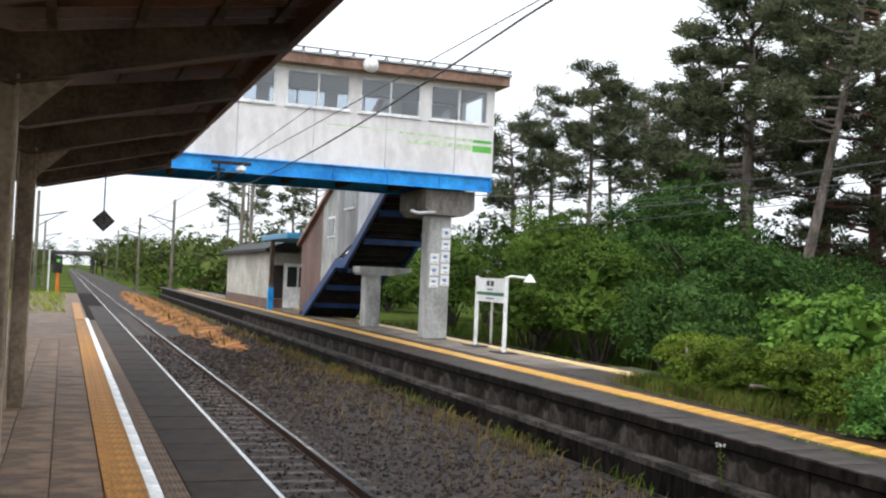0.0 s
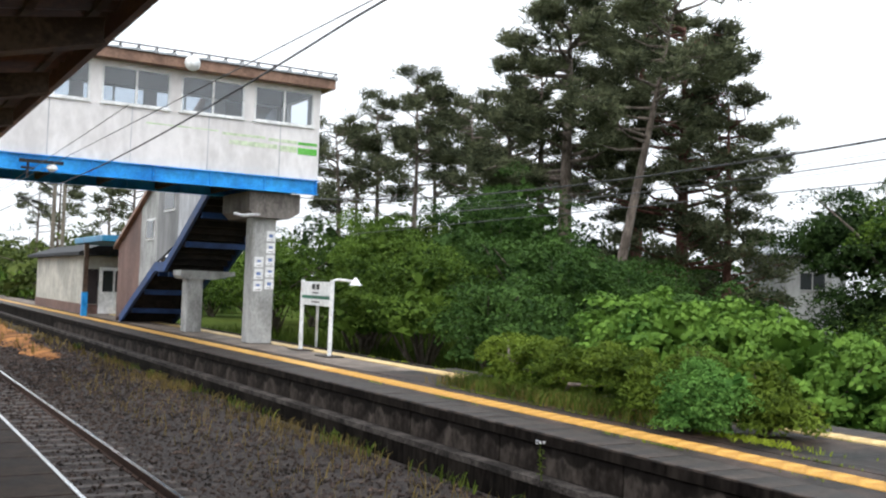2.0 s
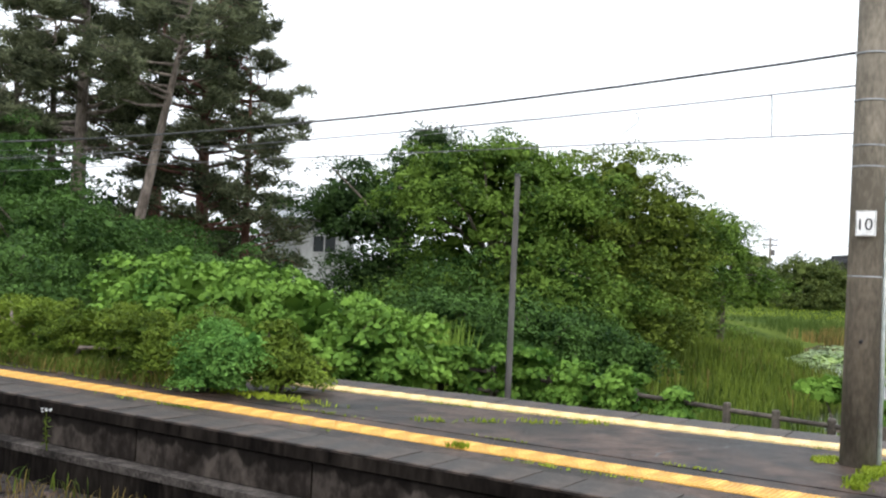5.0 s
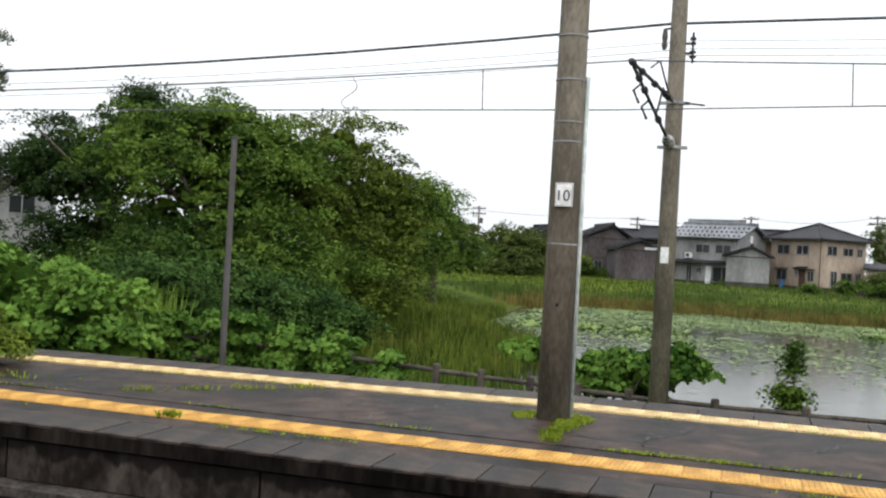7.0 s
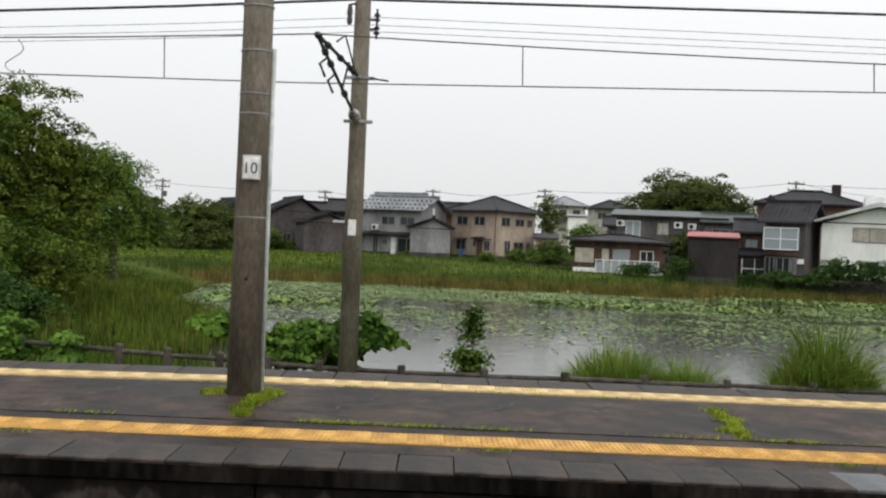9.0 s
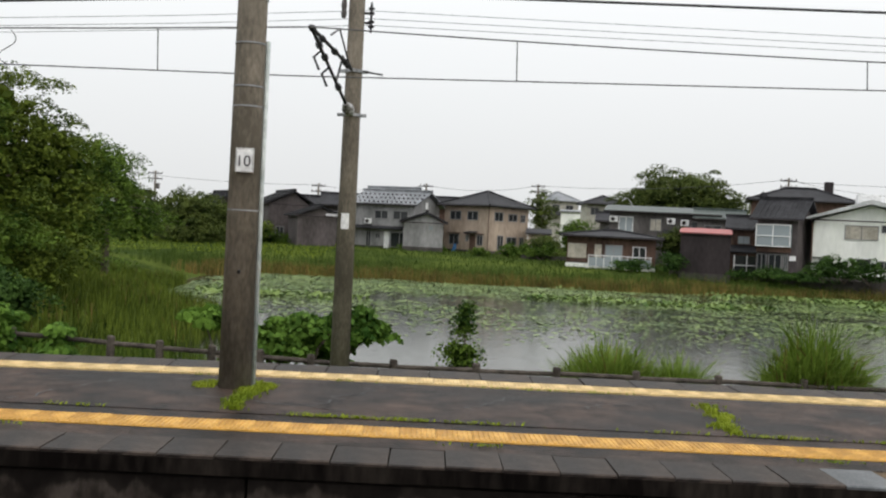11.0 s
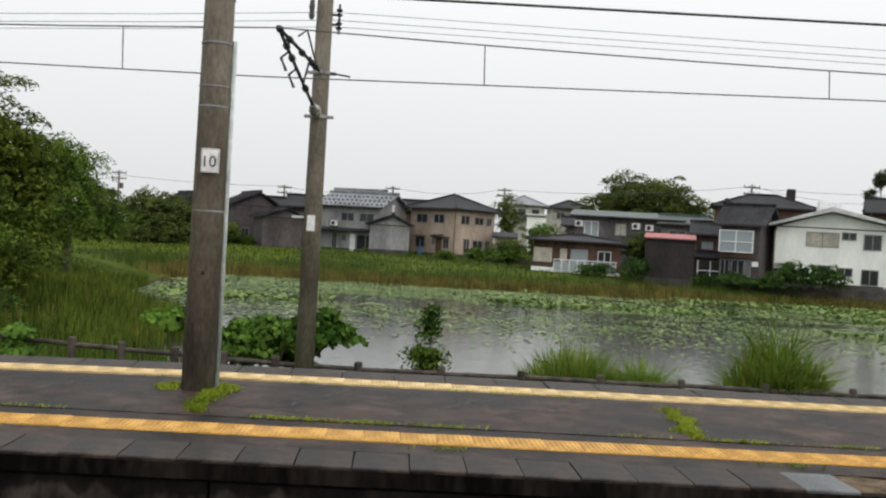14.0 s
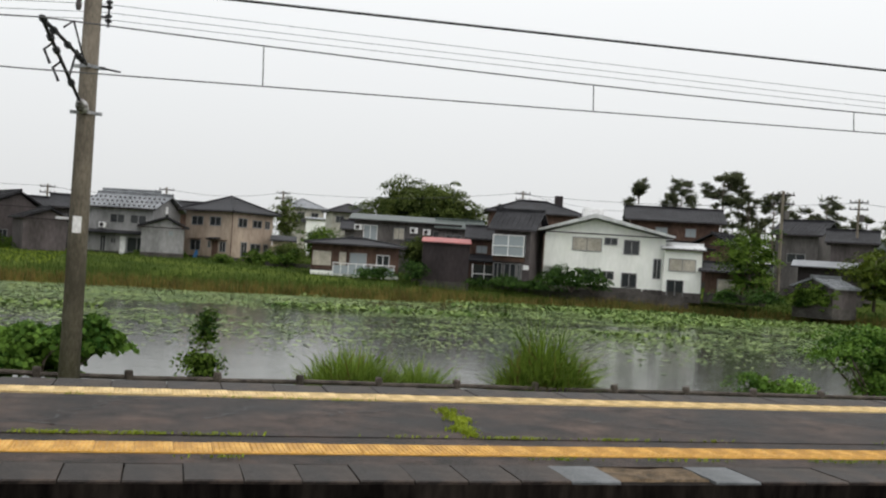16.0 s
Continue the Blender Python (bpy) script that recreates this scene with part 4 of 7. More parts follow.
def stairs():
    s = thing("staircase", pose(0, 0, 0), "enclosed stair down from the footbridge, blue stringers and cladding", "staircase")
    low = [(39.6, 0.0), (34.7, 2.0), (33.5, 2.0), (28.9, 4.35)]

    def line(y):
        for (a, za), (c, zc) in zip(low, low[1:]):
            if c <= y <= a:
                return za + (zc - za) * (a - y) / (a - c)
        return 0.0 if y > 39.6 else 4.35

    def roof(y):
        return 2.86 + (40.4 - y) * 0.395
    for x0 in (8.95, 11.0):
        for ya, yb, mt, lab in ((28.9, 32.2, "lgrey", "pale grey panel"), (32.2, 34.7, "hgrey_l", ""), (34.7, 37.0, "pillar_c", ""), (37.0, 40.4, "brown", "brown clad lower wall")):
            m = Mb().prism([(ya, max(line(ya), 0.0) + 0.22), (yb, (0.0 if yb > 39.6 else line(yb) + 0.22)), (yb, roof(yb)), (ya, roof(ya))], 0.09, "x", x0)
            part("wall", m, M[mt], s, lab)
        for ya, yb, z0 in ((35.1, 36.1, 3.0), (32.6, 33.9, 3.9)):
            wo = part("window", Mb().box(x0 - 0.03, ya, z0, x0 + 0.1, yb, z0 + 0.75), M["white"], s, "small window")
            part("pane", Mb().box(x0 - 0.05, ya + 0.07, z0 + 0.07, x0 - 0.031, yb - 0.07, z0 + 0.68), M["glass"], wo)
        st = Mb()
        for (a, za), (c, zc) in zip(low, low[1:]):
            st.prism([(a, za - 0.08), (c, zc - 0.08), (c, zc + 0.24), (a, za + 0.24)], 0.1, "x", x0 - 0.05)
        part("stringer", st, M["blue_d"], s, "dark blue steel stringer")
    nstep = 24
    for i in range(nstep):
        if i < 11:
            y, z = 39.6 - (i + 1) * 0.445, 0.0 + (i + 1) * 0.182
        elif i == 11:
            continue
        else:
            y, z = 33.5 - (i - 11) * 0.383, 2.0 + (i - 11) * 0.196
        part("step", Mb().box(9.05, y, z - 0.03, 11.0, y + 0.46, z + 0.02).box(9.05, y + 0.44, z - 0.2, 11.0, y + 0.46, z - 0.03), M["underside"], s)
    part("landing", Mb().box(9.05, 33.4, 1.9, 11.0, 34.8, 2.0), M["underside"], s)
    for y, z in ((38.2, 0.38), (36.4, 1.1), (34.7, 1.76), (33.4, 1.76), (31.6, 2.7), (30.0, 3.55)):
        part("cross_beam", Mb().box(9.05, y, z, 11.0, y + 0.12, z + 0.18), M["blue_d"], s, "dark blue cross beam")
    part("roof", Mb().prism([(28.9, roof(28.9) + 0.02), (40.7, roof(40.7) + 0.02), (40.7, roof(40.7) + 0.16), (28.9, roof(28.9) + 0.16)], 2.5, "x", 8.8), M["fascia"], s, "sloping stair roof with brown edge")
    return s


footbridge()
posters()
stairs()


# ---- canopy over the near platform ----
def canopy():
    c = thing("platform_canopy", pose(0, 0, 0), "dark weathered steel canopy over the near platform", "canopy")

    def zl(x):
        return 2.9 + (x + 0.4) * 0.235
    ends = [2.8, 5.2, 7.6, 10.0, 12.4, 14.8, 17.2]
    for y in ends:
        bmz = Mb().prism([(-2.4, zl(-0.4) + 0.3), (-0.4, zl(-0.4)), (1.5, zl(1.5) + 0.02), (1.5, zl(1.5) + 0.2), (-0.4, zl(-0.4) + 0.34), (-2.4, zl(-0.4) + 0.64)], 0.1, "y", y)
        bmz.prism([(-2.4, zl(-0.4) + 0.28), (-0.4, zl(-0.4) - 0.02), (1.5, zl(1.5)), (1.5, zl(1.5) + 0.02), (-0.4, zl(-0.4) + 0.0), (-2.4, zl(-0.4) + 0.3)], 0.2, "y", y - 0.05)
        part("beam", bmz, M["canopy_st"], c, "tapered steel beam")
    for y in (2.8, 7.6, 12.4):
        m = Mb().prism([(-0.56, y - 0.02), (-0.54, y - 0.02), (-0.54, y + 0.07), (-0.38, y + 0.07), (-0.38, y - 0.02), (-0.36, y - 0.02), (-0.36, y + 0.18), (-0.38, y + 0.18), (-0.38, y + 0.09), (-0.54, y + 0.09), (-0.54, y + 0.18), (-0.56, y + 0.18)], 2.98, "z", -0.03)
        col = part("column", m, M["canopy_col"], c, "cream-brown steel column")
        part("bracket", Mb().prism([(-0.359, 2.62), (-0.359, 2.9), (-0.02, 2.96)], 0.04, "y", y + 0.06), M["canopy_col"], col)
        part("base_plate", Mb().box(-0.62, y - 0.08, -0.034, -0.30, y + 0.24, -0.01), M["steel"], col)
    for x in (-2.2, -1.6, -1.0, -0.2, 0.4, 0.95, 1.42):
        z = zl(x) + 0.36 - (x > 0.2) * 0.07 * x if x > -0.4 else zl(-0.4) + 0.34 + (-0.4 - x) * 0.15
        part("purlin", Mb().box(x, 0.6, z, x + 0.06, 17.6, z + 0.09), M["canopy_st"], c)
    sh, n = Mb(), 96
    prof = [(-2.6, zl(-0.4) + 0.78), (-0.4, zl(-0.4) + 0.45), (1.62, zl(1.62) + 0.26)]
    for i in range(n):
        y, dz = 0.5 + i * 0.18, 0.035 * (i % 2)
        sh.v += [(px_, y, pz_ + dz) for px_, pz_ in prof] + [(px_, y, pz_ + dz + 0.02) for px_, pz_ in prof]
    for i in range(n - 1):
        o, q = i * 6, i * 6 + 6
        sh.f += [(o, o + 1, q + 1, q), (o + 1, o + 2, q + 2, q + 1), (o + 3, q + 3, q + 4, o + 4), (o + 4, q + 4, q + 5, o + 5), (o, q, q + 3, o + 3), (o + 2, o + 5, q + 5, q + 2)]
    part("roof_sheet", sh, M["canopy_sh"], c, "brown corrugated roof sheet")
    part("end_fascia", Mb().prism([(-2.5, zl(-0.4) + 0.3), (-0.4, zl(-0.4) - 0.03), (1.6, zl(1.6) - 0.02), (1.6, zl(1.6) + 0.3), (-0.4, zl(-0.4) + 0.5), (-2.5, zl(-0.4) + 0.82)], 0.06, "y", 17.62), M["canopy_sh"], c)
    part("eave_trim", Mb().box(1.60, 0.5, zl(1.6) + 0.12, 1.66, 17.68, zl(1.6) + 0.3), M["canopy_sh"], c, "dark ragged eave edge")
    # wire bracket below the bridge
    wb = thing("wire_bracket", pose(4.05, 25.8, 4.2), "black wire bracket with a pale insulator below the footbridge", "bracket")
    part("arm", Mb().box(-0.75, -0.05, 0.12, 0.25, 0.05, 0.2).tube([(-0.55, 0, 0.12), (-0.55, 0, -0.25)], 0.03, 6).tube([(-0.7, 0, 0.0), (-0.4, 0, -0.02)], 0.03, 6), M["black"], wb)
    part("insulator", Mb().tube([(0.0, 0, 0.12), (0.0, 0, 0.08), (0.0, 0, 0.0), (0.0, 0, -0.06)], [0.04, 0.12, 0.13, 0.05], 10), M["white"], wb, "pale insulator")
    # hanging diamond marker
    d = thing("stop_marker", pose(0.52, 16.4, 2.33), "black diamond stop marker hanging on a thin rod", "sign")
    part("rod", Mb().tube([(0, 0, 0.15), (0, 0, 0.98)], 0.012, 6), M["black"], d)
    part("plate", Mb().prism([(0, -0.17), (0.17, 0), (0, 0.17), (-0.17, 0)], 0.02, "y", -0.01), M["black"], d)
    part("face", Mb().prism([(0, -0.125), (0.125, 0), (0, 0.125), (-0.125, 0)], 0.004, "y", -0.0145), M["hgrey"], d, "grey inner face")
    cu = bpy.data.curves.new("numeral", "FONT")
    cu.body, cu.size, cu.align_x, cu.align_y, cu.extrude = "3", 0.15, "CENTER", "CENTER", 0.001
    cu.materials.append(M["black"])
    t3 = new("numeral", cu)
    t3.parent = d
    t3.matrix_basis = pose(0, -0.017, 0, 90, 0, 0)
    tagged(t3, "black numeral 3")
    return c


canopy()


# ---- island platform: shelter, sign, poles, fence ----
def shelter():
    s = thing("waiting_room", pose(0, 0, 0), "small beige waiting room with a dark pitched roof", "building")
    part("wall", Mb().box(9.0, 47, 0, 11.0, 60.5, 2.62), M["hcream"], s, "beige wall")
    part("plinth", Mb().box(8.97, 46.97, -0.02, 11.03, 60.53, 0.42), M["brown"], s, "brown plinth")
    part("roof", Mb().prism([(8.6, 2.6), (11.4, 2.6), (11.4, 2.75), (10.0, 3.25), (8.6, 2.75)], 15.0, "y", 46.4), M["tile_d"], s, "dark pitched roof")
    d = part("door", Mb().box(9.6, 46.9, 0.02, 10.9, 46.99, 2.1), M["white"], s, "white sliding door")
    part("pane", Mb().box(9.75, 46.88, 1.0, 10.2, 46.899, 1.95).box(10.3, 46.88, 1.0, 10.75, 46.899, 1.95), M["glass"], d)
    part("dark_opening", Mb().box(9.05, 46.93, 0.45, 9.55, 46.99, 2.0), M["hdark"], s)
    c = thing("shelter_roof", pose(0, 0, 0), "flat blue-edged shelter roof on steel posts", "shelter")
    part("roof", Mb().box(8.35, 40.6, 3.05, 11.4, 46.3, 3.3, 0.03), M["blue_roof"], c, "blue edged flat roof")
    for x in (8.5, 11.0):
        for y in (44.3,):
            p = part("post", Mb().box(x - 0.09, y - 0.09, -0.02, x + 0.09, y + 0.09, 3.05), M["canopy_st"], c)
            part("post_wrap", Mb().box(x - 0.11, y - 0.11, 0, x + 0.11, y + 0.11, 1.0), M["blue"], p, "blue lower wrap")


def station_sign():
    s = thing("station_name_board", pose(0, 0, 0), "white station name board with green band on white posts", "sign")
    a, b = Vector((9.92, 24.0, 0)), Vector((9.72, 21.75, 0))
    d, nrm = (b - a).normalized(), Vector((-1, 0.09, 0)).normalized()

    def slab(s0, s1, z0, z1, o, t):
        p, q = a + d * s0 + nrm * o, a + d * s1 + nrm * o
        e = nrm * t
        return Mb().add([(*(p)[:2], z0), (*(q)[:2], z0), (*(q + e)[:2], z0), (*(p + e)[:2], z0), (*(p)[:2], z1), (*(q)[:2], z1), (*(q + e)[:2], z1), (*(p + e)[:2], z1)],
                        [(0, 3, 2, 1), (4, 5, 6, 7), (0, 1, 5, 4), (1, 2, 6, 5), (2, 3, 7, 6), (3, 0, 4, 7)])
    board = part("board", slab(0.05, 2.2, 1.16, 1.74, -0.03, 0.06), M["white"], s, "white board")
    part("green_band", slab(0.06, 2.19, 1.32, 1.40, 0.031, 0.006), M["sgreen"], board, "dark green band")
    part("name_bar", slab(0.85, 1.08, 1.55, 1.68, 0.031, 0.006), M["black"], board, "unreadable black characters")
    part("name_bar", slab(1.18, 1.41, 1.55, 1.68, 0.031, 0.006), M["black"], board)
    part("kana_bar", slab(0.9, 1.35, 1.45, 1.48, 0.031, 0.006), M["black"], board)
    part("small_bar", slab(0.85, 1.45, 1.23, 1.26, 0.031, 0.006), M["hgrey"], board)
    for p in (a, b):
        po = part("post", Mb().tube([(p.x, p.y, -0.01), (p.x, p.y, 1.78)], 0.05, 10), M["white"], s, "white steel post")
        part("foot_plate", Mb().box(p.x - 0.22, p.y - 0.35, -0.005, p.x + 0.22, p.y + 0.35, 0.025), M["coping"], po)
    part("brace", Mb().tube([(10.95, 25.4, -0.01), (10.6, 24.6, 1.3)], 0.035, 8), M["white"], s)
    part("lamp_arm", Mb().tube([(b.x, b.y, 1.76), (b.x + 0.1, b.y - 0.05, 1.80), (b.x + 0.55, b.y - 0.2, 1.77)], 0.028, 8), M["white"], s)
    part("lamp_shade", Mb().tube([(b.x + 0.5, b.y - 0.2, 1.86), (b.x + 0.5, b.y - 0.2, 1.8), (b.x + 0.5, b.y - 0.2, 1.68)], [0.03, 0.07, 0.15], 12), M["white"], s, "white conical lamp shade")


def pole_near():
    p = thing("concrete_pole", pose(10.25, 1.87, 0), "tapered concrete pole with a number plate and pale conduit", "pole")
    part("shaft", Mb().tube([(0, 0, -0.05), (0, 0, 3), (0, 0, 11)], [0.165, 0.152, 0.12], 24), M["pole_c"], p, smooth=True)
    for z in (2.82, 3.02, 3.45, 3.9, 1.78):
        part("band", Mb().tube([(0, 0, z), (0, 0, z + 0.014)], 0.158, 24), M["steel"], p, "thin metal band")
    part("conduit", Mb().tube([(0.04, -0.178, -0.02), (0.04, -0.172, 1.75), (0.04, -0.168, 3.5)], 0.024, 10), M["tube"], p, "pale vertical conduit pipe", True)
    part("bolt", Mb().tube([(-0.15, -0.02, 1.18), (-0.2, -0.02, 1.17)], 0.018, 8), M["black"], p)
    pl = part("number_plate", Mb().box(-0.186, -0.115, 2.16, -0.172, 0.065, 2.40, 0.003), M["white"], p, "white enamel plate reading 10")
    part("plate_border", Mb().add([(-0.1872, y_, z_) for y_, z_ in ((-0.108, 2.167), (0.058, 2.167), (0.058, 2.393), (-0.108, 2.393), (-0.104, 2.171), (0.054, 2.171), (0.054, 2.389), (-0.104, 2.389))], [(0, 1, 5, 4), (1, 2, 6, 5), (2, 3, 7, 6), (3, 0, 4, 7)]), M["hgrey"], pl)
    cu = bpy.data.curves.new("digits", "FONT")
    cu.body, cu.size, cu.align_x, cu.extrude = "10", 0.155, "CENTER", 0.001
    cu.materials.append(M["black"])
    t = new("digits", cu)
    t.parent = pl
    t.matrix_basis = Matrix(((0, 0, -1, -0.1885), (-1, 0, 0, -0.012), (0, 1, 0, 2.22), (0, 0, 0, 1)))
    tagged(t, "black numerals 10")


def pole_far():
    p = thing("catenary_pole", pose(16.8, 1.35, -1.45), "brown-grey concrete catenary pole with cantilever bracket", "pole")
    part("shaft", Mb().tube([(0, 0, -0.1), (0, 0, 5), (0, 0, 10)], [0.165, 0.14, 0.115], 20), M["pole_c"], p, smooth=True)
    tip = Vector((-2.2, 0.48, 5.98))
    for z in (4.96, 5.68):
        part("clamp", Mb().tube([(0, 0, z), (0, 0, z + 0.05)], 0.155, 16).box(-0.2, -0.03, z, 0.2, 0.03, z + 0.05).box(-0.03, -0.24, z, 0.03, 0.24, z + 0.05), M["steel"], p)
    br = part("cantilever", Mb().tube([(-0.14, 0.02, 5.71), tip * 0.5 + Vector((-0.07, 0, 2.86)), tip], 0.027, 8).tube([(-0.14, 0.02, 5.0), (tip.x * 0.93, tip.y * 0.93, 5.92)], 0.026, 8), M["black"], p, "dark steel cantilever tubes")
    low_tip = Vector((tip.x * 0.93, tip.y * 0.93, 5.92))
    for a, c, places in (((-0.14, 0.02, 5.71), tip, (0.12, 0.2, 0.45, 0.74, 0.95)), ((-0.14, 0.02, 5.0), low_tip, (0.35, 0.72, 0.86))):
        a = Vector(a)
        for q in places:
            e = (c - a).normalized() * 0.035
            part("insulator", Mb().tube([a.lerp(c, q) - e, a.lerp(c, q) + e], 0.052, 10), M["black"], br, "dark ribbed insulator")
    a = Vector((-0.14, 0.02, 5.0))
    e = (low_tip - a).normalized()
    part("insulator", Mb().tube([a + e * 0.05, a + e * 0.15, a + e * 0.3], [0.09, 0.1, 0.045], 12), M["porcelain"], br, "pale porcelain insulator")
    for q in (0.6, 0.8):
        c = a.lerp(low_tip, q)
        part("hanger", Mb().tube([c, c + Vector((-0.1, 0.1, -0.12)), c + Vector((-0.05, 0.02, -0.3))], 0.022, 6), M["black"], br, "hanging clamp and wire")
    part("steady_arm", Mb().tube([(-0.95, 0.2, 5.35), (-0.6, 0.14, 5.85), (-0.4, 0.1, 5.78)], 0.018, 6).tube([(-0.25, 0.06, 5.76), (-0.5, 0.22, 6.3), (-1.0, 0.3, 6.1)], 0.016, 6).tube([(0, -0.1, 5.72), (-0.1, -0.48, 5.66)], 0.016, 6), M["black"], br)
    rod = part("insulator_rod", Mb().tube([(0.02, -0.24, 6.36), (0.02, -0.24, 6.86)], 0.018, 6).box(-0.02, -0.25, 6.5, 0.03, -0.1, 6.53).box(-0.02, -0.25, 6.66, 0.03, -0.1, 6.69), M["black"], p)
    for z in (6.44, 6.52, 6.66, 6.74):
        part("side_insulator", Mb().tube([(0.02, -0.24, z), (0.02, -0.24, z + 0.03), (0.02, -0.24, z + 0.05)], [0.045, 0.055, 0.025], 10), M["black"], rod)
    part("top_insulator", Mb().tube([(-0.14, 0.2, 6.55), (-0.14, 0.2, 6.62), (-0.14, 0.2, 6.68), (-0.14, 0.2, 6.75), (-0.14, 0.2, 6.88)], [0.03, 0.05, 0.035, 0.05, 0.03], 10).tube([(0, 0, 6.95), (-0.14, 0.2, 6.88)], 0.02, 6), M["hgrey"], p)
    part("tag", Mb().box(-0.162, -0.05, 3.1, -0.15, 0.08, 3.36), M["white"], p, "small white tag")
    part("tag_arm", Mb().box(-0.16, 0.14, 3.30, -0.13, 0.33, 3.34), M["lgrey"], p)


def fence():
    f = thing("log_fence", pose(17.3, 0, 0), "low weathered post-and-rail fence beside the pond", "fence")
    ys = [-14.5 - 1.45 * 3, -14.5 - 1.45 * 2, -15.95, -14.5, -12.6, -11.1, -9.65, -8.17, -6.6, -5.12, -3.7, -2.33, -0.95, 0.47, 1.88, 2.75, 3.57, 4.46, 5.29, 6.96, 8.68, 9.9, 11.13, 12.74, 14.44, 16.2, 18.0, 20.0]

    def top(y):
        return -0.53 if y < 1.5 else -0.53 + 0.043 * (y - 1.5) if y < 14 else 0.0
    for y in ys:
        part("post", Mb().tube([(0, y, -1.7), (0, y, top(y) - 0.03), (0, y, top(y))], [0.075, 0.07, 0.055], 10), M["fence"], f)
    for a, b in zip(ys, ys[1:]):
        for dz in (-0.12, -0.5):
            part("rail", Mb().tube([(0.0, a, top(a) + dz), (0.0, b, top(b) + dz + random.uniform(-0.015, 0.015))], 0.042, 8), M["fence"], f)


shelter()
station_sign()
pole_near()
pole_far()
fence()
tp = thing("thin_pole", pose(16.3, 9.02, -1.4), "thin grey steel pole standing among vines", "pole")
part("shaft", Mb().tube([(0, 0, 0), (0, 0, 4.85)], [0.062, 0.05], 12), M["hgrey"], tp)
part("cap", Mb().tube([(0, 0, 4.85), (0, 0, 4.9)], [0.062, 0.04], 12), M["black"], tp)


# ---- wires ----
def wire(name, pts, r, mat, label, n=14):
    """A sagging wire through supports; each span is (a, b, sag)."""
    m = Mb()
    for a, b, sag in pts:
        a, b = Vector(a), Vector(b)
        m.tube([a.lerp(b, k / n) - Vector((0, 0, sag * 4 * (k / n) * (1 - k / n))) for k in range(n + 1)], r, 5, False)
    return solo(name, m, M[mat], label, "cable")


def sy(x, y0, y1, z0, z1, sag=0.0):
    return ((x, y0, z0), (x, y1, z1), sag)


wire("feeder_cable", [sy(16.8, 1.5, 42, 5.55, 5.5, 0.9), sy(16.8, 1.5, -55, 5.55, 6.5, 0.0)], 0.024, "wire", "thick black feeder cable along the railway")
for dz in (0.0, -0.13, -0.24):
    wire("thin_wire", [sy(16.9, 1.2, 42, 5.29 + dz, 5.2 + dz, 0.85), sy(16.9, 1.2, -55, 5.29 + dz, 5.75 + dz, 0.12)], 0.005, "wire_l", "thin overhead line wire along the railway")


def mess(y):
    k = (y - 1.83) / (42 - 1.83) if y > 1.83 else (1.83 - y) / 21.83
    return 4.52 - 0.65 * 4 * k * (1 - k) if y > 1.83 else 4.52 + 0.23 * k - 0.165 * 4 * k * (1 - k)


wire("messenger_wire", [sy(14.6, 1.83, 42, 4.52, 4.52, 0.65), sy(14.6, 1.83, -20, 4.52, 4.75, 0.165), sy(14.6, -20, -50, 4.75, 5.4, 0.0)], 0.011, "wire_l", "catenary messenger wire over the far track")
wire("contact_wire", [sy(14.6, -32, 2, 4.76, 3.81, 0.0), sy(14.6, 2, 32, 3.81, 3.42, 0.0)], 0.010, "wire_l", "contact wire over the far track")
for y in (3.98, -1.17, -6.25, -10.97, 9.2):
    wire("dropper", [((14.6, y, 3.81 - (0.028 if y < 2 else 0.013) * (y - 2)), (14.6, y + 0.02, mess(y)), 0)], 0.009, "wire_l", "short dropper between messenger and contact wire", 2)
wire("near_contact_wire", [sy(3.2, -10, 26, 3.75, 3.77, 0.0), sy(3.2, 26, 200, 3.77, 3.9, 0.0)], 0.006, "wire_l", "contact wire over the near track")
wire("near_messenger_wire", [((3.2, 2, 3.89), (3.2, 7, 3.69), 0.0), ((3.2, 7, 3.69), (3.2, 16.2, 3.34), 0.05), ((3.2, 16.2, 3.34), (3.2, 60, 3.0), 0.0)], 0.010, "wire", "black overhead wire slung under the footbridge")
wire("near_upper_wire", [((3.2, 14.3, 4.05), (3.2, 60, 3.9), 0.2)], 0.006, "wire_l", "messenger wire over the near track")
jm = Mb().tube([(14.6, 6.1 + 0.2 * math.sin(k / 10 * 6.0) * (1 - k / 14), 3.75 + 0.5 * k / 10) for k in range(11)], 0.007, 5, False)
solo("jumper_wire", jm, M["wire_l"], "curled jumper wire between messenger and contact wire", "cable")


# ---- houses beyond the pond ----
def window(h, face, u0, u1, z0, z1, w, d, glass="glass", frame_m="hgrey_l", name="window"):
    """A framed window on a house's front (f) or right (r) or left (l) side; u runs along the side."""
    fr, gl = Mb(), Mb()
    t = 0.07

    def put(mb, a, b, z_0, z_1, out, back):
        if face == "f":
            mb.box(a, -d / 2 - out, z_0, b, -d / 2 + back, z_1)
        elif face == "r":
            mb.box(w / 2 - back, a, z_0, w / 2 + out, b, z_1)
        else:
            mb.box(-w / 2 - out, a, z_0, -w / 2 + back, b, z_1)
    for a, b, z_0, z_1 in ((u0, u1, z0, z0 + t), (u0, u1, z1 - t, z1), (u0, u0 + t, z0 + t, z1 - t), (u1 - t, u1, z0 + t, z1 - t), ((u0 + u1) / 2 - t / 2, (u0 + u1) / 2 + t / 2, z0 + t, z1 - t)):
        put(fr, a, b, z_0, z_1, 0.07, -0.003)
    put(gl, u0 + t, u1 - t, z0 + t, z1 - t, 0.03, -0.004)
    wo = part(name, fr, M[frame_m], h)
    part("pane", gl, M[glass], wo)


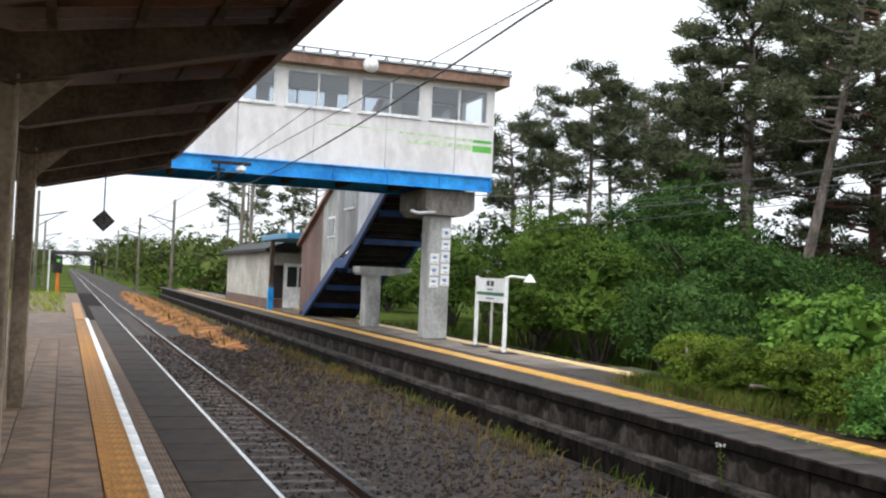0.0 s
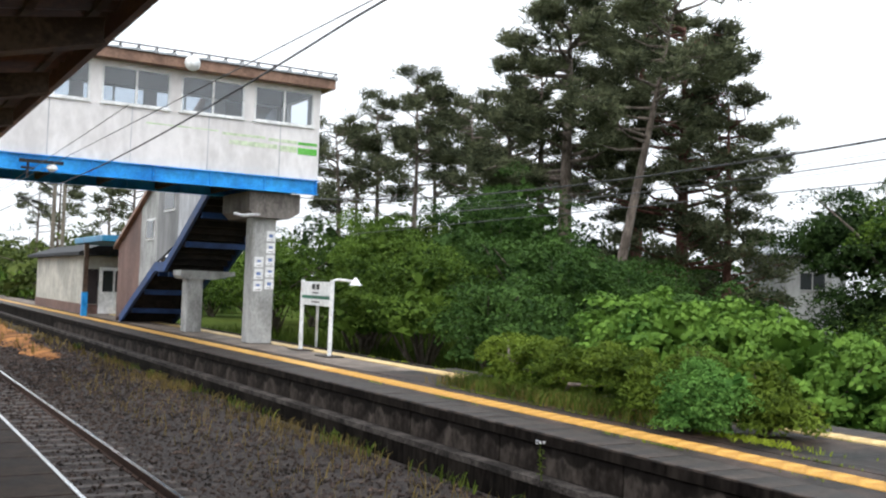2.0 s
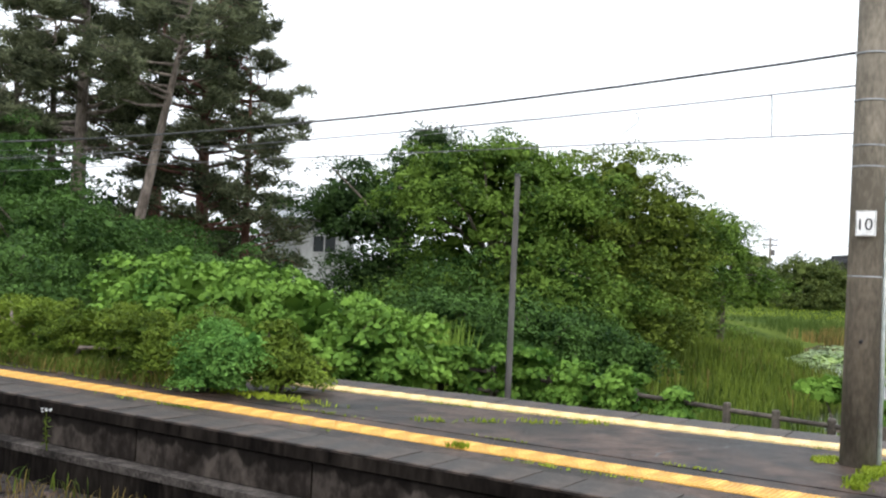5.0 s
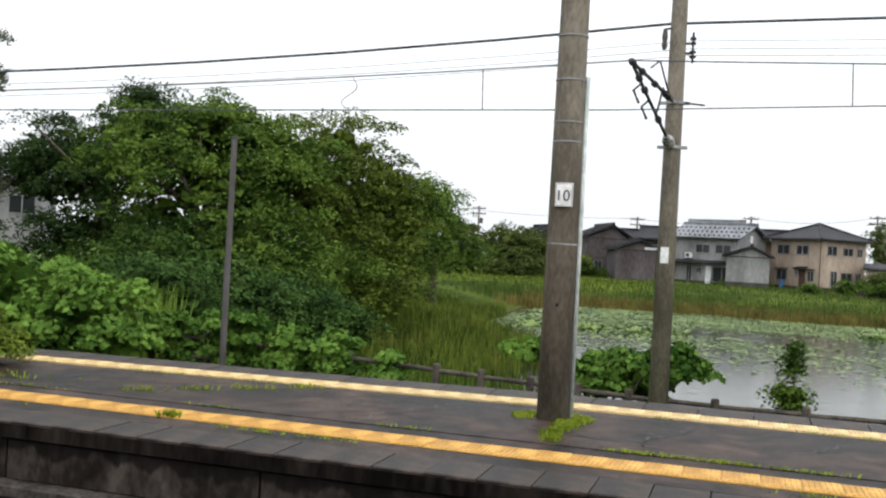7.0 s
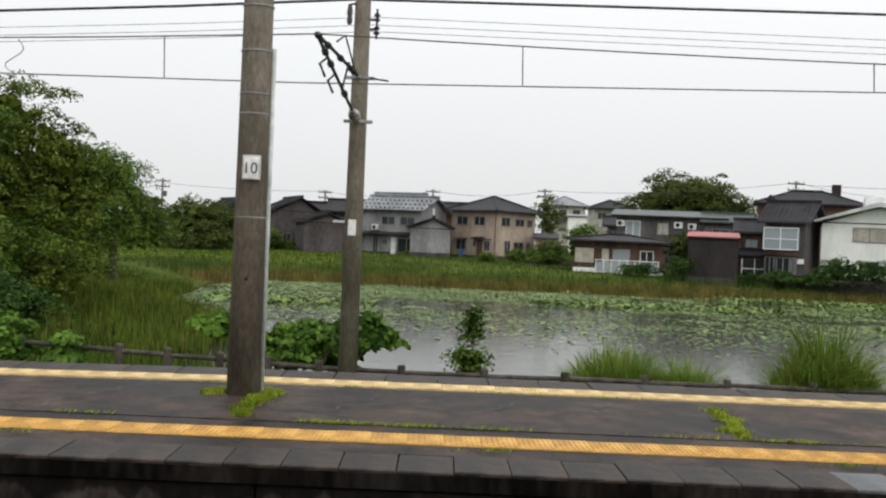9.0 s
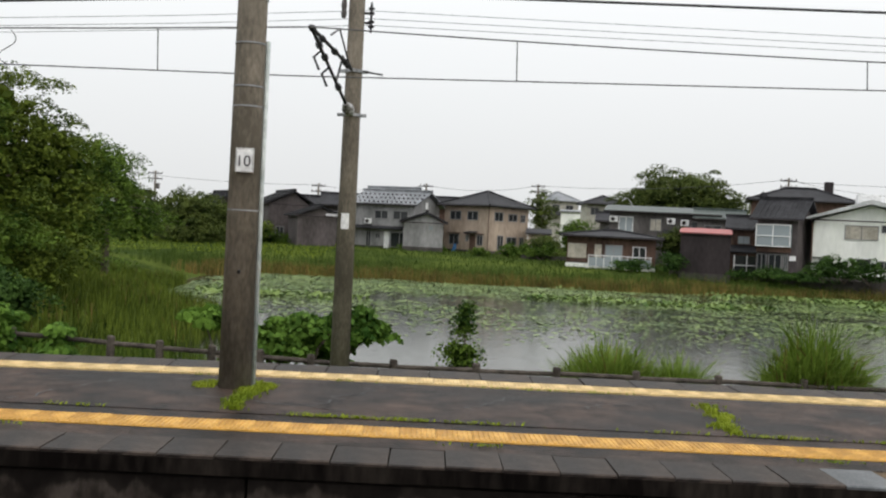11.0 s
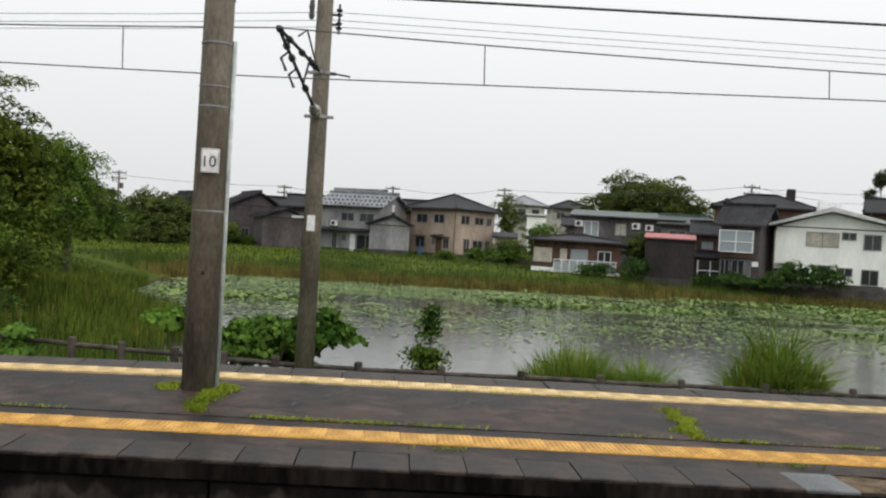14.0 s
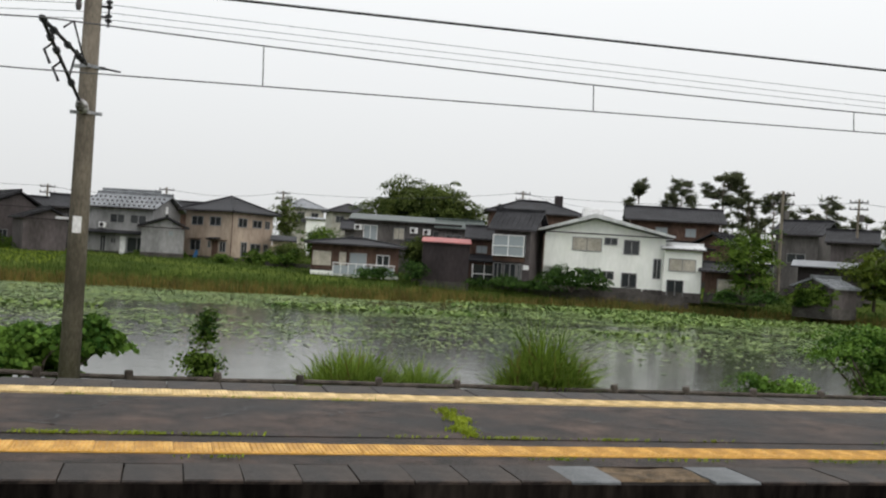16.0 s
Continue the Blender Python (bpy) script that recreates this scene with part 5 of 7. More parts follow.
def roof_part(h, kind, w, d, z, rise, over, mat, ridge_off=0.0, thick=0.14):
    """A gable (ridge along x or y) or hip roof with eaves and tile courses."""
    a, b = w / 2 + over, d / 2 + over
    m = Mb()
    if kind == "gx":      # ridge along x
        m.prism([(-b, z), (0, z + rise), (b, z), (b, z + thick), (0, z + rise + thick), (-b, z + thick)], 2 * a, "x", -a)
    elif kind == "gy":
        m.prism([(-a, z), (ridge_off, z + rise), (a, z), (a, z + thick), (ridge_off, z + rise + thick), (-a, z + thick)], 2 * b, "y", -b)
    elif kind == "shed":
        m.prism([(-b, z), (b, z + rise), (b, z + rise + thick), (-b, z + thick)], 2 * a, "x", -a)
    else:
        k = max(a - b, 0.05) if a > b else 0.05
        m.add([(-a, -b, z), (a, -b, z), (a, b, z), (-a, b, z), (-a, -b, z + thick), (a, -b, z + thick), (a, b, z + thick), (-a, b, z + thick), (-k, 0, z + rise + thick), (k, 0, z + rise + thick)],
              [(3, 2, 1, 0), (0, 1, 5, 4), (1, 2, 6, 5), (2, 3, 7, 6), (3, 0, 4, 7), (4, 5, 9, 8), (6, 7, 8, 9), (5, 6, 9), (7, 4, 8)])
    ro = part("roof", m, M[mat], h)
    c = Mb()
    if kind in ("gx", "gy"):
        n = int((2 * a if kind == "gx" else 2 * b) / 0.45)
        for i in range(n):
            s = (-a if kind == "gx" else -b) + 0.1 + i * 0.45
            if kind == "gx":
                c.prism([(-b, z + thick + 0.002), (0, z + rise + thick + 0.002), (0, z + rise + thick + 0.05), (-b, z + thick + 0.05)], 0.12, "x", s)
            else:
                for e, sg in ((-a, 1), (a, 1)):
                    c.prism([(e, z + thick + 0.002), (ridge_off, z + rise + thick + 0.002), (ridge_off, z + rise + thick + 0.05), (e, z + thick + 0.05)], 0.12, "y", s)
        part("roof_rib", c, M[mat], ro)
        rg = Mb()
        if kind == "gx":
            rg.box(-a - 0.05, -0.14, z + rise + thick - 0.03, a + 0.05, 0.14, z + rise + thick + 0.2)
        else:
            rg.box(ridge_off - 0.14, -b - 0.05, z + rise + thick - 0.03, ridge_off + 0.14, b + 0.05, z + rise + thick + 0.2)
        part("ridge", rg, M[mat], ro)
    elif kind == "hip":
        k = max(a - b, 0.05) if a > b else 0.05
        for (x0, y0), (x1, y1) in (((-a, -b), (-k, 0)), ((a, -b), (k, 0)), ((a, b), (k, 0)), ((-a, b), (-k, 0))):
            c.tube([(x0, y0, z + thick), (x1, y1, z + rise + thick + 0.05)], 0.11, 6)
        c.tube([(-k, 0, z + rise + thick + 0.06), (k, 0, z + rise + thick + 0.06)], 0.14, 6)
        part("ridge", c, M[mat], ro)
    gt = Mb()
    gt.tube([(-a, -b - 0.05, z + 0.03), (a, -b - 0.05, z + 0.03)], 0.06, 6)
    part("gutter", gt, M["hdark"], ro)
    return ro


def house(m, w, d, hgt, wall, roof, kind, rise, label, wins=(), over=0.6, ridge_off=0.0, band=None):
    h = thing("house", m, label, "house", "houses across the pond")
    body = Mb()
    if kind == "gy":
        body.prism([(-w / 2, -0.6), (w / 2, -0.6), (w / 2, hgt), (ridge_off, hgt + rise * 0.96), (-w / 2, hgt)], d, "y", -d / 2)
    elif kind == "gx":
        body.prism([(-d / 2, -0.6), (d / 2, -0.6), (d / 2, hgt), (0, hgt + rise * 0.96), (-d / 2, hgt)], w, "x", -w / 2)
    else:
        body.box(-w / 2, -d / 2, -0.6, w / 2, d / 2, hgt)
    part("wall", body, M[wall], h)
    part("plinth", Mb().box(-w / 2 - 0.04, -d / 2 - 0.04, -0.6, w / 2 + 0.04, d / 2 + 0.04, 0.25), M["block"], h)
    roof_part(h, kind, w, d, hgt, rise, over, roof, ridge_off)
    if band:
        part("belt", Mb().box(-w / 2 - 0.03, -d / 2 - 0.03, hgt * 0.5, w / 2 + 0.03, d / 2 + 0.03, hgt * 0.5 + 0.12), M[band], h)
    for face, u0, u1, z0, z1, *g in wins:
        window(h, face, u0, u1, z0, z1, w, d, *(g or ["glass"]))
    return h


# beige two-storey house, corner towards the pond
hb = house(facing(93.28, 108, -0.1, -42), 6.3, 6.3, 4.8, "beige", "tile_d", "hip", 1.55, "beige two-storey house with a grey hipped roof",
           [("f", -2.3, -0.7, 3.35, 4.3), ("f", 0.2, 1.7, 3.35, 4.3), ("f", -2.3, -0.9, 0.75, 1.85), ("f", 0.1, 0.5, 1.1, 1.8), ("f", 1.7, 2.5, 0.75, 1.8),
            ("r", -2.3, -0.95, 3.35, 4.3), ("r", -0.1, 1.3, 3.4, 4.2), ("r", 1.85, 2.6, 3.35, 4.2), ("r", -1.7, -0.8, 0.4, 1.9), ("r", -0.3, 1.3, 0.9, 1.8), ("r", 1.8, 2.5, 0.9, 1.8)])
part("door", Mb().box(0.65, -3.2, 0.0, 1.45, -3.153, 1.9, 0.01), M["hbrown"], hb, "brown front door")
part("porch_hood", Mb().prism([(-3.9, 1.98), (-3.153, 2.1), (-3.153, 2.2), (-3.9, 2.06)], 1.3, "x", 0.4), M["tile_d"], hb)
part("down_pipe", Mb().tube([(3.2, -3.2, 0.0), (3.2, -3.2, 4.8)], 0.05, 6), M["hbrown"], hb)
for u0, u1 in ((-2.3, -0.9), (0.1, 0.5), (1.7, 2.5)):
    part("window_hood", Mb().box(u0 - 0.1, -3.35, 1.9, u1 + 0.1, -3.153, 1.98), M["hbrown"], hb)
house(facing(96.27, 106, 0.0), 2.2, 3.0, 2.1, "beige", "tile_d", "shed", 0.5, "low porch with a dark lean-to roof", [("f", -0.7, 0.5, 0.5, 1.6)], 0.25)
# pale house with a pale metal roof and rows of snow guards
pg = house(facing(88.2, 108, -0.15, -25), 7.0, 6.8, 4.5, "hgrey_l", "tile_l", "gx", 1.45, "pale grey two-storey house with a pale metal roof",
           [("f", -0.9, 0.65, 3.05, 3.95), ("f", 1.2, 2.9, 3.05, 3.95), ("f", -1.8, -1.2, 0.0, 1.8), ("f", -0.7, -0.15, 1.0, 1.6), ("f", 1.0, 3.1, 0.2, 1.75)], 0.5)
part("door", Mb().box(0.3, -3.48, 0.0, 0.85, -3.403, 1.8), M["white"], pg, "white door")
part("porch_roof", Mb().prism([(-4.1, 2.0), (-3.403, 2.25), (-3.403, 2.35), (-4.1, 2.1)], 7.2, "x", -3.6), M["tile_d"], pg, "dark strip roof over the ground floor")
ac = part("air_conditioner", Mb().box(-1.9, -3.75, 2.5, -1.2, -3.41, 3.05, 0.02), M["white"], pg, "white air-conditioner unit")
part("fan_grille", Mb().tube([(-1.6, -3.755, 2.78), (-1.6, -3.77, 2.78)], 0.2, 12), M["hdark"], ac)
guard = Mb()
for k in range(3):
    for i in range(15):
        gy_ = -3.6 + 1.15 * k
        guard.box(-3.7 + 0.52 * i + 0.26 * (k % 2), gy_, 4.66 + (gy_ + 3.9) / 3.9 * 1.45, -3.54 + 0.52 * i + 0.26 * (k % 2), gy_ + 0.1, 4.8 + (gy_ + 3.9) / 3.9 * 1.45)
tagged(part("snow_guard", guard, M["hdark"], pg, "rows of small dark snow guards"), kind="stuff")
part("gable_vent", Mb().box(3.501, -0.5, 4.3, 3.56, 0.1, 5.0), M["white"], pg)
house(facing(88.0, 119, 0.0, -25), 5.6, 6.0, 4.9, "hgrey", "tile_l", "gx", 1.7, "grey house with a pale roof behind another house", [("f", -1, 1, 3.4, 4.5)])
house(facing(89.75, 104, 0.0), 4.0, 5.0, 2.65, "hgrey_l", "tile_d", "gy", 0.95, "low pale grey gabled annexe", [("f", 0.5, 1.0, 1.9, 2.5, "pale_glass")], 0.45, 0.3)
house(facing(90.4, 128, 0.2, -12), 5.0, 7.0, 4.6, "hbrown", "tile_d", "gx", 1.3, "dark house behind a grey one", [("f", -1, 1, 3.2, 4.2)])
house(facing(81.75, 112, -0.4, 14), 4.5, 7.0, 4.3, "mauve", "tile_d", "gy", 1.4, "mauve-grey gabled house with a dark tiled roof", [("f", -1.4, -0.5, 1.0, 2.0)], 0.5, 0.4)
house(facing(83.3, 124, 0.1), 5.6, 6.0, 3.9, "hgrey", "tile_d", "gx", 1.3, "grey house with dark tiled roof", [("f", -1.5, 0.5, 2.5, 3.5)])
house(facing(83.47, 104, -0.6, 12), 3.9, 5.0, 3.35, "mauve", "tile_d", "gy", 0.95, "plain mauve-grey shed with dark gabled roof", (), 0.4, 0.4)
house(facing(85.4, 118, 0.0), 5.0, 6.0, 4.2, "hgrey", "tile_d", "gx", 1.35, "grey house with a dark roof beside a pale one", [("f", -1.6, 0.2, 2.6, 3.6)])
house(facing(78.6, 126, 0.2, 20), 5.0, 6.0, 3.4, "mauve", "tile_d", "gy", 1.7, "grey gabled house half hidden by trees", [("f", -1, 1, 1, 2)])
# far houses on slightly higher ground
fc = house(facing(97.2, 185, 0.1, 20), 6.0, 6.0, 8.4, "hcream", "tile_l", "hip", 1.7, "small cream house farther off", [("f", -2, -0.6, 6.6, 7.8), ("f", 0.6, 2, 6.6, 7.8), ("r", -1.6, 0, 6.4, 7.6)], 0.6)
part("lower_roof", Mb().prism([(-5.0, 5.9), (-3.0, 6.5), (-3.0, 6.6), (-5.0, 6.0)], 7.0, "x", -3.0), M["tile_d"], fc)
house(facing(98.2, 170, 0.1, 0), 4.4, 5.0, 6.2, "hwhite", "tile_l", "shed", 0.4, "white flat-roofed annexe farther off", (), 0.2)
house(facing(99.73, 150, 0.1, 10), 5.4, 6.0, 6.9, "hcream", "tile_d", "hip", 1.25, "cream house with a dark hipped roof", [("f", -2.2, -1, 5.4, 6.4), ("f", 0.6, 2.2, 5.4, 6.4)])
house(facing(100.7, 122, 0.3), 4.4, 6.0, 3.7, "hgrey", "tile_d", "gx", 1.0, "grey house with a low dark roof", [("f", -1.5, 0, 2.0, 3.2)])
# low dark house with a white railing
h4 = house(facing(100.32, 92, -0.4), 7.6, 6.0, 2.45, "hbrown", "tile_d", "hip", 0.5, "low dark-brown house with cream shutters and white railing",
           [("f", -3.7, -2.1, 0.6, 1.85, "blind", "blind"), ("f", -1.4, -0.8, 0.3, 1.85, "blind", "blind"), ("f", -0.5, 1.0, 0.3, 1.85, "pale_glass"), ("f", 1.85, 3.0, 0.5, 1.8, "glass", "white")], 0.65)
for i in range(9):
    part("baluster", Mb().box(-1.9 + i * 0.66, -4.0, -0.3, -1.84 + i * 0.66, -3.95, 0.86), M["white"], h4, "white railing post")
part("railing", Mb().box(-1.95, -4.02, 0.86, 3.5, -3.93, 0.93), M["white"], h4, "white top rail")
part("railing_panel", Mb().box(-1.9, -3.99, -0.05, 3.42, -3.96, 0.72), M["pale_glass"], h4, "pale translucent railing panel")
part("foundation", Mb().box(-3.84, -3.1, -0.5, 3.84, -3.043, 0.15), M["hwhite"], h4, "white foundation strip")
# two-storey grey house behind it
h5 = house(facing(103.0, 104, -0.2), 10.0, 6.5, 4.9, "hgrey", "tile_g", "shed", 0.8, "grey two-storey house with a green-grey lean-to roof",
           [("f", -4.1, -2.7, 2.9, 4.5, "pale_glass", "white"), ("f", -1.1, 0.0, 3.2, 4.4, "blind"), ("f", 2.8, 4.2, 3.4, 4.3), ("f", -2.6, -1.4, 1.0, 2.2)], 0.6)
for u_, z in ((-4.6, 4.2), (0.9, 4.2), (2.2, 4.1)):
    ac = part("air_conditioner", Mb().box(u_ - 0.4, -3.6, z - 0.3, u_ + 0.4, -3.3, z + 0.3, 0.03), M["white"], h5, "white outdoor air-conditioner unit")
    part("fan_grille", Mb().tube([(u_ - 0.08, -3.61, z), (u_ - 0.08, -3.63, z)], 0.2, 12), M["hdark"], ac)
part("porch_roof", Mb().prism([(-5.4, 2.75), (-3.3, 3.3), (-3.3, 3.42), (-5.4, 2.87)], 5.0, "x", 0.2), M["tile_d"], h5, "dark lean-to roof")
house(facing(106.1, 103, -0.2), 4.2, 6.0, 4.5, "hgrey", "tile_g", "gx", 0.9, "grey gable-fronted wing with a window", [("f", -1.4, 0.2, 2.9, 4.0), ("f", 0.7, 1.5, 2.9, 4.2)], 0.4)
# dark shed with red roof
sd = house(facing(105.41, 88, -0.75), 4.0, 4.0, 3.45, "hdark", "tile_r", "shed", 0.45, "black-brown shed with a faded red metal roof", (), 0.12)
for i in range(13):
    part("cladding_batten", Mb().box(-2.0 + i * 0.325, -2.03, -0.6, -1.95 + i * 0.325, -2.001, 3.44), M["hdark"], sd)
# grey two-storey house with a glazed white balcony
h7 = house(facing(109.5, 91, -0.6, -14), 3.3, 5.0, 4.8, "mauve", "tile_d", "gx", 1.75, "grey two-storey house with a white glazed balcony and dark ribbed roof",
           [("f", -1.55, -0.75, 0.1, 2.0), ("f", -0.6, 0.5, 0.1, 2.0), ("f", 0.6, 1.0, 0.6, 2.0)], 0.55)
part("balcony", Mb().box(-1.6, -3.0, 2.6, 1.2, -2.503, 4.45), M["pale_glass"], h7, "white glazed balcony")
bal = Mb()
for z in (2.6, 3.45, 4.38):
    bal.box(-1.62, -3.06, z, 1.22, -3.001, z + 0.07)
for x in (-1.62, -0.25, 1.15):
    bal.box(x, -3.07, 2.6, x + 0.07, -3.002, 4.45)
part("balcony_frame", bal, M["white"], h7, "white balcony frame")
part("brown_band", Mb().box(-1.6, -2.8, 2.15, 1.2, -2.503, 2.59), M["hbrown"], h7)
part("meter_box", Mb().box(1.15, -2.75, 1.5, 1.62, -2.503, 1.9), M["white"], h7)
ln = house(facing(107.6, 94, -0.6, 0), 3.0, 5.0, 3.9, "hbrown", "tile_d", "gx", 1.1, "brown lean-to house between shed and grey house", [("f", -0.8, 0.2, 2.7, 3.4, "pale_glass")], 0.4)
part("porch", Mb().box(-1.3, -4.0, -0.4, 1.4, -2.503, 1.9), M["hbrown"], ln, "brown porch")
part("porch_roof", Mb().prism([(-4.3, 1.95), (-2.503, 2.5), (-2.503, 2.6), (-4.3, 2.05)], 3.1, "x", -1.5), M["tile_d"], ln)
pw = part("porch_window", Mb().box(-1.0, -4.05, 0.2, 1.1, -4.003, 1.7), M["glass"], ln)
part("porch_frame", Mb().box(-1.05, -4.1, 0.15, -0.95, -4.051, 1.75).box(0.0, -4.1, 0.15, 0.08, -4.051, 1.75).box(1.05, -4.1, 0.15, 1.15, -4.051, 1.75).box(-1.05, -4.11, 0.85, 1.15, -4.052, 0.93), M["white"], pw, "white window frame")
# brown house behind
h9 = house(facing(110.17, 116, 0.6, 4), 10.0, 7.0, 6.3, "hbrown", "tile_d", "hip", 1.45, "brown two-storey house with a dark tiled roof and chimney", [("f", -3.4, -2.4, 4.6, 5.7, "pale_glass"), ("f", 3.2, 4.2, 4.6, 5.6)])
part("chimney", Mb().box(2.4, -0.4, 6.6, 3.3, 0.5, 8.7, 0.03), M["hdark"], h9)
part("dormer", Mb().prism([(-4.9, 6.4), (-3.0, 6.4), (-3.95, 7.3)], 3.0, "y", -3.4), M["tile_d"], h9)
# white house
wh = house(facing(114.15, 94, -0.4, 4), 10.5, 7.0, 4.8, "hwhite", "tile_w", "gy", 1.4, "white rendered two-storey house with a shallow pale grey roof",
           [("f", -2.9, -0.3, 3.3, 4.5, "blind"), ("f", -0.1, 1.05, 3.95, 4.6), ("f", 1.6, 3.0, 3.2, 4.5), ("f", 1.55, 2.9, 0.3, 1.6), ("f", -1.9, -0.8, 0.6, 1.75), ("f", -0.4, 0.9, 0.9, 1.65), ("f", 4.25, 4.95, 1.2, 3.0),
            ("f", -4.7, -3.7, 0.0, 1.6)], 0.7, -1.0)
part("roof_box", Mb().box(-2.0, -2.6, 6.2, -0.2, 0.6, 7.15, 0.03), M["white"], wh, "white box on the ridge")
part("balcony", Mb().box(-5.3, -3.9, 1.75, -3.6, -3.503, 4.7), M["hwhite"], wh)
part("verge", Mb().prism([(-5.95, 4.86), (-1.0, 6.26), (5.95, 4.86), (5.95, 5.02), (-1.0, 6.62), (-5.95, 5.02)], 0.25, "y", -4.46), M["tile_w"], wh, "thick pale roof edge")
part("corner_pilaster", Mb().box(3.35, -3.56, 0.1, 3.47, -3.503, 4.8), M["hwhite"], wh)
wing = house(facing(118.45, 93, -0.45, 4), 3.2, 6.0, 3.9, "hwhite", "tile_w", "gx", 0.4, "lower white wing with a dark doorway", [("f", -1.2, 1.1, 2.05, 3.15, "blind"), ("f", -1.3, 0.15, -0.2, 1.3)], 0.3)
part("wall_base", Mb().box(-15, -0.2, -0.8, 9, 0, 0.25), M["block"], thing("block_wall", facing(113.2, 88.5, -0.75, 2), "grey concrete block wall along the bank", "wall"))
part("wall_base", Mb().box(-3.2, -0.2, -0.8, 5, 0, 0.3), M["block"], thing("block_wall", facing(97.2, 98, -0.25, 2), "pale block wall beside a garden", "wall"))
# big dark-tiled house to the right
h10 = house(facing(117.9, 124, 0.3, 4), 10.0, 8.0, 6.9, "hbrown", "tile_d", "gx", 1.7, "large dark-brown house with heavy tiled roof", [("f", -2.2, -0.8, 5.3, 6.3, "pale_glass"), ("f", 1.2, 2.4, 5.3, 6.3, "pale_glass"), ("f", -4, -2, 1, 2)], 0.8)
part("lower_roof", Mb().prism([(-6.4, 3.9), (-4.003, 4.7), (-4.003, 4.85), (-6.4, 4.05)], 12.5, "x", -5.4), M["tile_d"], h10)
house(facing(120.6, 121, 0.3, -20), 4.0, 6.0, 4.4, "hbrown", "tile_d", "gy", 1.3, "dark gabled porch wing with tiled roof")
house(facing(124.9, 118, 0.3, -18), 4.6, 6.0, 5.9, "hgrey", "tile_d", "gx", 1.6, "grey house with a dark tiled roof", [("f", -1, 1, 3, 4)])
house(facing(127.2, 112, 0.2, 0), 4.0, 6.0, 5.2, "mauve", "tile_d", "gx", 1.3, "dim grey house with a dark roof", [("f", -2, 0, 1, 2.2)])
house(facing(126.2, 100, 0.0, 0), 5.6, 3.0, 2.7, "hdark", "tile_l", "shed", 0.6, "long dark open shed with flat roof")
house(facing(129.6, 140, 0.6, 0), 12, 6.0, 5.0, "hgrey", "tile_g", "gx", 1.2, "distant building with a green-grey roof")
iv = house(facing(126.0, 87, -0.8, -30), 3.4, 3.6, 1.75, "mauve", "tile_l", "gy", 0.75, "small shed overgrown with ivy", (), 0.25)
lf, _, lo_ = blobs((-0.1, -1.95, 0.95), (1.9, 0.2, 1.25), 300, 30, 0.2, 0.1)
part("ivy", np_mesh("ivy", leaf_quads(lf, 0.2, out=lo_), L["bush"]), L["bush"], iv, "dark green ivy")
house(facing(121.4, 92, -0.3, 0), 5.0, 4.0, 2.0, "hbrown", "tile_d", "gx", 0.7, "low brown outbuilding with a dark roof", [("f", -1.5, 0.5, 0.3, 1.5, "blind")])
tb = thing("tarpaulin", facing(92.0, 107, -0.1), "blue tarpaulin over a heap beside the house", "tarpaulin")
part("sheet", Mb().prism([(-1.2, -0.2), (1.2, -0.2), (1.0, 0.7), (0.2, 1.05), (-0.9, 0.8)], 1.0, "y", -0.5), M["tarp"], tb)
# house behind the pines
house(facing(49.5, 66, -0.2, -10), 5.0, 6.0, 4.55, "hgrey_l", "tile_l", "gx", 0.75, "pale house with a grey metal roof behind the trees", [("f", 0.7, 2.2, 2.6, 3.7), ("f", -1.8, -0.4, 0.8, 2.0)], 0.5)


# ---- utility poles in the town ----
def town_pole(az, dist, h, label, arms=2):
    p = thing("utility_pole", facing(az, dist, -0.3), label, "pole", "utility poles in the town")
    part("shaft", Mb().tube([(0, 0, 0), (0, 0, h)], [0.17, 0.11], 8), M["pole_c"], p)
    for k in range(arms):
        part("crossarm", Mb().box(-0.9, -0.05, h - 0.4 - k * 0.7, 0.9, 0.05, h - 0.28 - k * 0.7), M["hdark"], p)
        for x in (-0.8, -0.3, 0.3, 0.8):
            part("insulator", Mb().tube([(x, 0, h - 0.28 - k * 0.7), (x, 0, h - 0.08 - k * 0.7)], 0.07, 6), M["porcelain"], p)
    part("transformer", Mb().tube([(0.35, 0, h - 2.3), (0.35, 0, h - 1.6)], 0.24, 10), M["hgrey"], p)


for az, dist, h in ((74.9, 135, 8.2), (83.75, 130, 7.6), (89.8, 130, 8.3), (96.1, 135, 9.2), (99.5, 170, 8.0), (109.55, 120, 10.2), (116.6, 150, 10.5), (123.6, 87, 9.0), (127.4, 110, 10.3), (113.0, 160, 8.6)):
    town_pole(az, dist, h, "concrete utility pole above the roofs")


def town_wire(a, b, za, zb, sag):
    pa, pb = at(*a), at(*b)
    wire("power_line", [((*pa, za), (*pb, zb), sag)], 0.022, "wire_l", "thin power line between utility poles")


for a, b, za, zb in (((70, 140), (83.75, 130), 8.5, 7.1), ((83.75, 130), (89.8, 130), 7.1, 7.8), ((89.8, 130), (96.1, 135), 7.8, 8.7), ((96.1, 135), (109.55, 120), 8.7, 9.7), ((109.55, 120), (116.6, 150), 9.7, 10.0), ((109.55, 120), (127.4, 110), 9.5, 9.6), ((127.4, 110), (140, 120), 9.6, 9.6)):
    town_wire(a, b, za, zb, 0.7)


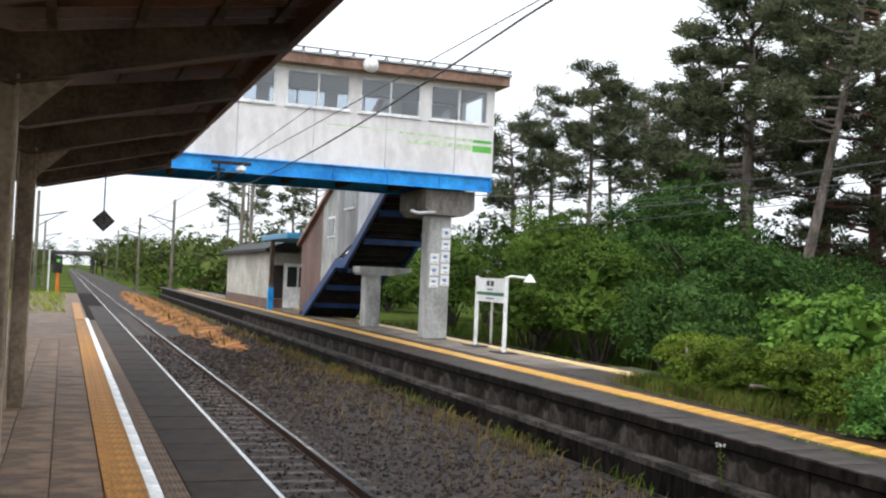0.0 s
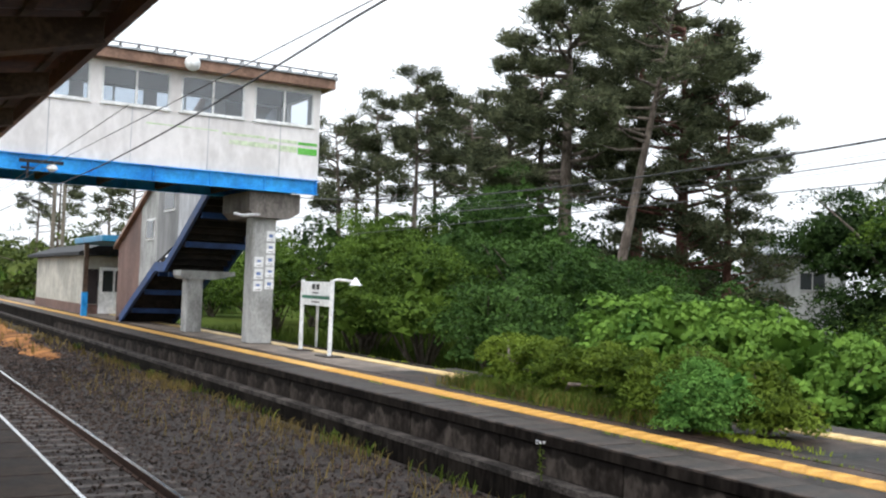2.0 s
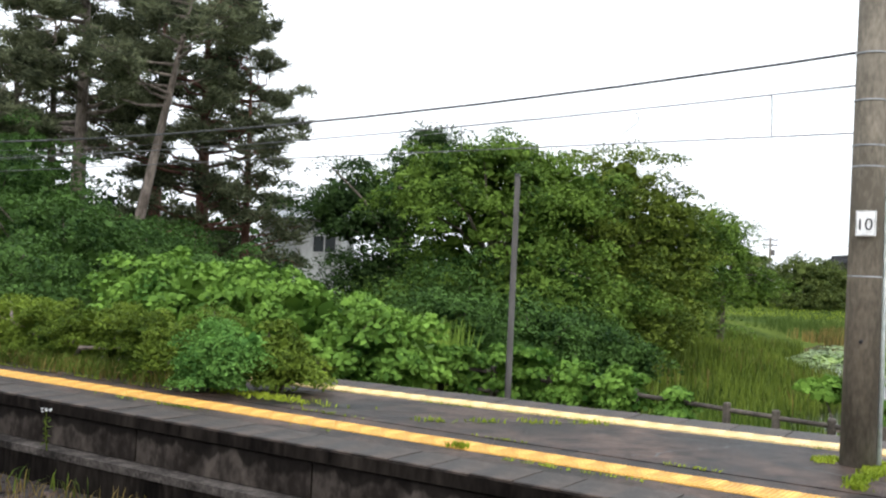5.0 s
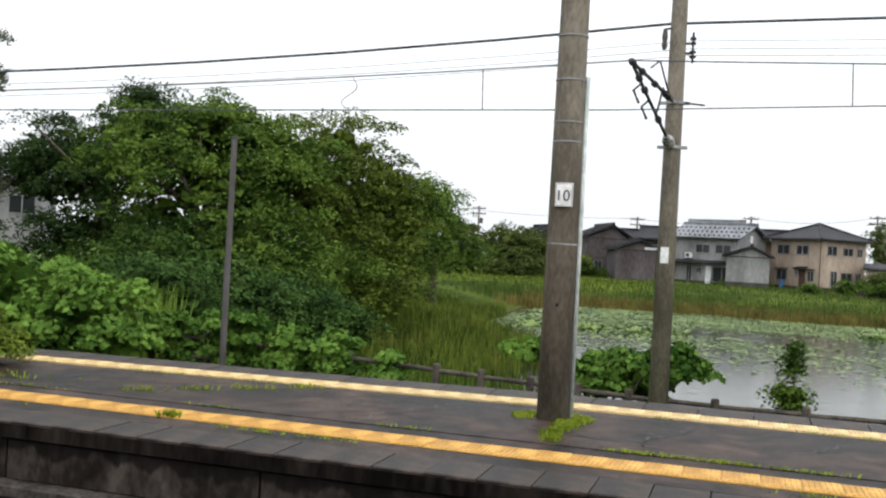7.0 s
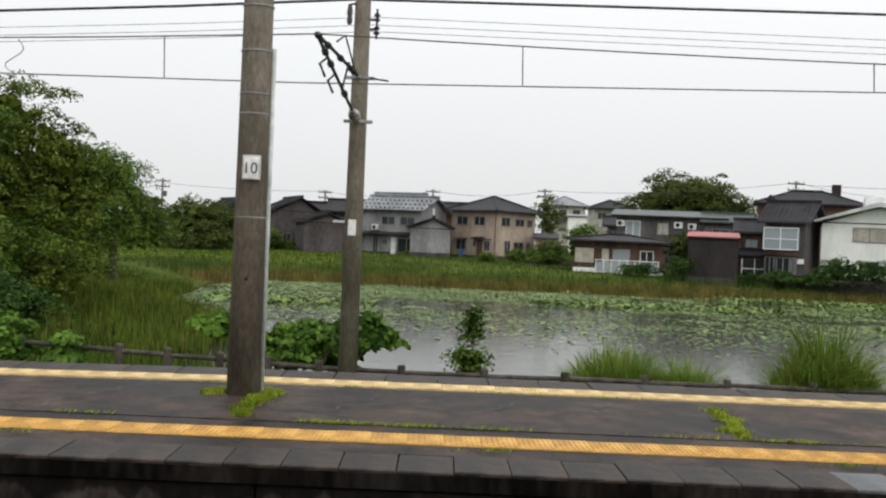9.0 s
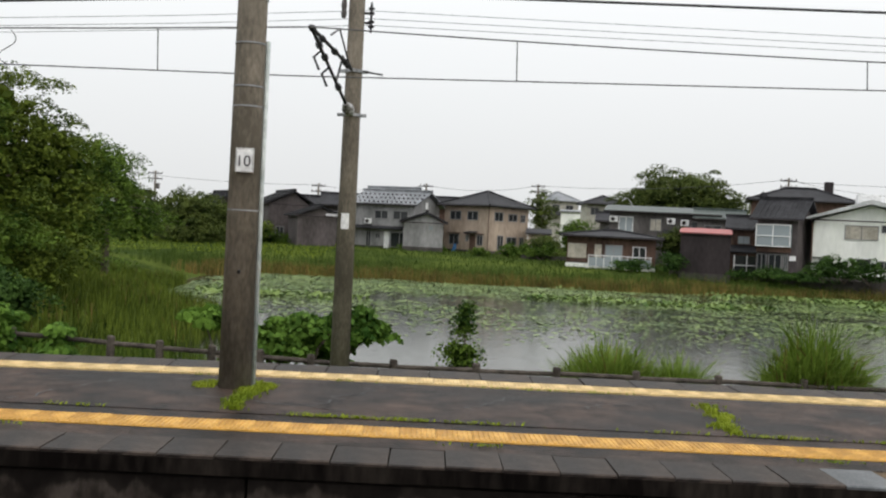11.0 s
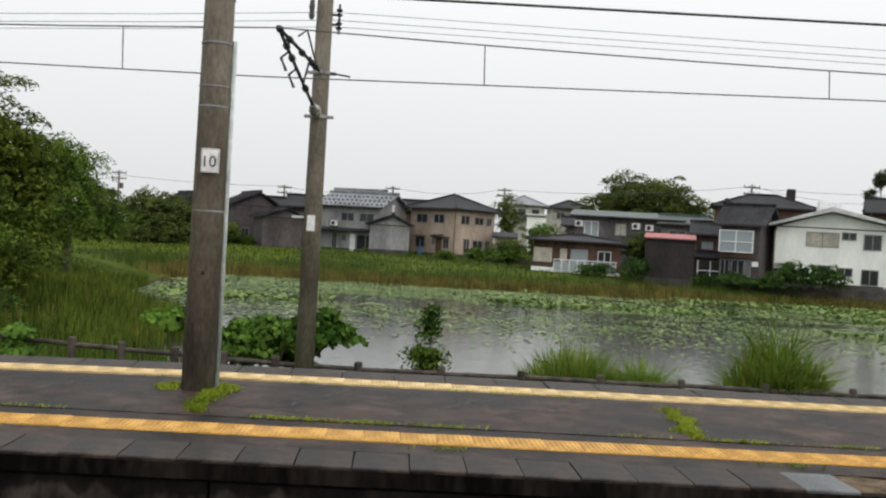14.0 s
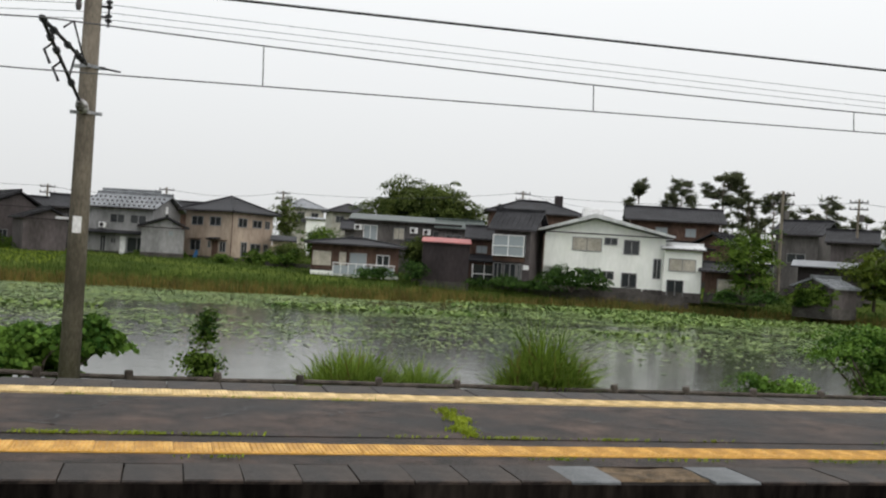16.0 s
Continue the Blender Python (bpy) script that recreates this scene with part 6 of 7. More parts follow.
# ---- shrubs and vines on and behind the island platform ----
hd = bush("hedge", 9.9, 13.0, 0, [(0.15, 1.7, 0.6, 0.6, 0.75, 0.36, 110, 0.085), (0.05, 0.5, 0.62, 0.6, 0.9, 0.34, 120, 0.085), (0.0, -0.8, 0.6, 0.6, 0.9, 0.34, 120, 0.085), (-0.15, -1.9, 0.52, 0.55, 0.8, 0.36, 100, 0.085), (-0.1, 0.3, 0.3, 0.6, 2.3, 0.27, 260, 0.085)], L["hedge"], 0.07, 55, "clipped dull-green hedge growing on the platform", "hedge")
bush("shrub", 9.3, 9.25, 0, [(0, 0.0, 0.48, 0.42, 0.46, 0.36, 76, 0.10), (0.12, 0.22, 0.66, 0.26, 0.3, 0.24, 34, 0.08), (-0.1, 0.05, 0.22, 0.42, 0.5, 0.24, 110, 0.09), (0.1, -0.3, 0.5, 0.24, 0.28, 0.3, 26, 0.09)], L["shrub"], 0.085, 46, "leafy blue-green shrub at the platform edge", aspect=0.42)
bush("shrub", 9.85, 8.85, 0, [(0, 0, 0.5, 0.38, 0.42, 0.32, 52, 0.10), (0.0, -0.05, 0.26, 0.44, 0.48, 0.26, 120, 0.09)], L["hedge"], 0.085, 42, "loose olive-green shrub beside the hedge")
bush("shrub", 10.1, 10.3, 0, [(0, 0, 0.62, 0.42, 0.45, 0.32, 50, 0.09)], L["olive"], 0.065, 45, "small brownish-green shrub between hedge bushes")
bush("shrub", 9.25, 10.4, 0, [(0, 0, 0.3, 0.26, 0.3, 0.24, 26, 0.09), (0.05, 0.1, 0.5, 0.16, 0.18, 0.2, 14, 0.07)], L["hedge"], 0.08, 40, "low green shrub in front of the hedge")
# bright broad-leaved vine thicket behind the platform
bush("vine_thicket", 14.6, 13.0, -1.2, [(-0.5, 2.0, 1.9, 1.6, 1.9, 1.15, 330, 0.15), (0.0, -0.3, 1.7, 1.5, 1.8, 1.1, 330, 0.15), (0.2, -2.2, 1.15, 1.3, 1.3, 0.9, 210, 0.14), (-1.6, 0.2, 1.1, 0.9, 2.6, 0.9, 260, 0.14)], L["bright"], 0.19, 24, "bright green broad-leaved vine thicket", "vines", 0.75)
bush("vine_thicket", 15.2, 17.2, -1.2, [(0, 0, 1.9, 1.6, 1.5, 1.0, 260, 0.16), (-1.2, -1.2, 1.2, 1.0, 1.5, 0.9, 180, 0.15)], L["bright"], 0.19, 24, "mid-green broad-leaved vine thicket", "vines", 0.75)
for y, s, zt in ((10.7, 0.6, 0.1), (9.3, 0.8, 0.25), (8.2, 0.45, 0.0), (7.25, 0.42, -0.05), (6.2, 0.12, -0.35), (12.2, 0.5, 0.2)):
    bush("fence_vine", 17.38, y, -1.4, [(0, 0, zt + 1.0, 0.55 * s + 0.2, 0.75 * s + 0.1, 0.55, int(110 * s) + 14, 0.10), (0, 0, 0.7, 0.4, 0.6 * s, 0.6, int(40 * s), 0.16)], L["bright"], 0.17, 34, "bright green vine climbing over the fence", "vines", 0.75, 0.03, "vines on the fence")
# broad-leaved sapling behind the concrete pole, small plants, grass clumps
bush("sapling", 18.3, 2.1, -1.5, [(0, 0.1, 1.05, 0.6, 1.0, 0.62, 230, 0.11), (0, 1.75, 1.42, 0.3, 0.42, 0.2, 60, 0.08), (0, -1.05, 1.35, 0.35, 0.36, 0.36, 70, 0.09)], L["bright"], 0.19, 20, "broad-leaved sapling by the pond fence", "shrub", 0.8)
bush("sapling", 17.7, -0.75, -1.5, [(0, 0.03, 1.0, 0.2, 0.26, 0.45, 90, 0.10), (0, 0.02, 1.65, 0.06, 0.08, 0.36, 26, 0.07), (0, 0, 0.5, 0.22, 0.28, 0.3, 80, 0.10)], L["bush"], 0.11, 10, "slender young sapling by the pond fence", "shrub", 0.6, 0.02)
bush("water_shrub", 19.0, -15.2, -1.6, [(0, 0.2, 1.75, 0.9, 1.2, 0.5, 80, 0.18), (0, 0.0, 1.0, 0.6, 0.7, 0.6, 40, 0.18), (0.2, 2.3, 0.75, 0.6, 0.8, 0.4, 50, 0.16), (0, -1.6, 1.5, 0.9, 1.3, 0.8, 90, 0.18)], L["bright"], 0.13, 34, "olive-green shrub leaning over the pond bank", "shrub")


def clump(name, x, y, z, r, ln, wd, count, mats, label, lean=0.45, sag=0.35):
    ob = thing(name, pose(x, y, z), label, "grass")
    for mk, share in mats:
        n = int(count * share)
        a, q = rng.uniform(0, 6.28, n), np.sqrt(rng.uniform(0, 1, n))
        c = np.stack([np.cos(a) * q * r[0], np.sin(a) * q * r[1], 0 * a], 1)
        part("grass_blade", np_mesh("grass_blade", blades(c, ln * (1 - 0.45 * q), wd, lean, sag), L[mk]), L[mk], ob)


clump("grass_clump", 18.2, -3.4, -1.6, (0.45, 0.85), 1.65, 0.035, 3600, (("reed", 0.93), ("straw", 0.07)), "tall green grass clump at the pond edge", 0.5)
clump("grass_clump", 18.2, -4.6, -1.6, (0.4, 0.6), 1.4, 0.035, 2200, (("reed", 1.0),), "low green grass clump at the pond edge", 0.5)
clump("pampas_clump", 17.9, -7.0, -1.6, (0.45, 0.8), 2.35, 0.045, 3000, (("reed", 0.93), ("straw", 0.07)), "large pampas-like grass clump with drooping blades", 0.52, 0.75)

# ---- shrub bank behind the platform ----
for x, y, s, h in ((15.2, 27, 1.0, 3.4), (17.5, 24.0, 1.15, 3.7), (19.5, 30, 1.2, 5.2), (17.0, 34, 1.2, 4.4), (21.5, 25.5, 1.1, 3.2), (23.0, 34, 1.3, 6.6), (14.2, 21.0, 0.8, 2.6), (19.0, 19.6, 1.0, 2.5), (22.5, 20.6, 1.0, 1.8), (16.5, 43, 1.2, 4.0), (25.5, 28, 1.2, 3.2), (18.2, 50, 1.1, 4.4), (27, 42, 1.3, 6.6), (15.0, 31.0, 1.0, 3.0), (20.5, 40, 1.2, 5.2), (21.0, 17.0, 0.9, 1.4)):
    h *= 1.22
    lob = [(0, 0, h * 0.56, 2.3 * s, 2.5 * s, h * 0.42, int(190 * s), 0.26), (-0.7 * s, -1.2, h * 0.42, 1.7 * s, 1.8 * s, h * 0.32, int(110 * s), 0.24), (0.6, 1.0, h * 0.72, 1.5 * s, 1.6 * s, h * 0.28, int(90 * s), 0.24)]
    bush("bank_shrub", x, y, -1.1, lob, L["deep"] if x / y > 0.6 else L["bush"], 0.175, 34, "dense leafy shrub on the bank behind the platform", "shrub", 0.5, 0.08, "shrubs on the bank", -0.2)

for x, y, s, h in ((22.6, 14.8, 1.0, 2.6), (24.2, 12.8, 1.0, 2.4), (24.9, 11.4, 0.8, 2.0), (26.0, 16, 1.1, 3.4)):
    bush("water_shrub", x, y, -1.3, [(0, 0, h * 0.5, 1.9 * s, 2.1 * s, h * 0.5, int(200 * s), 0.26), (-0.5, -1.0, h * 0.35, 1.4 * s, 1.6 * s, h * 0.35, int(100 * s), 0.24)], L["deep"], 0.19, 30, "dark leafy shrub below the trees at the pond head", "shrub", 0.5, 0.08, "shrubs below the pond trees", -0.4)

for az, ds, h, mk in ((23, 58, 7.6, "dark"), (25.5, 62, 7.4, "olive"), (28, 60, 8.0, "dark"), (30.5, 58, 7.6, "olive"), (33, 60, 7.4, "dark"), (36, 54, 6.8, "dark"), (38.5, 53, 6.6, "dark"), (41, 53, 6.4, "dark"), (43.5, 54, 6.2, "dark"), (45.4, 54, 5.4, "dark"), (32, 50, 6.4, "olive"), (20, 64, 6.0, "olive"), (17.5, 70, 5.0, "dark")):
    px, py = at(az, ds)
    bush("undergrowth_shrub", px, py, -0.9, [(0, 0, h * 0.5, 2.6, 2.8, h * 0.5, 150, 0.4), (0.8, -1.2, h * 0.35, 2.2, 2.2, h * 0.35, 80, 0.4)], L[mk], 0.3, 19, "dark leafy undergrowth below the pines", "shrub", 0.55, 0.08, "undergrowth below the pines")

# ---- pines ----
def plates(n, h, lo, wide, seed, lopside=0.0):
    r = np.random.default_rng(seed)
    out = []
    for i in range(n):
        s = lo + (1 - lo) * (i + r.uniform(-0.3, 0.3)) / n
        a = r.uniform(0, 6.28)
        d = wide * (1.08 - 0.8 * max(s - 0.5, 0) * 2 * 0.8) * r.uniform(0.25, 1.0)
        out.append((math.cos(a) * d + lopside, math.sin(a) * d, h * s, r.uniform(0.7, 1.3) * wide * 0.27, r.uniform(0.6, 1.2) * wide * 0.27))
    return out


px, py = at(39.3, 38)
pine("pine", px, py, -0.6, 13.5, plates(27, 14, 0.6, 4.1, 3), "tall leaning pine with dark flat branches", 0.24, (1.85, -1.5), "bark", 0.30, 40, "pines behind the platform")
px, py = at(37.0, 44)
pine("pine", px, py, -0.6, 14.5, plates(38, 15.4, 0.46, 4.5, 5), "tall straight pine with a dark crown", 0.42, (0.2, 0.2), "bark", 0.30, 56, "pines behind the platform")
px, py = at(43.6, 45)
pine("pine", px, py, -0.6, 14.6, plates(60, 15.0, 0.16, 4.4, 8), "broad pine with layered branches to the ground", 0.36, (0.0, 0.3), "redbark", 0.30, 54, "pines behind the platform")
px, py = at(46.0, 44)
pine("pine", px, py, -0.6, 11.0, plates(46, 11.2, 0.12, 3.2, 21), "lower pine with drooping layered branches", 0.22, (0.1, 0.3), "redbark", 0.30, 52, "pines behind the platform")
px, py = at(41.0, 48)
pine("pine", px, py, -0.6, 16.0, plates(32, 16.4, 0.42, 4.2, 17), "tall dark pine crowded among others", 0.36, (0.3, 0.2), "redbark", 0.32, 50, "pines behind the platform")
px, py = at(35.8, 49)
pine("pine", px, py, -0.6, 13.4, plates(26, 13.8, 0.5, 3.4, 19), "dark pine with a spreading crown", 0.3, (-0.2, 0.2), "bark", 0.32, 48, "pines behind the platform")
px, py = at(34.2, 50)
pine("pine", px, py, -0.6, 12.2, plates(30, 12.6, 0.55, 3.6, 12), "slim pine with a thin high crown", 0.3, (-0.3, 0.4), "bark", 0.34, 40, "pines behind the platform")
for k, (az, ds, hh, wd) in enumerate(((24.2, 58, 10.2, 2.2), (26.2, 60, 11.8, 2.6), (28.2, 56, 12.6, 3.0), (29.6, 62, 12.6, 2.8), (31.6, 58, 12.0, 3.0), (33.0, 66, 12.8, 2.8), (25.2, 66, 11.2, 2.2))):
    px, py = at(az, ds)
    hh *= 1.14
    pine("pine", px, py, -0.6, hh, plates(26, hh, 0.58, wd * 1.2, 30 + k), "thin pine with a flat wind-blown crown", 0.2, (0.3 * (k % 3 - 1), 0.2), "bark", 0.4, 34, "pines behind the platform", 0.3)

# ---- broad-leaved trees at the head of the pond ----
for az, ds, hh, mk, lob in (
        (54.4, 40, 7.6, "dark", [(-1.0, 1.2, 5.0, 2.6, 2.6, 2.1, 300, 0.36), (1.4, -0.6, 6.4, 2.0, 2.0, 1.5, 200, 0.34), (0, 0, 2.2, 3.0, 3.0, 2.2, 330, 0.38), (1.0, -0.6, 7.9, 0.8, 1.2, 0.7, 26, 0.36)]),
        (60.0, 33, 6.0, "bush", [(0, 0, 3.6, 3.2, 3.2, 2.6, 470, 0.34), (1.2, -1.6, 5.3, 2.0, 2.0, 1.5, 200, 0.32), (-1.5, 1.4, 5.4, 2.0, 2.0, 1.6, 160, 0.3), (0.2, 0.0, 6.4, 1.7, 1.7, 1.0, 110, 0.28), (0.0, -2.4, 1.6, 3.0, 2.8, 1.9, 330, 0.36), (-1.6, 1.2, 1.4, 2.6, 2.6, 1.6, 240, 0.36)]),
        (64.8, 36, 6.6, "olive", [(0, 0, 4.0, 3.0, 3.0, 2.6, 430, 0.34), (0.8, -1.0, 6.0, 1.9, 1.9, 1.4, 140, 0.3), (-1.2, 1.6, 5.8, 1.9, 1.9, 1.5, 140, 0.3), (1.6, -2.4, 4.2, 1.9, 1.9, 2.0, 170, 0.32), (0, -2, 1.6, 3.0, 2.9, 1.9, 330, 0.36)]),
        (69.2, 42, 6.0, "bush", [(0, 0, 3.2, 2.7, 2.7, 2.6, 280, 0.38), (0.6, -1.6, 4.7, 1.4, 1.4, 1.2, 70, 0.36), (0.0, -0.6, 1.9, 2.2, 2.0, 1.5, 120, 0.4)]),
        (72.5, 56, 6.6, "bush", [(0, 0, 4.1, 2.0, 2.1, 2.6, 200, 0.36), (0.6, -1.2, 2.6, 1.5, 1.5, 1.7, 90, 0.34), (0, 0.9, 2.2, 1.5, 1.5, 1.6, 80, 0.34)])):
    px, py = at(az, ds)
    tree("tree", px, py, -1.2, hh, lob, L[mk], 0.21, 40, "leafy tree with dense summer foliage by the pond", 0.22, group="trees by the pond")
for az, ds, hh, r in ((76.6, 100, 5.6, 3.0), (74.0, 110, 6.4, 3.2), (78.2, 105, 4.8, 2.2)):
    px, py = at(az, ds)
    tree("tree", px, py, -0.6, hh, [(0, 0, hh * 0.6, r, r, hh * 0.34, 140, 0.5), (0, 0, hh * 0.25, r * 1.2, r * 1.2, hh * 0.3, 130, 0.5)], L["far"], 0.4, 28, "rounded tree in a meadow across the pond", 0.2, group="trees across the pond")
# trees among the houses
px, py = at(104.1, 140)
tree("tree", px, py, 0.0, 12.0, [(0, 0, 8.0, 7.6, 7.6, 3.8, 760, 0.5), (0, 4.4, 6.6, 3.2, 3.4, 2.6, 190, 0.5), (0, -4.8, 6.6, 3.2, 3.6, 2.8, 220, 0.5), (0, 0, 5.4, 6.0, 6.4, 2.0, 240, 0.5)], L["far"], 0.5, 26, "great round-crowned tree above the roofs", 0.6)
for az, ds, hh, r, mk in ((96.6, 100, 2.6, 1.3, "far"), (98.3, 104, 4.6, 2.0, "bush"), (103.7, 90, 3.7, 1.0, "far"), (122.1, 87, 5.9, 2.7, "bush"), (80.6, 104, 2.6, 1.5, "olive"), (112.4, 130, 7.6, 1.6, "far"), (96.4, 132, 9.0, 2.0, "far"), (128.4, 90, 4.6, 2.4, "olive"), (130.5, 88, 4.6, 2.6, "bush"), (127.8, 130, 8.6, 3.0, "far")):
    px, py = at(az, ds)
    tree("garden_tree", px, py, -0.4, hh, [(0, 0, hh * 0.62, r, r, hh * 0.36, int(60 + 40 * r), 0.36), (0, 0, hh * 0.3, r * 0.8, r * 0.8, hh * 0.3, int(40 + 20 * r), 0.34)], L[mk], 0.36, 13, "leafy garden tree between the houses", 0.15, group="garden trees")
for az, ds, h, r in ((93.0, 98, 0.9, 0.8), (94.6, 98, 1.5, 1.1), (96.5, 97, 1.6, 1.3), (103.6, 86, 1.6, 1.5), (101.4, 87, 1.0, 1.8), (111.6, 87, 2.0, 1.5), (112.6, 87, 2.3, 1.6), (113.8, 87, 2.0, 1.5), (90.6, 104, 0.9, 1.0), (88.9, 104, 0.8, 1.2), (81.4, 104, 1.6, 1.3), (82.6, 106, 1.4, 1.2), (122.9, 84, 1.3, 1.6), (121.0, 86, 1.2, 1.0), (109.0, 87, 0.8, 2.0), (110.4, 87, 0.7, 1.6), (107.2, 87, 0.6, 1.2), (95.4, 99, 1.6, 1.2)):
    px, py = at(az, ds)
    bush("garden_bush", px, py, -0.75 if ds < 90 else -0.4, [(0, 0, h * 0.5, r * 0.8, r, h * 0.6, int(40 * r) + 12, 0.25)], L["deep"] if ds < 90 else L["bush"], 0.26, 14, "dark garden bush on the bank", "shrub", 0.6, 0.04, "garden bushes")
for k, (az, ds, hh, wd, lo) in enumerate(((116.1, 140, 13.2, 1.3, 0.88), (115.6, 140, 11.0, 0.8, 0.72), (118.4, 138, 13.6, 2.2, 0.76), (117.8, 138, 11.6, 1.4, 0.72), (120.6, 138, 14.8, 3.2, 0.72), (122.0, 140, 12.6, 2.4, 0.62), (123.3, 130, 11.6, 1.9, 0.82), (124.4, 140, 10.6, 2.6, 0.5), (125.96, 140, 12.2, 2.6, 0.55), (127.95, 142, 10.4, 2.4, 0.45), (129.6, 140, 10.0, 3.0, 0.4), (121.2, 150, 10.2, 3.0, 0.4), (122.9, 150, 10.0, 3.0, 0.4))):
    px, py = at(az, ds)
    pine("pine", px, py, -0.2, hh, plates(20, hh, lo, wd * 1.2, 60 + k), "flat-topped pine standing behind the houses", 0.2, (0.2, 0.2), "bark", 0.6, 22, "pines behind the houses", 0.2, 0.1)

# ---- woods along the line ahead ----
for k, (x, y, hh, mk, kind) in enumerate(((14, 95, 6, "far", 0), (18, 84, 7, "far", 0), (13, 115, 7, "far", 0), (20, 105, 8, "far", 0), (12, 140, 8, "far", 0), (19, 135, 9, "far", 0), (11, 175, 9, "far", 0), (17, 170, 10, "far", 0), (12, 220, 11, "far", 0), (24, 76, 6, "bush", 0), (16, 72, 4, "bush", 0), (27, 90, 8, "far", 0),
                                          (-9, 120, 6, "far", 0), (-12, 95, 5, "bush", 0), (-8, 180, 8, "far", 0), (-9, 260, 9, "far", 0), (10, 300, 12, "far", 0), (9.5, 340, 13, "far", 0), (15, 260, 12, "far", 0), (22, 200, 12, "far", 0), (-5, 360, 11, "far", 0), (4, 460, 14, "far", 0), (-6, 440, 12, "far", 0), (13, 400, 14, "far", 0), (26, 150, 11, "far", 0), (-14, 150, 8, "far", 0), (-20, 230, 9, "far", 0), (12.5, 80, 3.0, "bush", 0), (12.0, 96, 3.4, "bush", 0), (11.5, 118, 3.6, "olive", 0), (-6.5, 70, 3, "bush", 0), (14, 62, 2.8, "bush", 0), (13.5, 69, 2.6, "bright", 0))):
    tree("line_tree", x, y, -1.2, hh, [(0, 0, hh * 0.5, 2.6 + hh * 0.15, 3.2 + hh * 0.15, hh * 0.48, 90, 0.55), (0.5, -1.5, hh * 0.3, 2.6, 2.8, hh * 0.3, 60, 0.5)], L[mk], 0.65, 8, "leafy tree beside the railway line", 0.2, group="trees along the line")
for k in range(26):
    y = 78 + 11 * k
    for x, hh in ((12.5 + 2.5 * (k % 3) + k * 0.05, 5.5 + 0.26 * k), (-8.0 - 2.0 * (k % 2), 4.0 + 0.2 * k)):
        if x < 0 and k % 2:
            continue
        tree("line_tree", x, y, -1.4, hh, [(0, 0, hh * 0.45, 3.4, 6.0, hh * 0.5, 80, 0.7)], L["far"], 0.75, 9, "leafy tree in the belt of woods along the line", 0.15, group="trees along the line")
for k, (az, ds, hh, wd) in enumerate(((9.2, 92, 12.2, 3.2), (8.2, 110, 12.6, 2.8), (12.9, 70, 10.6, 2.6), (14.6, 74, 10.8, 3.0), (11.7, 84, 9.6, 2.4))):
    px, py = at(az, ds)
    pine("pine", px, py, -1.0, hh, plates(16, hh, 0.6, wd, 90 + k), "pine beside the railway line ahead", 0.2, (0.3, 0.2), "bark", 0.45, 18, "pines along the line", 0.2, 0.08)


# ---- grass, reeds, lilies, weeds ----
def scatter(count, x0, x1, y0, y1, keep):
    c = np.stack([rng.uniform(x0, x1, count), rng.uniform(y0, y1, count)], 1)
    c = [p for p in c if keep(*p)]
    return np.array([(x, y, ground_z(x, y) - 0.03) for x, y in c])


def patch(name, mat, c, ln, wd, label, lean=0.3):
    solo(name, np_mesh(name, blades(c, ln, wd, lean), L[mat]), None, label, "grass", kind="stuff")


patch("reeds", "farreed", scatter(36000, 70, 86, -75, 25, lambda x, y: -6 < shore(x, y) < 0.3), 0.8, 0.035, "green reed belt along the far shore")
patch("dry_reeds", "straw", scatter(44000, 69, 83, -75, 25, lambda x, y: -2.6 + 2 * noise.noise(Vector((x * 0.2, y * 0.12, 5))) < shore(x, y) < 1.2), 0.85, 0.035, "brownish dry reeds at the waterline")
patch("bank_grass", "farreed", scatter(20000, 78, 112, -70, 34, lambda x, y: shore(x, y) < -3), 0.3, 0.07, "rough meadow grass on the far bank")
patch("field_grass", "moss", scatter(9000, 84, 118, 9, 34, lambda x, y: shore(x, y) < -4), 0.16, 0.06, "mown yellow-green field beyond the pond", 0.5)
patch("left_reeds", "olive", scatter(26000, 26, 60, 5, 26, lambda x, y: -6.5 < shore(x, y) < 0.2), 0.8, 0.04, "reeds and grass at the head of the pond")
patch("left_dry_grass", "straw", scatter(6000, 28, 60, 5, 26, lambda x, y: -5 < shore(x, y) < -0.5 and noise.noise(Vector((x * 0.25, y * 0.25, 2))) > 0), 0.7, 0.035, "dry grass stems among the reeds")
patch("tall_grass", "reed", scatter(1600, 18.5, 21, 12.5, 16, lambda x, y: True), 1.7, 0.04, "tall grass between thicket and trees", 0.2)
patch("bank_undergrowth", "meadow", scatter(9000, 12.8, 26, 5, 44, lambda x, y: True), 0.55, 0.035, "undergrowth below the shrubs")
n = 120000
qx, qy = rng.uniform(28, 77, n), rng.uniform(-66, 16, n)
dens = np.array([noise.noise(Vector((x * 0.08, y * 0.06, 3.0))) + 0.5 * noise.noise(Vector((x * 0.3, y * 0.3, 8.0))) for x, y in zip(qx, qy)])
ok = np.array([shore(x, y) > 0.3 for x, y in zip(qx, qy)]) & (rng.uniform(0, 1, n) < np.clip((qx - 33) / 25, 0.012, 1) ** 1.4 * np.clip(0.78 + dens * 1.7, 0.05, 1))
qx, qy = qx[ok], qy[ok]
r = rng.uniform(0.055, 0.15, len(qx))
th = np.arange(5) / 5 * 2 * np.pi
lv = np.stack([qx[:, None] + r[:, None] * np.cos(th), qy[:, None] + r[:, None] * np.sin(th), WATER + 0.012 + rng.uniform(0, 0.05, (len(qx), 5)) * (rng.uniform(0, 1, (len(qx), 1)) < 0.5)], -1).reshape(-1, 3)
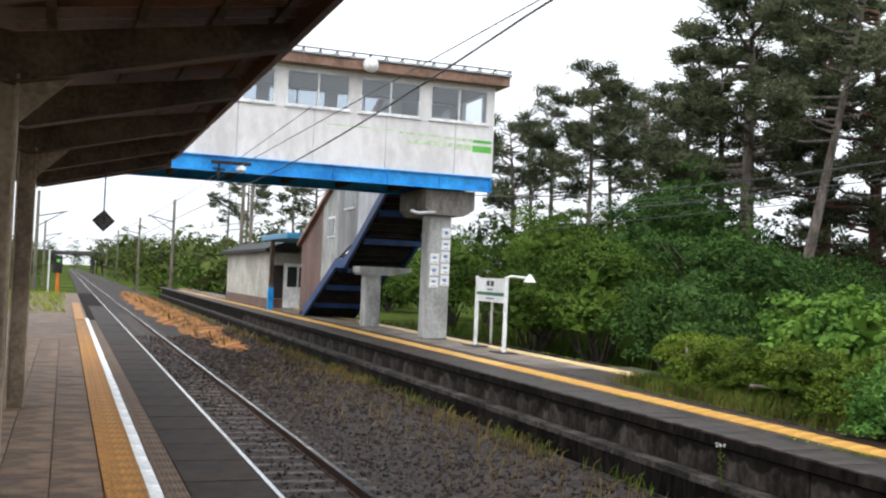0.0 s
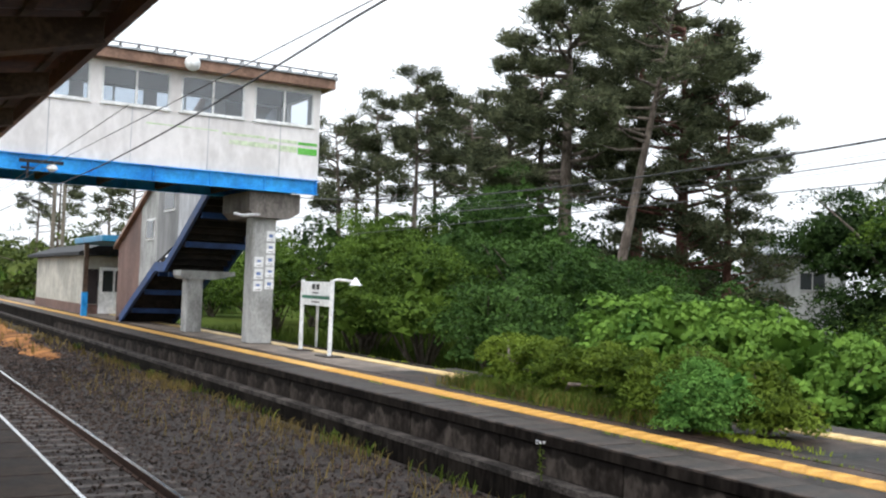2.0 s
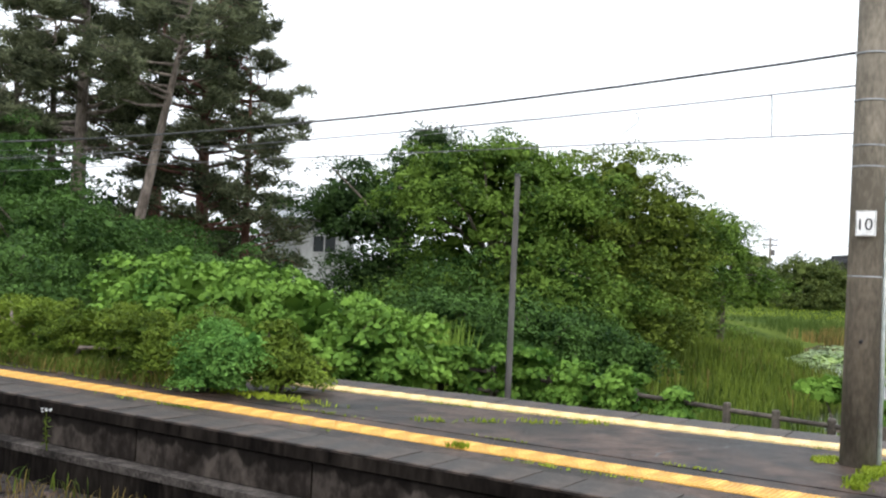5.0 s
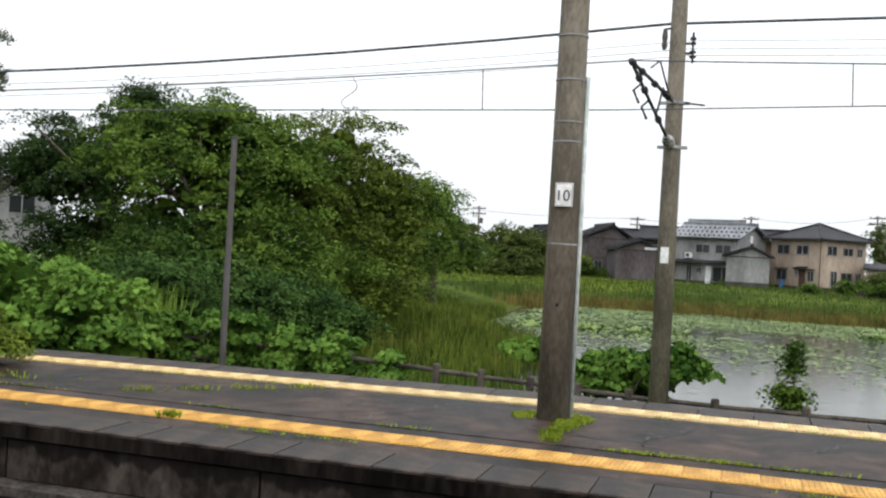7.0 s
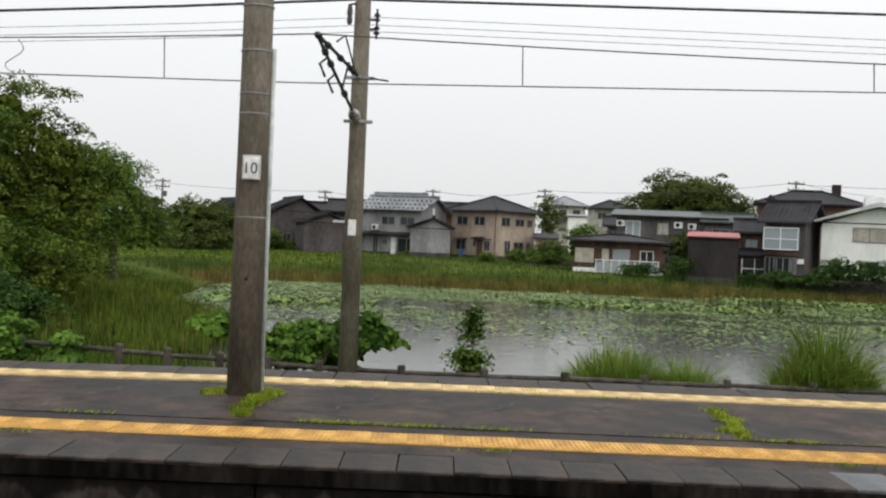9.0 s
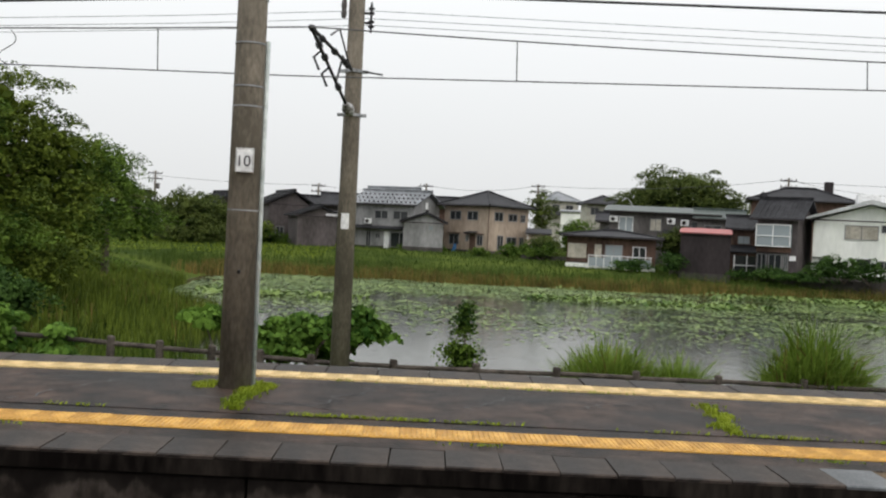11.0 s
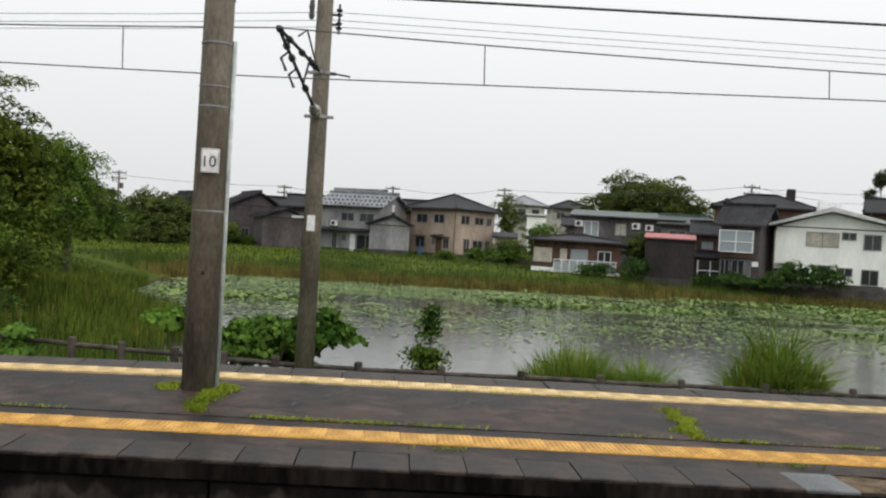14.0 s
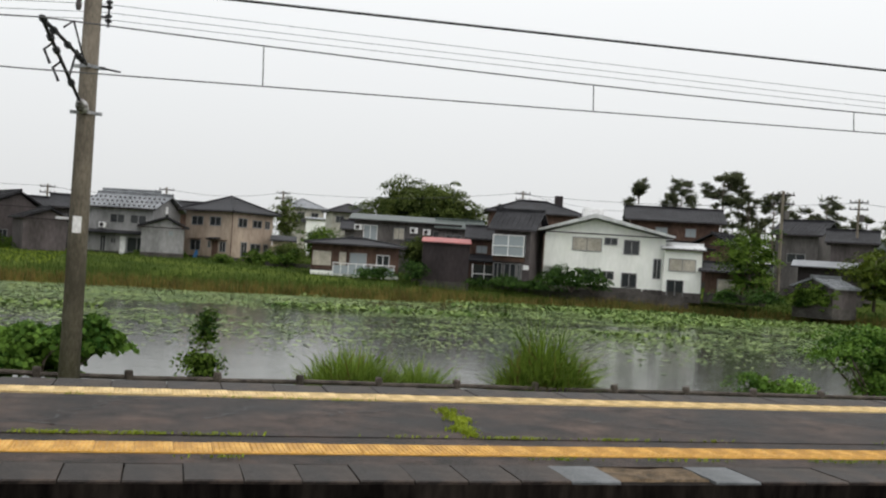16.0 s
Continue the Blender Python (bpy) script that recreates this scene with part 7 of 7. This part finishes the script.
solo("lily_pads", np_mesh("lily_pads", lv, L["lily"], 5), None, "floating green lily pads spread over the pond", "lily pads", kind="stuff")
c = scatter(30000, 48, 78, -66, 12, lambda x, y: 0.8 < shore(x, y) < 26 and noise.noise(Vector((x * 0.14, y * 0.1, 9))) + 0.35 * min(max((-y - 12) / 25, -0.6), 1) - 0.02 * shore(x, y) > 0.0)
c[:, 2] = WATER + rng.uniform(0.05, 0.25, len(c))
solo("lotus_leaves", np_mesh("lotus_leaves", leaf_quads(c, 0.34, 0.8, 1.5), L["lily"]), None, "raised lotus leaves near the far shore", "lotus", kind="stuff")


def flat_scatter(count, fn, z):
    p = [fn() for _ in range(count)]
    return np.array([(x, y, z) for x, y in p])


u = random.uniform
wx = [(u(5, 34), u(0.1, 1.0)) for _ in range(56)]
weed = [(fx(y) - 0.22 - abs(random.gauss(0, 0.28)) - 0.9 * q * q, y + random.gauss(0, 0.35)) for y, q in wx for _ in range(int(34 * (1.1 - q)))] + [(u(4.9, 6.8), u(5, 30)) for _ in range(700)]
patch("wall_weeds", "straw", np.array([(x, y, bed_z(x)) for x, y in weed]), 0.24, 0.014, "yellowing weeds along the platform wall", 0.7)
patch("soil_grass", "straw", np.concatenate([flat_scatter(500, lambda: (u(5.0, 6.6), u(36, 100)), -1.0), flat_scatter(500, lambda: (u(6.4, 6.9), u(30, 90)), -0.9)]), 0.3, 0.04, "dry yellow grass on the rusty soil", 0.6)
patch("platform_end_grass", "moss", flat_scatter(1500, lambda: (u(-3.3, 0.1), u(36, 62)), -0.03), 0.18, 0.03, "bright weeds on the far end of the platform", 0.6)
wg = [u(5, 40) for _ in range(22)]
green = [(fx(y) - 0.24 - abs(random.gauss(0, 0.16)), y + random.gauss(0, 0.3)) for y in wg for _ in range(20)]
patch("wall_weeds_green", "olive", np.array([(x, y, bed_z(x)) for x, y in green]), 0.22, 0.02, "olive-green weeds along the platform wall", 0.7)


def tuft_line(fnx, y0, y1, groups, per, spread):
    out = []
    for _ in range(groups):
        y = u(y0, y1)
        k = int(per * u(0.3, 1.5))
        out += [(fnx(y) + random.gauss(0, 0.02), y + random.gauss(0, spread), 0.0) for _ in range(k)]
    return np.array(out)


patch("joint_weeds", "moss", np.concatenate([tuft_line(lambda y: 8.86, -9, 16, 36, 30, 0.2), tuft_line(lambda y: 7.93, -9, 16, 20, 24, 0.16), tuft_line(lambda y: bx(y) - 1.22, -6, 10, 16, 14, 0.14), tuft_line(lambda y: 10.4 + 0.02 * y, 17, 22, 10, 30, 0.1)]), 0.035, 0.014, "small weeds growing in the platform joints", 1.3)
patch("pole_weeds", "moss", np.array([(10.25 + math.cos(a) * q, 1.87 + math.sin(a) * q * 1.25, 0.0) for a, q in ((random.choice((u(0.7, 2.2), u(-1.4, -0.2), u(3.6, 5.4))), u(0.16, 0.34)) for _ in range(700))] + [(10.15 - k * 0.0017 + random.gauss(0, 0.02), 1.68 - 0.03 * math.sin(k * 0.011) + random.gauss(0, 0.07 - 0.00005 * k), 0.0) for k in range(700)]), 0.045, 0.016, "bright moss and weeds round the foot of the pole", 0.8)
patch("crack_weeds", "moss", np.array([(10.5 - k * 0.00137 + random.gauss(0, 0.03), -3.01 + 0.00017 * k + 0.04 * math.sin(k * 0.009) + random.gauss(0, 0.05 + 0.025 * math.sin(k * 0.016)), 0.0) for k in range(1150) if math.sin(k * 0.031) > -0.85]), 0.04, 0.014, "bright weeds in a crack across the asphalt", 0.8)
patch("edge_weeds", "moss", np.array([(9.2 + 1.6 * k / 260 + random.gauss(0, 0.04), 6.2 - 1.6 * k / 260 + random.gauss(0, 0.07), 0.0) for k in range(260) if math.sin(k * 0.09) > -0.2] + [(8.15 + random.gauss(0, 0.04), 5.0 + random.gauss(0, 0.05), 0.0) for _ in range(90)] + [(9.3 + random.gauss(0, 0.1), 8.6 + random.gauss(0, 0.5), 0.0) for _ in range(420)]), 0.06, 0.018, "green weeds on the platform surface", 0.8)
patch("hedge_grass", "meadow", np.array([(9.45 + random.gauss(0, 0.24), u(9.8, 15.2), 0.0) for _ in range(6000)]), 0.26, 0.012, "rough grass under the hedge", 0.7)
patch("hedge_dry_grass", "straw", np.array([(9.3 + random.gauss(0, 0.2), u(10, 15.6), 0.0) for _ in range(1800)]), 0.22, 0.01, "dry grass stems under the hedge", 0.7)


tw = thing("tall_weed", pose(6.98, 9.53, -0.5), "thin weed with small white flowers growing on the wall footing", "weed")
part("stalk", Mb().tube([(0, 0, 0), (-0.02, 0.02, 0.25), (-0.03, 0.0, 0.42)], [0.008, 0.006, 0.004], 5), L["olive"], tw)
part("leaves", np_mesh("leaves", leaf_quads(np.array([(-0.02 + 0.03 * math.cos(k * 2.4), 0.03 * math.sin(k * 2.4), 0.06 + 0.02 * k) for k in range(16)]), 0.09, 0.3), L["olive"]), None, tw)
for k in range(6):
    part("flower", Mb().tube([(-0.03 + 0.045 * math.cos(k), 0.055 * math.sin(k), 0.42 + 0.012 * (k % 3)), (-0.03 + 0.045 * math.cos(k), 0.055 * math.sin(k), 0.435 + 0.012 * (k % 3))], [0.006, 0.017], 7), M["white"], tw, "small white flower head")


# ---- things down the line ----
def line_pole(x, y, h, lean=0.0):
    p = thing("line_pole", pose(x, y, -1.3, 0, lean, 0), "tall grey pole beside the railway line", "pole", "poles along the line")
    part("shaft", Mb().tube([(0, 0, 0), (0, 0, h)], [0.16, 0.11], 10), M["pole_c"], p)
    part("bracket", Mb().tube([(0, 0, h - 2.0), (-2.2 if x > 3 else 2.2, 0, h - 1.5)], 0.05, 6).tube([(0, 0, h - 2.8), (-1.9 if x > 3 else 1.9, 0, h - 1.6)], 0.04, 6), M["black"], p)


for x, y, h in ((10.6, 66, 9.2), (8.8, 92, 9.0), (8.4, 130, 9.0), (8.2, 180, 9.0), (-2.0, 58, 9.5), (-2.2, 86, 8.6), (-2.6, 140, 8.4), (12.2, 72, 11), (9.0, 250, 9.0)):
    line_pole(x, y, h)
sg = thing("railway_signal", pose(-0.35, 62, -1.2), "railway signal with green lamp on an orange and white mast", "signal")
part("mast", Mb().tube([(0, 0, 0), (0, 0, 3.0)], 0.09, 8), M["orange"], sg, "orange mast")
part("head", Mb().box(-0.22, -0.15, 2.3, 0.22, 0.1, 3.3, 0.05), M["black"], sg)
part("lens", Mb().tube([(0, -0.16, 3.0), (0, -0.2, 3.0)], 0.1, 12), M["green"], sg)
part("frame", Mb().tube([(-0.5, 0.3, 0), (-0.5, 0.3, 3.6), (0.3, 0.3, 3.6)], 0.05, 6), M["white"], sg, "white pipe frame")
ob = thing("road_bridge", pose(0, 330, 0), "distant grey road bridge across the railway", "bridge")
part("deck", Mb().box(-40, 0, 4.3, 44, 8, 5.0), M["block"], ob)
for x in (-12, -3, 8, 20):
    part("pier", Mb().box(x - 0.6, 2, -2, x + 0.6, 6, 4.3), M["block"], ob)
part("parapet", Mb().box(-40, -0.1, 5.0, 44, 0.1, 5.6), M["hgrey"], ob)


# ---- paving, tactile tiles and coping stones ----
def bar_tile(w, d, bars=4, along="x"):
    """A tactile tile with raised bars."""
    m = Mb().box(-w / 2, -d / 2, -0.03, w / 2, d / 2, 0.004)
    long, short = (w, d) if along == "x" else (d, w)
    half = 0.3 * short / bars
    for k in range(bars):
        c = -short / 2 + (k + 0.5) * short / bars
        v = [(-long / 2 + 0.02, c - half, 0.004), (long / 2 - 0.02, c - half, 0.004), (long / 2 - 0.02, c + half, 0.004), (-long / 2 + 0.02, c + half, 0.004),
             (-long / 2 + 0.026, c - half * 0.6, 0.012), (long / 2 - 0.026, c - half * 0.6, 0.012), (long / 2 - 0.026, c + half * 0.6, 0.012), (-long / 2 + 0.026, c + half * 0.6, 0.012)]
        f = [(4, 5, 6, 7), (0, 1, 5, 4), (1, 2, 6, 5), (2, 3, 7, 6), (3, 0, 4, 7)]
        if along != "x":
            v, f = [(y, x, z) for x, y, z in v], [q[::-1] for q in f]
        m.add(v, f)
    return m


# near platform
walkway = thing("platform_paving", pose(0, 0, 0), "worn paving with yellow tactile tiles and a white safety line", "paving", kind="structure")
t_y = bar_tile(0.296, 0.296, 6, "y").mesh("tactile_tile", M["yellow_n"])
for i in range(127):
    piece("tactile_tile", t_y, walkway, 0.505, -6.1 + 0.3 * i, random.uniform(-0.002, 0.002))
t_w = Mb().box(-0.048, -0.295, -0.03, 0.048, 0.295, 0.003).mesh("white_block", M["whiteline"])
for i in range(66):
    piece("white_block", t_w, walkway, 0.705 + random.uniform(-0.003, 0.003), -6.4 + 0.6 * i, 0)
t_p = Mb().box(-0.183, -0.183, -0.034, 0.183, 0.183, 0.0, 0.004).mesh("paving_tile", M["paving"])
for i in range(58):
    for k in range(4):
        piece("paving_tile", t_p, walkway, 0.35 - 0.187 - 0.374 * k, 2.2 + 0.374 * i, random.uniform(-0.004, 0.001), random.choice((0, 90, 180)))
t_e = bar_tile(0.172, 0.296, 5, "y").mesh("edge_tile", M["paving"])
for i in range(127):
    piece("edge_tile", t_e, walkway, 0.853, -6.1 + 0.3 * i, random.uniform(-0.004, -0.001))
t_c = Mb().box(0.18, -0.44, -0.2, 0.80, 0.44, 0.0, 0.01).mesh("coping_slab", M["paving_d"])
for i in range(55):
    piece("coping_slab", t_c, walkway, 0.765, -5.71 + 0.89 * i, random.uniform(-0.005, 0.001))
solo("tactile_strip", strip(Mb(), [32.2, 46], lambda y: 0.36, lambda y: 0.65, -0.03, 0.004), M["yellow_n"], "yellow tactile strip farther along the platform", "paving", kind="structure")

# island platform
lip = [(0.015, -0.027), (0.56, -0.027), (0.56, 0.0), (0.03, 0.0), (0.015, -0.008)]
stones = thing("coping_row", pose(0, 0, 0), "row of dark concrete coping stones along the island platform edge", "coping", kind="structure")
c_s = Mb().prism(lip, 0.402, "y", -0.201).mesh("coping_stone", M["coping"])
c_b = Mb().prism(lip, 0.402, "y", -0.201).mesh("coping_stone_pale", M["coping_l"])
for i in range(105):
    y = -12.336 + 0.411 * i
    if -4.5 < y < -3.45:
        continue
    piece("coping_stone", c_b if abs(y + 3.25) < 0.205 or abs(y + 4.72) < 0.205 else c_s, stones, fx(y) + random.uniform(-0.006, 0.004), y, random.uniform(-0.007, 0.003), random.uniform(-0.4, 0.4))
rest = Mb()
for i in range(122):
    y = 30.75 + 0.48 * i
    rest.prism([(fx(y) + a, b) for a, b in lip], 0.472, "y", y)
for i in range(60):
    y = -12.96 - 0.41 * i
    rest.prism([(fx(y) + a, b) for a, b in lip], 0.402, "y", y)
tagged(part("coping_rest", rest, M["coping"], stones), kind="stuff")
# a broken patch of edge with crumbling mortar
bk = Mb()
nb = 16
for j in range(nb):
    for i in range(nb):
        x, y = fx(-4) + 0.03 + 0.54 * i / (nb - 1), -4.49 + 1.16 * j / (nb - 1)
        bk.v.append((x, y, -0.016 + 0.02 * noise.noise(Vector((x * 6, y * 6, 1))) - 0.08 * max(0, 1 - i / 3)))
bk.f = [(j * nb + i, j * nb + i + 1, (j + 1) * nb + i + 1, (j + 1) * nb + i) for j in range(nb - 1) for i in range(nb - 1)]
solo("broken_edge", bk, M["soil_d"], "crumbled patch of the platform edge", "platform", kind="structure")
# stained edge face, with the shade under the coping put into its colour
solo("edge_face", strip(Mb(), YS, lambda y: fx(y), lambda y: fx(y) + 0.059, -0.14, -0.028), M["wall_c"], "stained face of the platform edge, coloured near-black for shade", "platform", kind="structure")
solo("platform_strip", strip(strip(Mb(), YS, lambda y: fx(y) + 0.565, lambda y: 8.09, -0.03, -0.006), YS, lambda y: 8.51, lambda y: 8.84, -0.03, -0.006), M["asphalt"], "dark asphalt strips beside the tactile tiles", "platform", kind="structure")
tact = thing("tactile_row", pose(0, 0, 0), "rows of worn yellow tactile tiles along the island platform", "paving", kind="structure")
t_1 = bar_tile(0.41, 0.296, 7, "x").mesh("tactile_tile_a", M["yellow"])
t_2 = bar_tile(0.40, 0.296, 7, "x").mesh("tactile_tile_b", M["yellow2"])
for i in range(92):
    y = -9.0 + 0.3 * i
    piece("tactile_tile", t_1, tact, 8.30, y, random.uniform(-0.003, 0.002), random.uniform(-0.5, 0.5))
    piece("tactile_tile", t_2, tact, bx(y) - 0.90, y, random.uniform(-0.003, 0.002), 4.1 if 2 < y < 16 else 0)
solo("tactile_strip", strip(strip(Mb(), [18.5, 80], lambda y: 8.10, lambda y: 8.50, -0.03, 0.004), [-45, -9.2], lambda y: 8.10, lambda y: 8.50, -0.03, 0.004), M["yellow"], "yellow tactile strip running along the platform", "paving", kind="structure")
solo("tactile_strip_back", strip(strip(Mb(), [18.5, 50], lambda y: bx(y) - 1.1, lambda y: bx(y) - 0.7, -0.03, 0.004), [-45, -9.2], lambda y: bx(y) - 1.1, lambda y: bx(y) - 0.7, -0.03, 0.004), M["yellow2"], "pale yellow strip along the back of the platform", "paving", kind="structure")
bc = thing("back_coping", pose(0, 0, 0), "weathered concrete coping along the back of the platform", "coping", kind="structure")
b_s = Mb().box(-0.32, -0.295, -0.12, 0.32, 0.295, 0.0, 0.008).mesh("back_stone", M["coping"])
for i in range(48):
    y = -10 + 0.6 * i
    piece("coping_stone", b_s, bc, bx(y) - 0.325, y, random.uniform(-0.006, 0.002), 4.1 if 2 < y < 16 else 0)
# hairline cracks and joints in the asphalt
ck = Mb()
for x0, y0, x1, y1 in ((10.2, -2.6, 9.0, -3.2), (9.2, 6.2, 10.8, 4.6), (9.0, 3.6, 10.6, 3.0), (10.9, 0.4, 9.4, 0.9), (9.6, -0.4, 10.4, -0.9), (8.9, 7.6, 10.6, 7.0), (10.3, -5.5, 8.9, -6.4), (10.85, -1.2, 10.8, -3.2), (10.82, -3.0, 10.78, -5.4), (10.85, 1.2, 10.8, -0.8), (10.6, 3.0, 10.75, 0.8), (10.2, 5.4, 10.5, 3.2), (10.0, -1.6, 10.35, -2.2), (9.9, -4.4, 9.3, -5.4), (9.4, 5.6, 9.0, 7.4), (9.0, 8.2, 9.9, 6.4), (10.4, -7.4, 9.0, -8.2), (9.7, 2.4, 9.2, 0.6)):
    pts = []
    for k in range(13):
        s = k / 12
        pts.append((x0 + (x1 - x0) * s + random.gauss(0, 0.05), y0 + (y1 - y0) * s + random.gauss(0, 0.06)))
    for (a, b), (c, d) in zip(pts, pts[1:]):
        e = Vector((d - b, a - c)).normalized() * random.uniform(0.004, 0.013)
        ck.add([(a - e.x, b - e.y, 0.004), (c - e.x, d - e.y, 0.004), (c + e.x, d + e.y, 0.004), (a + e.x, b + e.y, 0.004)], [(0, 1, 2, 3)])
solo("asphalt_cracks", ck, M["black"], "dark cracks in the platform asphalt", "crack", kind="stuff")
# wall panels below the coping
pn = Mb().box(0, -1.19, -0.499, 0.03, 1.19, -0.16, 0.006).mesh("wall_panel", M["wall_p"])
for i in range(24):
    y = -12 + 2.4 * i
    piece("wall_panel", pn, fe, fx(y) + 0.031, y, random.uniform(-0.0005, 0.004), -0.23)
